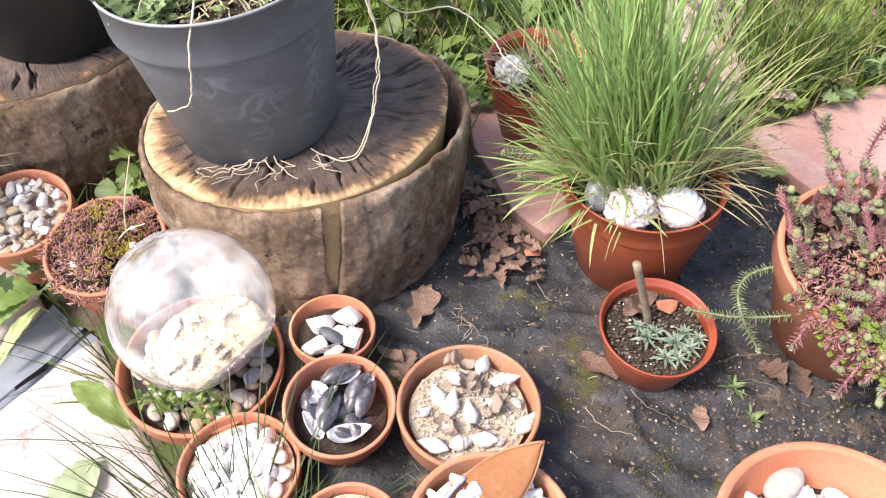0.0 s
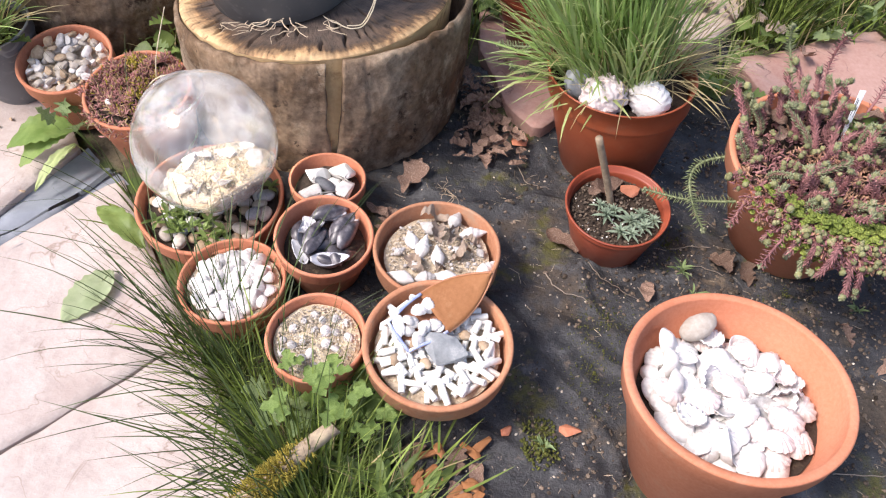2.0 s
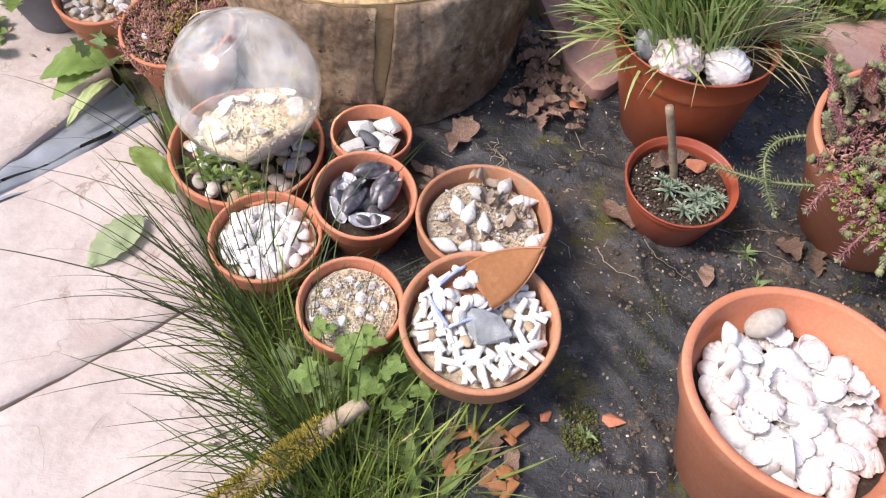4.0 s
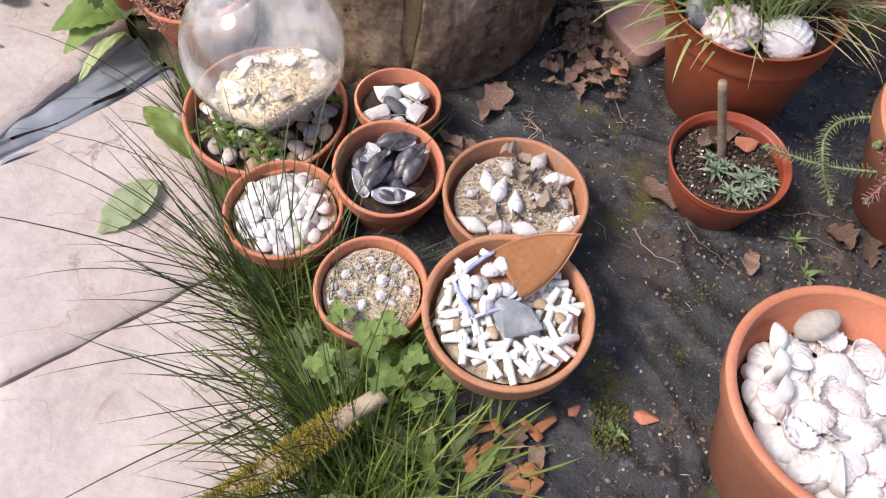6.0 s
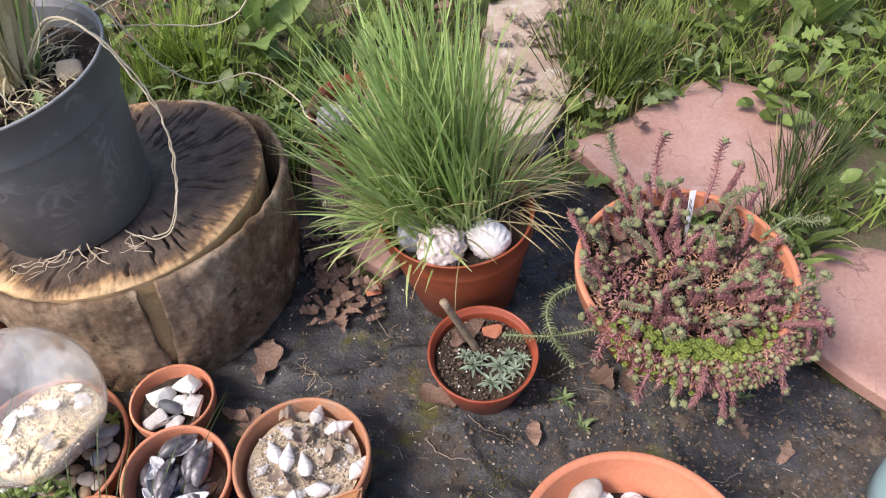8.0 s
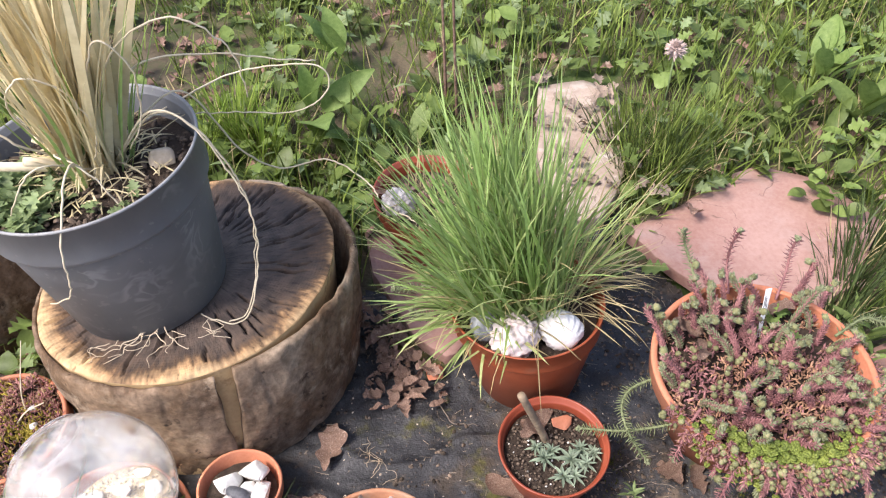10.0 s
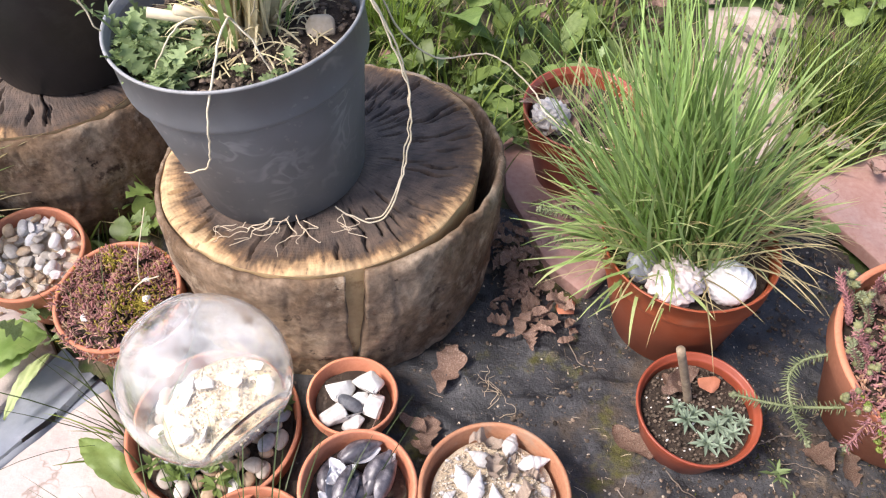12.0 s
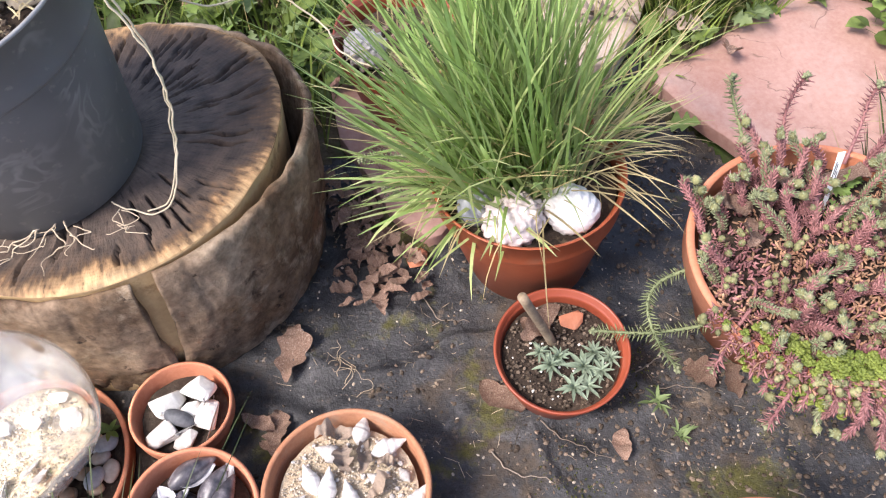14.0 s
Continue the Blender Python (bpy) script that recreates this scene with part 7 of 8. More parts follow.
# ---------- dead leaves, litter and roots ----------
r = random.Random(75)
LITTER = [(0.144, 0.972), (0.112, 0.913), (0.087, 0.858), (0.157, 0.951), (0.125, 0.994), (0.13, 0.93), (0.10, 0.885), (0.15, 1.0), (0.165, 0.93), (0.09, 0.84), (0.12, 0.95), (0.175, 0.985), (0.14, 0.90)]
LITTER += [(r.uniform(0.08, 0.21), r.uniform(0.83, 1.06)) for _ in range(60)] + [(r.uniform(0.36, 0.5), r.uniform(0.98, 1.1)) for _ in range(8)]
for k, (x, y) in enumerate(LITTER):
    if x < 0.3 and (x - 0.17) * 0.93 + (y - 0.985) * 0.37 > -0.012 and (x - 0.221) * -0.5 + (y - 0.926) * 0.87 > 0:
        x -= 0.075
    dead_leaf(x, y, 0.024 + 0.006 * (k % 3), r.uniform(0, 360), r.uniform(0.018, 0.042), k, r.gauss(0, 16), r.gauss(0, 16), "brown curled oak leaf heaped beside the stump")
for k, (x, y, s) in enumerate(((0.009, 0.772, 0.085), (-0.037, 0.675, 0.05), (-0.012, 0.665, 0.055), (0.283, 0.672, 0.075), (0.555, 0.668, 0.06), (0.0, 0.62, 0.05), (-0.02, 0.64, 0.05), (0.145, 0.242, 0.045), (0.15, 0.20, 0.04), (0.175, 0.225, 0.05),
                               (0.60, 0.65, 0.05), (0.43, 0.585, 0.045), (0.75, 0.55, 0.04), (0.80, 0.50, 0.045), (0.02, 0.46, 0.05), (0.0, 0.44, 0.045), (-0.02, 0.42, 0.05), (0.08, 0.25, 0.05))):
    dead_leaf(x, y, max(ground_z(x, y), membrane_z(x, y)) + 0.008, r.uniform(0, 360), s, k, r.gauss(0, 8), r.gauss(0, 8), "brown lobed oak leaf lying on the weed membrane")
pale_dead = []
for me in dead:
    pale = me.copy()
    pale.materials[0] = M["leaf_dry"]
    pale_dead.append(pale)
for k in range(46):
    x, y = r.uniform(0.5, 0.72), 1.24 + 0.48 * r.random() ** 0.7
    place("dead_leaf", pale_dead[k % 8], pose(x, y, 0.094 + 0.008 * r.random(), r.gauss(0, 15), r.gauss(0, 15), r.uniform(0, 360)) @ Matrix.Diagonal((*(r.uniform(0.03, 0.06),) * 3, 1)), "pale brown dead leaf on a flagstone in the grass", "dead leaf", "dead leaves")
for k in range(70):
    a, d = r.uniform(0, 6.28), 0.28 * math.sqrt(r.random())
    x, y = -0.42 + d * math.cos(a), 1.92 + d * math.sin(a)
    dead_leaf(x, y, ground_z(x, y) + 0.012, r.uniform(0, 360), r.uniform(0.03, 0.06), k, r.gauss(0, 15), r.gauss(0, 15), "grey-brown dead leaf on bare earth in the lawn")
for k in range(7):
    x, y = r.uniform(0.13, 0.27), r.uniform(1.05, 1.2)
    dead_leaf(x, y, 0.046 + 0.006 * r.random(), r.uniform(0, 360), r.uniform(0.025, 0.055), k, r.gauss(0, 14), r.gauss(0, 14), "dry brown leaf on the flagstone behind the grass pot")
dead_leaf(0.77, 1.21, 0.085, 70, 0.06, 2, 25, 10, "brown dead leaf standing on the red flagstone")

flakes = [chunk_mesh("bark_chip", "deck_brown", 0.016, 0.009, 0.0035, 130 + k) for k in range(3)]
for k, (x, y, n) in enumerate(((0.12, 0.185, 16),)):
    for j in range(n):
        place("bark_chip", flakes[j % 3], pose(x + r.uniform(-0.03, 0.06), y + r.uniform(0, 0.09), 0.016 + 0.004 * (j % 3), r.uniform(0, 25), r.uniform(-15, 15), r.uniform(0, 360)) @ Matrix.Diagonal((r.uniform(0.8, 1.6), 1, 1, 1)), "orange-brown flake of bark or terracotta on the ground", "bark chip", "bark chips")

# fine litter: straw bits, twigs and crumbs on the membrane
sets, crumbs = [], []
for k in range(1100):
    x, y = r.uniform(-0.02, 1.0), r.uniform(0.15, 1.08)
    if not on_membrane(x, y):
        continue
    s = 0.004 + 0.02 * r.random() ** 2
    sets.append(scaled(x, y, membrane_z(x, y) + 0.001, r.uniform(0, 360), s, 0.0007, 0.0006, roll=r.uniform(0, 360)))
bit = ([(0, -0.5, 0), (0, 0.5, 0), (0.5, -0.5, 1.2), (0.5, 0.5, 1.2), (1, -0.4, 0.2), (1, 0.4, 0.2), (0, 0, 0.9), (0.5, 0, 2.1), (1, 0, 1.0)], [(0, 2, 3, 1), (2, 4, 5, 3), (0, 6, 7, 2), (6, 1, 3, 7), (2, 7, 8, 4), (7, 3, 5, 8)])
tagged(data_part("straw_litter", *compose(bit, sets), "litter_straw", smooth=False), "short bits of straw and twig on the weed membrane", "litter", kind="stuff")
for k in range(24000):
    x, y = r.uniform(-0.05, 1.1), r.uniform(0.0, 1.1)
    d = 0.8 * noise.noise((x * 6, y * 6, 2.2)) + 0.3 * noise.noise((x * 17, y * 17, 2.2)) - 0.1 + 0.5 * smooth_step(0.2, 0.7, x)
    if on_membrane(x, y) and d > r.uniform(-0.2, 0.6):
        s = 0.0009 + 0.0042 * r.random() ** 3
        crumbs.append(scaled(x, y, membrane_z(x, y) + s * 0.3, r.uniform(0, 360), s, s * 0.8, s * 0.6, roll=r.uniform(0, 90)))
tagged(data_part("soil_crumbs", *compose(ICO, crumbs), "crumb", smooth=False), "crumbs of soil and grit scattered on the weed membrane", "soil", kind="stuff")
specks = []
for k in range(900):
    x, y = r.uniform(0.0, 1.0), r.uniform(0.05, 1.08)
    if on_membrane(x, y):
        s = 0.0007 + 0.0016 * r.random() ** 2
        specks.append(scaled(x, y, membrane_z(x, y) + s * 0.3, r.uniform(0, 360), s * 1.3, s, s * 0.7, roll=r.uniform(0, 90)))
tagged(data_part("pale_grit", *compose(ICO, specks), "grit", smooth=False), "pale grains of sand and grit on the weed membrane", "grit", kind="stuff")


def strand(name, ctrl, radius, mat, label, category="root", taper=0.6, group="", wave=0.0):
    pts = curve_points(ctrl, 10)
    if wave:
        pts = [p + Vector((noise.noise(p * 70), noise.noise(p * 70 + Vector((9, 0, 0))), abs(noise.noise(p * 60)) * 0.5)) * (wave * min(1.0, 0.3 + i / len(pts))) for i, p in enumerate(pts)]
    v, f = tube(pts, radius, 6, taper)
    return tagged(data_part(name, v, f, mat), label, category, group)


# thin twigs lying on the membrane
for k, way in enumerate((((0.33, 0.63), (0.36, 0.60), (0.413, 0.565)), ((0.555, 0.249), (0.66, 0.30), (0.785, 0.319), (0.83, 0.35)), ((0.471, 0.678), (0.52, 0.70), (0.585, 0.705)), ((0.75, 0.41), (0.77, 0.36), (0.80, 0.31)), ((0.47, 0.65), (0.53, 0.655), (0.56, 0.64)),
                         ((0.79, 0.44), (0.82, 0.40), (0.80, 0.36)), ((0.26, 0.60), (0.28, 0.57), (0.33, 0.55)), ((0.20, 0.84), (0.22, 0.80), (0.26, 0.79)), ((0.62, 0.50), (0.68, 0.47), (0.73, 0.48)))):
    strand("twig", [(x, y, membrane_z(x, y) + 0.003) for x, y in way], 0.0011, "twig", "thin grey-brown twig lying on the weed membrane", "twig", 0.5, "twigs", 0.006)

# roots creeping out under the nursery pot
SZ = 0.250
for k, ctrl in enumerate((((-0.235, 0.845), (-0.28, 0.82), (-0.315, 0.806)), ((-0.24, 0.845), (-0.27, 0.81), (-0.29, 0.793)), ((-0.225, 0.84), (-0.205, 0.815), (-0.225, 0.80), (-0.222, 0.774)), ((-0.20, 0.825), (-0.185, 0.812), (-0.169, 0.801)),
                          ((-0.22, 0.85), (-0.24, 0.82), (-0.245, 0.805)), ((-0.235, 0.85), (-0.25, 0.825), (-0.28, 0.83), (-0.30, 0.82)), ((-0.21, 0.85), (-0.198, 0.82), (-0.21, 0.81)))):
    strand("root", [(x, y, SZ + 0.1 * (x + 0.198) - 0.08 * (y - 1.0) + 0.003 + 0.005 * (i == 0)) for i, (x, y) in enumerate(ctrl)], 0.0011, "root", "thin pale root creeping out under the nursery pot", taper=0.35, group="roots", wave=0.010)
for k in range(6):
    x, y = 0.09 + r.uniform(-0.04, 0.05), 0.72 + r.uniform(-0.03, 0.04)
    strand("root", [(x + dx, y + dy, membrane_z(x + dx, y + dy) + 0.002) for dx, dy in ((0, 0), (0.012 * r.gauss(0, 1), 0.018), (0.02 * r.gauss(0, 1), 0.04))], 0.0005, "root", "hair-thin pale root lying on the membrane", group="roots", wave=0.01)

for k in range(8):
    x, y = -0.23 + r.uniform(-0.07, 0.09), 0.845 + r.uniform(-0.012, 0.02)
    ctrl = [(x, y)]
    for j in range(3):
        ctrl.append((ctrl[-1][0] + r.gauss(0, 0.016), ctrl[-1][1] - r.uniform(0.002, 0.016)))
    strand("root", [(px, py, SZ + 0.1 * (px + 0.198) - 0.08 * (py - 1.0) + 0.002 + 0.004 * r.random()) for px, py in ctrl], 0.0007, "root", "hair-thin pale root beside the nursery pot", group="roots", wave=0.012)

# ---------- dry reed and its runners in the nursery pot ----------
reed = holder("dry_reed", pose(-0.275, 0.975, 0.465), "bundle of dry straw-coloured reed stalks in the nursery pot", "reed")
r = random.Random(76)
tuft("stalk_growth", (0, 0, 0), 120, 0.036, (0.2, 0.42), 0.011, (0.0, 0.1), (0.0, 0.28), "straw", 301, reed, jitter=1.4)
tuft("thin_growth", (0, 0, 0), 90, 0.04, (0.18, 0.42), 0.0035, (0.0, 0.2), (0.0, 0.8), "straw", 304, reed, jitter=1.6, seg=9)
tuft("loose_foliage", (0, 0, 0), 90, 0.045, (0.06, 0.13), 0.0036, (0.1, 0.9), (0.8, 3.4), "straw", 302, reed, "loose pale curled dry leaves", seg=12, jitter=1.2)
tuft("green_foliage", (0, 0, 0), 30, 0.05, (0.15, 0.3), 0.006, (0.0, 0.4), (0.1, 0.5), "grass", 303, reed, "a few greenish blades")
stub = []
for k, (az, pit, ln) in enumerate(((200, -20, 0.11), (215, -30, 0.08), (190, -10, 0.06))):
    v, f = tube([(0, 0, 0.015), (0.5 * ln * math.cos(radians(az)), 0.5 * ln * math.sin(radians(az)), 0.03 + 0.01 * k), (ln * math.cos(radians(az)), ln * math.sin(radians(az)), 0.05 + 0.012 * k)], 0.007, 8, 0.9)
    stub.append((v, f))
data_part("cut_stalk", *merge(stub), "straw_pale", reed, "cut pale stalks")
RUNNERS = (
    [(-0.24, 0.97, 0.49), (-0.17, 0.94, 0.585), (-0.118, 0.925, 0.572), (-0.082, 0.92, 0.495), (-0.062, 0.91, 0.425), (-0.066, 0.89, 0.34), (-0.085, 0.862, 0.272), (-0.115, 0.85, 0.262), (-0.162, 0.874, 0.262)],
    [(-0.24, 0.99, 0.50), (-0.15, 1.04, 0.55), (-0.09, 1.07, 0.42), (-0.037, 1.1, 0.353), (0.044, 1.1, 0.363), (0.106, 1.07, 0.33), (0.130, 1.02, 0.325), (0.201, 1.0, 0.292), (0.267, 1.0, 0.287), (0.288, 1.0, 0.318)],
    [(-0.27, 0.95, 0.47), (-0.262, 0.87, 0.56), (-0.276, 0.805, 0.50), (-0.285, 0.798, 0.44), (-0.30, 0.808, 0.39), (-0.335, 0.822, 0.366)],
    [(-0.29, 0.97, 0.49), (-0.321, 0.9, 0.573), (-0.377, 0.9, 0.62), (-0.427, 0.9, 0.621), (-0.445, 0.9, 0.59), (-0.424, 0.9, 0.51)],
    [(-0.25, 1.0, 0.50), (-0.128, 1.15, 0.491), (-0.043, 1.15, 0.514), (0.043, 1.15, 0.509), (0.048, 1.15, 0.46), (-0.004, 1.15, 0.427), (-0.094, 1.12, 0.453), (-0.2, 1.03, 0.52)],
    [(-0.26, 0.96, 0.48), (-0.30, 0.90, 0.54), (-0.33, 0.88, 0.53), (-0.36, 0.87, 0.48)],
    [(-0.24, 0.97, 0.49), (-0.165, 0.945, 0.58), (-0.112, 0.93, 0.56), (-0.078, 0.925, 0.49), (-0.064, 0.915, 0.42), (-0.07, 0.893, 0.335), (-0.088, 0.866, 0.272), (-0.117, 0.853, 0.263)],
    [(-0.25, 0.98, 0.5), (-0.20, 1.02, 0.6), (-0.10, 1.05, 0.6), (-0.02, 1.08, 0.57), (0.04, 1.1, 0.55)],
    [(-0.27, 0.99, 0.5), (-0.33, 1.0, 0.62), (-0.42, 0.98, 0.66), (-0.5, 0.97, 0.62), (-0.52, 0.96, 0.55)],
)
RUNNERS += (
    [(-0.27, 0.96, 0.50), (-0.235, 0.93, 0.62), (-0.20, 0.92, 0.70), (-0.17, 0.925, 0.66), (-0.18, 0.94, 0.58), (-0.21, 0.95, 0.52)],
    [(-0.30, 0.96, 0.50), (-0.33, 0.93, 0.60), (-0.30, 0.91, 0.66), (-0.26, 0.92, 0.64), (-0.24, 0.93, 0.57), (-0.26, 0.93, 0.50)],
    [(-0.26, 0.97, 0.52), (-0.20, 0.96, 0.66), (-0.12, 0.97, 0.70), (-0.06, 0.99, 0.64), (-0.05, 1.0, 0.56)],
    [(-0.28, 0.95, 0.50), (-0.29, 0.91, 0.55), (-0.25, 0.89, 0.53), (-0.22, 0.88, 0.475)],
)
for ctrl in RUNNERS:
    strand("runner", ctrl, 0.0016, "straw_pale", "long pale dry runner arching out of the nursery pot", "runner", 0.6, "dry runners", 0.004)
leafy("bittercress", -0.355, 0.90, 0.468, 150, (0.012, 0.028), LOBED, "leaf_pale", "small green weeds growing in the nursery pot", "weed", 230, 0.05, (-60, 0))
leafy("bittercress", -0.39, 0.94, 0.466, 90, (0.012, 0.026), LOBED, "leaf_pale", "small green weeds growing in the nursery pot", "weed", 231, 0.035, (-70, 0))
leafy("bittercress", -0.22, 0.87, 0.478, 22, (0.010, 0.02), LOBED, "leaf_pale", "few small weeds on the soil of the nursery pot", "weed", 232, 0.04, (-40, 0))
r = random.Random(176)
sets = []
for k in range(620):
    a, d = r.uniform(0, 6.3), 0.145 * math.sqrt(r.random())
    s = 0.002 + 0.008 * r.random() ** 2
    sets.append(np.array(pose(d * math.cos(a), d * math.sin(a), reed_pot["level"] + 0.002 + 0.004 * r.random(), r.uniform(0, 40), r.uniform(-20, 20), r.uniform(0, 360)) @ Matrix.Diagonal((s, s * 0.5, s * 0.35, 1))))
ob = data_part("soil_debris", *compose(ICO, sets), "crumb", smooth=False)
ob.matrix_world = reed_pot.matrix_world
tagged(ob, "crumbs and bits of bark on the soil of the nursery pot", "litter", kind="stuff")
sets = []
for k in range(130):
    a, d = r.uniform(0, 6.3), 0.105 * math.sqrt(r.random())
    ln = r.uniform(0.012, 0.042)
    sets.append(np.array(pose(d * math.cos(a), d * math.sin(a), reed_pot["level"] + 0.004 + 0.006 * r.random(), r.uniform(0, 30), r.uniform(-14, 6), r.uniform(0, 360)) @ Matrix.Diagonal((ln, 0.0022, 0.0014, 1))))
ob = data_part("straw_litter", *compose(bit, sets), "straw", smooth=False)
ob.matrix_world = reed_pot.matrix_world
tagged(ob, "pale broken straw on the soil of the nursery pot", "litter", kind="stuff")
place("stone", chunk_mesh("stone", "pebble_pale", 0.024, 0.018, 0.016, 77), pose(-0.178, 0.965, 0.492, 10, 15, 30), "pale tan stone on the soil of the nursery pot", "stone")
strand("weed_sprig", [(-0.40, 0.93, 0.46), (-0.43, 0.91, 0.53), (-0.47, 0.90, 0.57), (-0.51, 0.89, 0.60)], 0.0016, "leaf_pale", "thin flowering weed stalk leaning out of the pot", "weed")
r = random.Random(77)
for k in range(9):
    u = k / 8
    leafy("weed_pod", -0.42 - 0.09 * u + r.gauss(0, 0.004), 0.92 - 0.03 * u, 0.51 + 0.09 * u, 4, (0.012, 0.022), LANCE, "leaf_pale", "tiny green pods on the weed stalk", "weed", 240 + k, 0.003, (-80, 10), group="weed pods")

strand("withered_runner", [(-0.453, 0.82, 0.11), (-0.445, 0.829, 0.17), (-0.425, 0.86, 0.25)], 0.0011, "straw_pale", "thin pale dry stem standing in the moss pot", "dead plant", 0.7)
strand("withered_runner", [(-0.46, 0.80, 0.125), (-0.445, 0.815, 0.135), (-0.42, 0.825, 0.14)], 0.0013, "straw_pale", "short pale dry stem lying on the red moss", "dead plant", 0.7)
# far nursery pot: dry litter; back pot: dry stems
leafy("withered_plant", -0.69, 1.22, 0.462, 40, (0.04, 0.09), LANCE, "dead_leaf", "brown dry leaves and stems in the far nursery pot", "dead plant", 250, 0.12, (-30, 0))
for k in range(7):
    a = k * 0.9
    strand("withered_runner", [(-0.69 + 0.05 * math.cos(a), 1.22 + 0.05 * math.sin(a), 0.455), (-0.69 + 0.09 * math.cos(a), 1.22 + 0.09 * math.sin(a), 0.51), (-0.69 + 0.15 * math.cos(a), 1.22 + 0.15 * math.sin(a), 0.48 - 0.01 * k)], 0.0022, "straw_pale", "pale dry stem arching out of the far pot", "dead plant", group="dry stems")
top = holder("dry_tuft", pose(0.22, 1.195, 0.172), "dry brown stems in the far plastic pot", "dead plant")
tuft("dry_growth", (0, 0, 0), 60, 0.06, (0.05, 0.15), 0.003, (0.2, 1.1), (0.2, 1.2), "grass_dry", 255, top)
leafy("withered_plant", 0.20, 1.18, 0.176, 18, (0.03, 0.06), LANCE, "dead_leaf", "brown dead leaves in the far plastic pot", "dead plant", 256, 0.05, (-30, 0))

# yellowing grass in the small black pot
top = holder("grass_plant", pose(-0.86, 0.93, 0.075), "loose tuft of yellow-green grass in the small black pot", "grass")
tuft("foliage", (0, 0, 0), 240, 0.06, (0.12, 0.26), 0.0045, (0.05, 0.7), (0.2, 1.0), "grass", 260, top)
tuft("yellow_foliage", (0, 0, 0), 130, 0.06, (0.12, 0.25), 0.004, (0.05, 0.8), (0.1, 0.8), "grass_dry", 261, top, "yellowing blades")
leafy("avens_plant", -0.80, 0.86, 0.085, 14, (0.03, 0.055), LOBED, "leaf", "small lobed leaves at the rim of the black pot", "weed", 262, 0.05, (-60, -10))

# ---------- mossy stick lying in the grass at the paving edge ----------
stick = holder("stick", pose(0, 0, 0), "bent bare stick with shaggy yellow moss, lying in the grass", "stick")
ctrl = [(-0.27, -0.02, 0.012), (-0.17, 0.085, 0.03), (-0.10, 0.155, 0.062), (-0.02, 0.235, 0.095)]
spts = curve_points(ctrl, 14)
v, f = tube(spts, 0.0128, 14, 0.85)
v = np.array([(x + 0.0025 * noise.noise((x * 40, y * 40, z * 40)), y + 0.0025 * noise.noise((x * 40 + 9, y * 40, z * 40)), z + 0.0025 * noise.noise((x * 40, y * 40 + 9, z * 40))) for x, y, z in v])
data_part("wood", v, f, "stick_bark", stick)
r = random.Random(78)
sets = []
for k in range(9500):
    u = min(0.9, max(0.12, r.gauss(0.56, 0.2)))
    p = spts[int(u * (len(spts) - 1))]
    if noise.noise((p.x * 26, p.y * 26, 4.0)) + r.gauss(0, 0.25) < 0.0:
        continue
    d = Vector((1, 1, 0.4)).normalized()
    w = Matrix.Rotation(r.uniform(0, 6.28), 3, d) @ d.orthogonal().normalized()
    if w.z < -0.6 and r.random() < 0.5:
        continue
    s = r.uniform(0.006, 0.014)
    m = Matrix.Translation(p + w * 0.0108) @ (w + Vector((r.gauss(0, 0.5), r.gauss(0, 0.5), r.gauss(0, 0.5)))).normalized().to_track_quat("X", "Z").to_matrix().to_4x4() @ Matrix.Diagonal((s, s * 0.5, s * 0.5, 1))
    sets.append(np.array(m))
data_part("moss", *compose(NEEDLE, sets), "moss_yellow", stick, "shaggy yellow-green moss", smooth=False)

# ---------- liner strip between the paving slabs ----------
def liner_z(x, y):
    return -0.066 + 0.006 * noise.noise((x * 16, y * 16, 5)) + 0.006 * math.sin(patio_side(x, y) * 40)


A, B = Vector((-0.80, 0.42)), Vector((-0.555, 0.765))
vs, fs = [], []
n, k = 60, 12
for i in range(n + 1):
    u = i / n
    c = A.lerp(B, u)
    wd = 0.04 + 0.12 * u
    nrm = Vector((-0.815, 0.58))
    for j in range(k + 1):
        p = c + nrm * (wd * (j / k - 0.5))
        vs.append((p.x, p.y, -0.064 + 0.005 * noise.noise((p.x * 24, p.y * 24, 2)) + 0.007 * math.sin(j / k * 8 + u * 5)))
for i in range(n):
    for j in range(k):
        b = i * (k + 1) + j
        fs.append((b, b + 1, b + k + 2, b + k + 1))
tagged(data_part("pond_liner", vs, fs, "liner"), "strip of shiny grey pond liner between paving slabs", "liner", kind="structure")
bm = bmesh.new()
for u in np.linspace(0, 1, 30):
    p = A.lerp(B, u) + Vector((-0.815, 0.58)) * (-0.004 - 0.012 * u + 0.006 * math.sin(u * 7))
    w = 0.004 + 0.002 * math.sin(u * 9)
    for s in (-w, w):
        bm.verts.new((p.x - 0.815 * s, p.y + 0.58 * s, -0.054 + 0.003 * math.sin(u * 21)))
bm.verts.ensure_lookup_table()
for i in range(29):
    bm.faces.new((bm.verts[2 * i], bm.verts[2 * i + 2], bm.verts[2 * i + 3], bm.verts[2 * i + 1]))
bmesh.ops.solidify(bm, geom=bm.faces[:], thickness=0.006)
tagged(part("liner_edge", bm, "liner"), "rolled grey edge of the pond liner", "liner", kind="structure")

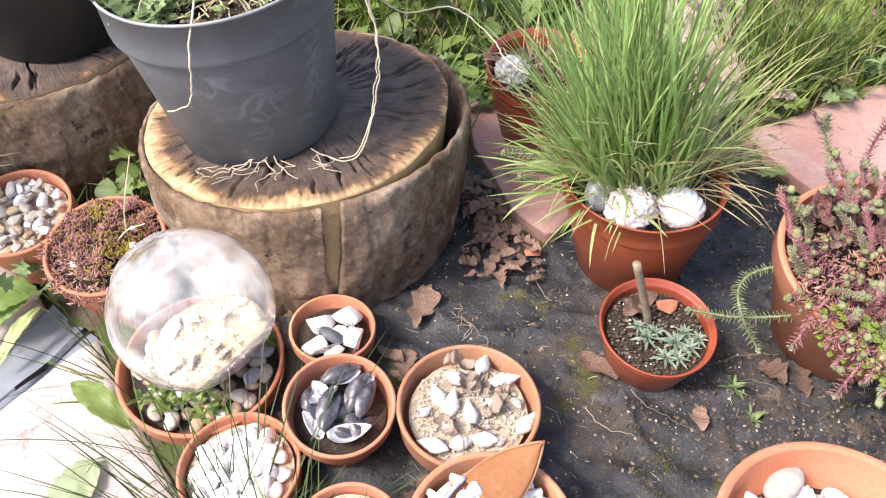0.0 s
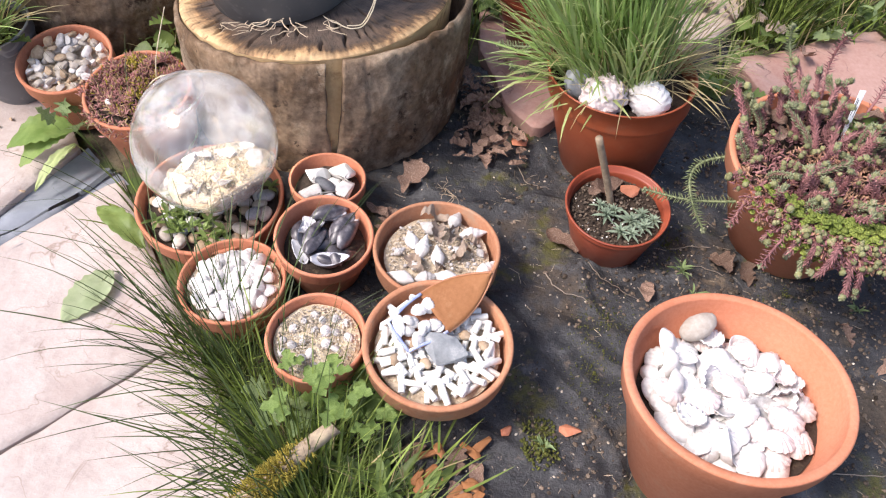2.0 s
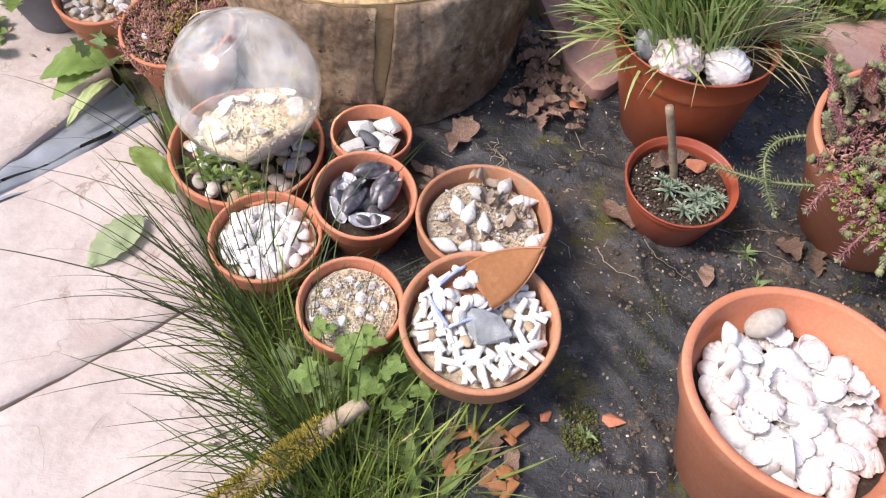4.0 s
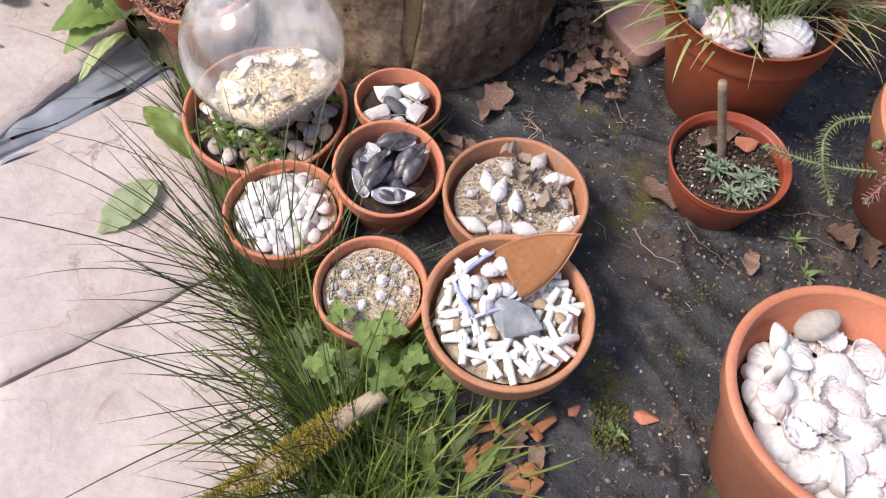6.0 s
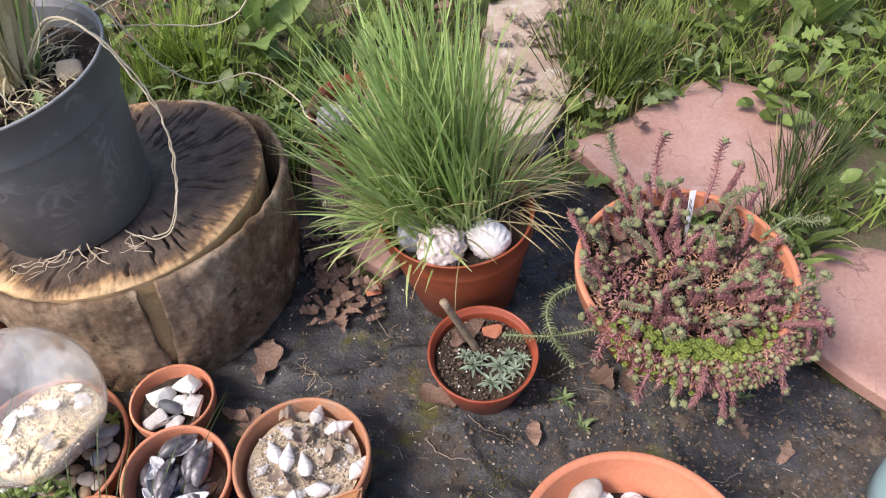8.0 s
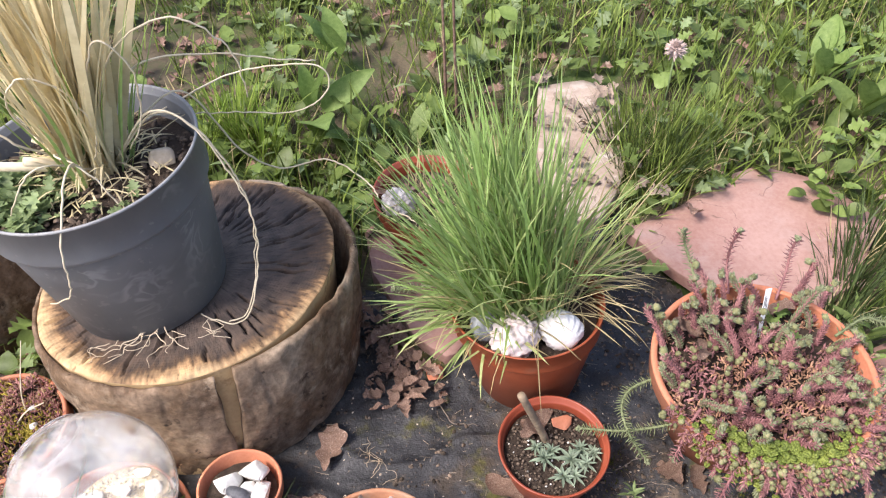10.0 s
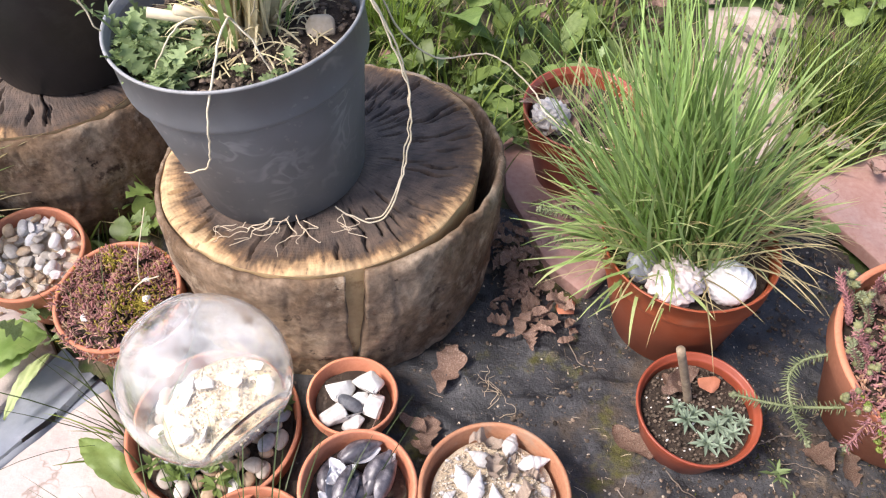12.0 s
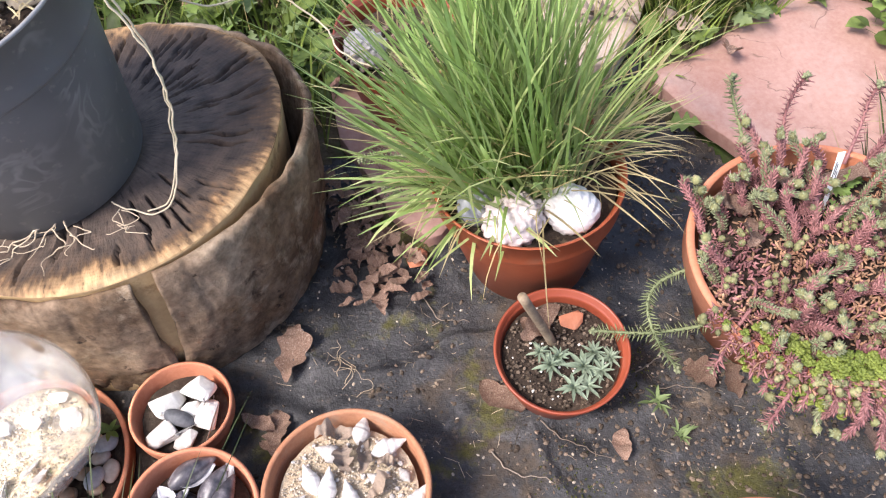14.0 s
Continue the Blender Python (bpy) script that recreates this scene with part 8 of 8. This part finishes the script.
# ---------- black sheeting folded up at the tip of the red flagstone ----------
vs, fs = [], []
for i in range(15):
    for j in range(11):
        u, v = i / 14, j / 10
        vs.append(((u - 0.5) * 0.13, (v - 0.5) * 0.08, 0.03 * math.sin(math.pi * v) * (0.5 + 0.5 * math.sin(math.pi * u)) + 0.016 * noise.noise((u * 3.5, v * 4, 8.0)) + 0.004))
for i in range(14):
    for j in range(10):
        b = i * 11 + j
        fs.append((b, b + 1, b + 12, b + 11))
fold = data_part("sheeting_fold", vs, fs, "plastic_jet")
fold.matrix_world = pose(0.595, 1.235, ground_z(0.595, 1.235) + 0.012, 0, 0, 40)
tagged(fold, "crumpled fold of black plastic sheeting beside a flagstone", "plastic sheet")

# ---------- gravel strip beyond the paving ----------
r = random.Random(79)
sets = []
for k in range(15000):
    x, y = r.uniform(-1.15, -0.5), r.uniform(-0.35, 0.62)
    side = (x + 0.85) * 0.78 + (y - 0.51) * 0.63
    if side < 0.03:
        s = 0.0025 + 0.0065 * r.random() ** 2
        sets.append(scaled(x, y, ground_z(x, y) + 0.012 + r.uniform(0, 0.012), r.uniform(0, 360), s, s * r.uniform(0.6, 1), s * 0.6, roll=r.uniform(0, 90)))
tagged(data_part("gravel_strip", *compose(ICO, sets), "gravel", smooth=False), "strip of pale tan gravel beside the paving", "gravel", kind="stuff")
for k in range(26):
    x, y = (-0.9 + r.uniform(-0.22, 0.25), 0.78 + r.uniform(-0.12, 0.14))
    place("soil_crumb", chips[1], pose(x, y, PZ + 0.008, r.uniform(0, 40), 0, r.uniform(0, 360)) @ Matrix.Diagonal((0.6, 0.5, 0.4, 1)), "brown soil crumb on the pale paving", "soil crumb", "soil crumbs")

for k in range(7):
    place("lichen_scrap", chips[3], pose(-0.221 + r.gauss(0, 0.008), 0.198 + r.gauss(0, 0.008), PZ + 0.006, r.uniform(0, 60), r.uniform(0, 60), r.uniform(0, 360)) @ Matrix.Diagonal((0.9, 0.4, 0.3, 1)), "scrap of grey lichen on the pale paving", "lichen", "lichen scraps")

for k, (x, y) in enumerate(((-0.745, 0.385), (-0.77, 0.42), (-0.70, 0.33))):
    leafy("gravel_weed", x - 0.03, y, ground_z(x, y) + 0.02, 12, (0.012, 0.026), LANCE, "leaf_pale", "small pale green weed growing in the gravel", "weed", 560 + k, 0.018, (-60, -10), group="gravel weeds")

# ---------- blue plastic can at the edge of the bed ----------
can = holder("watering_can", pose(0.955, 0.375, 0.03, 0, 0, 20), "pale blue plastic watering can beside the bed", "watering can")
part("body", revolve([(0, 0), (0.075, 0), (0.082, 0.006), (0.084, 0.05), (0.080, 0.12), (0.066, 0.15), (0.05, 0.158), (0.046, 0.155), (0.046, 0.15), (0.06, 0.142), (0.074, 0.11), (0.076, 0.05), (0.072, 0.008), (0, 0.008)], 48), "plastic_blue", can)
data_part("handle", *tube(curve_points([(0.05, 0, 0.15), (0.075, 0, 0.19), (0.11, 0, 0.15), (0.11, 0, 0.09), (0.08, 0, 0.05)], 8), 0.008, 10, 1.0), "plastic_blue", can)

# ---------- the weedy lawn behind ----------
r = random.Random(90)


def lawn_ok(x, y):
    if bank_side(x, y) > -0.03 and x < 1.75 and y < 1.19 + 0.45 * (min(x, 1.0) - 0.62) - 0.9 * max(0.0, x - 1.0):
        # the paved bank stays bare but for the weedy gap between its stones
        if not (abs(y - 0.93 - 0.15 * (x - 1.1)) < 0.05 and x > 1.0):
            return False
    if 1.12 < y < 1.72 and 0.43 + (y - 1.2) * 0.12 < x < 0.60 + (y - 1.2) * 0.3:
        return r.random() < 0.02
    if (x + 0.198) ** 2 + (y - 1.03) ** 2 < 0.30 ** 2 or (x + 0.735) ** 2 + (y - 1.26) ** 2 < 0.26 ** 2:
        return False
    if y < 1.06 + 0.03 * math.sin(x * 13) and -0.5 < x < 0.9:
        return False
    if (x - 0.214) ** 2 + (y - 1.19) ** 2 < 0.11 ** 2:
        return False
    if patio_side(x, y) < 0.02 and y < 1.04 and x > -1.4:
        return False
    if x < -0.45 and y < 0.95:
        return x < -0.95 and y > 0.6
    if (x + 0.42) ** 2 + (y - 1.92) ** 2 < 0.28 ** 2 or (x - 0.12) ** 2 + (y - 1.85) ** 2 < 0.16 ** 2:
        return r.random() < 0.25
    if 0.08 < x < 0.44 and y < 1.3:
        return False
    return y > 0.9


def lawn(name, count, xr, yr, temps, mat, size, width, label, seed, z0=0.0, flat=False, density=None, pitch=(0, 0)):
    q = random.Random(seed)
    sets = [[] for _ in temps]
    for _ in range(count):
        x, y = q.uniform(*xr), yr[0] + (yr[1] - yr[0]) * q.random() ** 1.25
        if not lawn_ok(x, y) or (density and noise.noise((x * density[0], y * density[0], density[1])) < q.uniform(-0.5, density[2])):
            continue
        # the lawn thins out unevenly towards its far edges
        if min(x + 1.9, 2.5 - x, 3.3 - y) < 0.22 + 0.2 * noise.noise((x * 3, y * 3, 6.0)) + 0.25 * noise.noise((x * 60, y * 60, 2.0)):
            continue
        s = q.uniform(*size)
        k = q.randrange(len(temps))
        w = width if width else s * q.uniform(0.8, 1.2)
        sets[k].append(scaled(x, y, ground_z(x, y) + q.uniform(0, z0), q.uniform(0, 360), s, w, s, pitch=q.uniform(*pitch), roll=q.gauss(0, 12)))
    v, f = merge([compose(t, s) for t, s in zip(temps, sets) if s])
    return tagged(data_part(name, v, f, mat), label, "lawn", kind="stuff")


BL = [blade(a, b, 4) for a in (0.05, 0.3, 0.6) for b in (0.2, 0.7)]
lawn("lawn_grass", 24000, (-1.9, 2.5), (0.9, 3.3), BL, "grass_lawn", (0.04, 0.13), 0.0042, "rough green lawn grass behind the pots", 401)
lawn("lawn_grass", 5200, (-1.9, 2.5), (1.05, 2.6), BL, "grass_lawn", (0.10, 0.21), 0.0045, "longer grass clumps in the lawn", 402, density=(4.5, 3.0, 0.25))
lawn("lawn_straw", 3000, (-1.9, 2.5), (1.0, 3.2), BL, "grass_dry", (0.03, 0.12), 0.003, "dry stalks among the lawn grass", 403)
lawn("lawn_weeds", 6500, (-1.9, 2.5), (0.95, 3.2), [ROUND, LOBED], "leaf", (0.025, 0.06), None, "small round weed leaves in the lawn", 404, 0.07, density=(3.0, 8.0, 0.3), pitch=(-45, 5))
lawn("lawn_weeds", 4200, (-1.9, 2.5), (0.95, 3.2), [LOBED, LANCE], "leaf_pale", (0.02, 0.055), None, "pale weed leaves in the lawn", 405, 0.08, density=(3.4, 1.0, 0.3), pitch=(-50, 5))
lawn("lawn_docks", 620, (-1.9, 2.5), (1.1, 3.2), [DOCK], "leaf", (0.06, 0.115), None, "broad dock leaves in the lawn", 406, 0.03, density=(2.2, 5.0, 0.3), pitch=(-55, -8))
lawn("lawn_litter", 900, (-1.9, 2.5), (0.95, 3.2), [leaf_shape(0.6, 4, 0.5, 0.3, 16, 0.04)], "dead_leaf", (0.03, 0.06), None, "dead leaves among the lawn weeds", 407, 0.03, pitch=(-20, 20))
for k, (x, y, n, sz) in enumerate(((-0.02, 1.63, 4, (0.10, 0.17)), (0.10, 1.56, 4, (0.08, 0.12)), (0.22, 1.52, 4, (0.07, 0.11)), (0.05, 1.86, 5, (0.09, 0.14)), (1.28, 1.48, 6, (0.09, 0.14)), (1.42, 1.40, 6, (0.08, 0.13)), (1.22, 1.62, 6, (0.1, 0.15)), (1.55, 1.7, 6, (0.1, 0.16)), (1.12, 1.52, 5, (0.07, 0.11)))):
    leafy("dock_plant", x, y, ground_z(x, y) + 0.02, n, sz, DOCK, "leaf_bright" if k % 3 == 0 else "leaf", "broad-leaved dock plant in the lawn", "weed", 420 + k, 0.02, (-75, -35), group="dock plants")
for k, (x, y, n, reach) in enumerate(((0.02, 1.30, 90, 0.07), (0.10, 1.40, 110, 0.09), (-0.08, 1.36, 90, 0.08), (0.16, 1.31, 60, 0.05), (0.26, 1.40, 100, 0.09), (-0.22, 1.40, 80, 0.09), (-0.38, 1.36, 70, 0.08))):
    leafy("chickweed", x, y, ground_z(x, y) + 0.03, n, (0.016, 0.034), (ROUND, LOBED, LANCE)[k % 3], "leaf" if k % 2 else "leaf_deep", "dense small-leaved weeds growing behind the stump", "weed", 460 + k, reach, (-60, 0))
for k, (x, y, n, mt) in enumerate(((0.80, 1.41, 150, "grass_lawn"), (0.72, 1.38, 120, "grass_lawn"), (0.71, 1.31, 130, "grass_lawn"), (0.77, 1.35, 120, "rush"), (1.04, 1.03, 110, "rush"), (1.13, 1.10, 110, "rush"), (0.93, 0.90, 90, "rush"), (-0.20, 1.62, 190, "grass_bright"), (-0.13, 1.56, 150, "grass_bright"), (-0.27, 1.55, 130, "grass_bright"), (0.685, 1.40, 130, "rush"), (0.70, 1.46, 130, "grass_lawn"), (0.80, 1.48, 130, "grass_lawn"), (0.90, 1.45, 110, "grass_lawn"), (1.0, 0.955, 90, "rush"))):
    top = holder("grass_clump", pose(x, y, ground_z(x, y)), "clump of upright green grass beside the flagstones", "grass", "grass clumps")
    tuft("foliage", (0, 0, 0), int(n * 0.7), 0.04, (0.09, 0.2), 0.0034, (0.0, 0.5), (0.1, 0.6), mt, 430 + k, top)
    tuft("dry_foliage", (0, 0, 0), n // 6, 0.05, (0.06, 0.16), 0.0028, (0.1, 0.8), (0.2, 1.0), "grass_dry", 660 + k, top, "dry blades")
leafy("lady_mantle", 1.075, 1.235, 0.075, 16, (0.028, 0.045), ROUND, "leaf", "rounded grey-green leaves over the red flagstone", "weed", 440, 0.05, (-40, -5))
leafy("plantain", 0.86, 1.36, 0.05, 4, (0.045, 0.065), DOCK, "leaf", "plantain leaves beside the red flagstone", "weed", 441, 0.03, (-25, -5))
for k, (x, y, n, reach) in enumerate(((-1.02, 0.99, 130, 0.13), (-0.93, 0.84, 40, 0.05), (-1.14, 0.90, 100, 0.13), (-0.80, 0.985, 50, 0.06))):
    leafy("ivy_patch", x, y, PZ + 0.004, n, (0.018, 0.034), ROUND, "leaf" if k % 2 else "leaf_pale", "small-leaved ground ivy creeping over the paving edge", "weed", 442 + 10 * k, reach, (-40, -4))
leafy("campion_plant", 0.955, 0.855, 0.05, 30, (0.05, 0.09), LANCE, "leaf", "green weed between the red flagstones", "weed", 444, 0.05, (-60, -10))
for k, (x, y) in enumerate(((0.33, 1.62), (0.31, 1.66))):
    strand("dead_dock", [(x, y, 0.05), (x - 0.01, y, 0.25), (x - 0.02, y + 0.01, 0.5)], 0.004, "dead_leaf", "upright rusty brown dead dock stalk", "weed", 0.6)
r = random.Random(91)
flower = holder("clover_flower", pose(0.803, 1.541, 0.06), "pale dusty pink clover flower head on a stalk", "flower")
data_part("stalk", *tube([(0, 0, 0), (0.004, 0, 0.1), (0, 0, 0.19)], 0.002, 6), "leaf_pale", flower)
sets = []
for k in range(150):
    w = Vector((r.gauss(0, 1), r.gauss(0, 1), r.gauss(0.6, 1))).normalized()
    sets.append(np.array(Matrix.Translation((0, 0, 0.2)) @ w.to_track_quat("X", "Z").to_matrix().to_4x4() @ Matrix.Diagonal((r.uniform(0.022, 0.028), 0.034, 0.034, 1))))
data_part("head", *compose(NEEDLE, sets), "clover", flower, "dusty pink flower head", smooth=False)
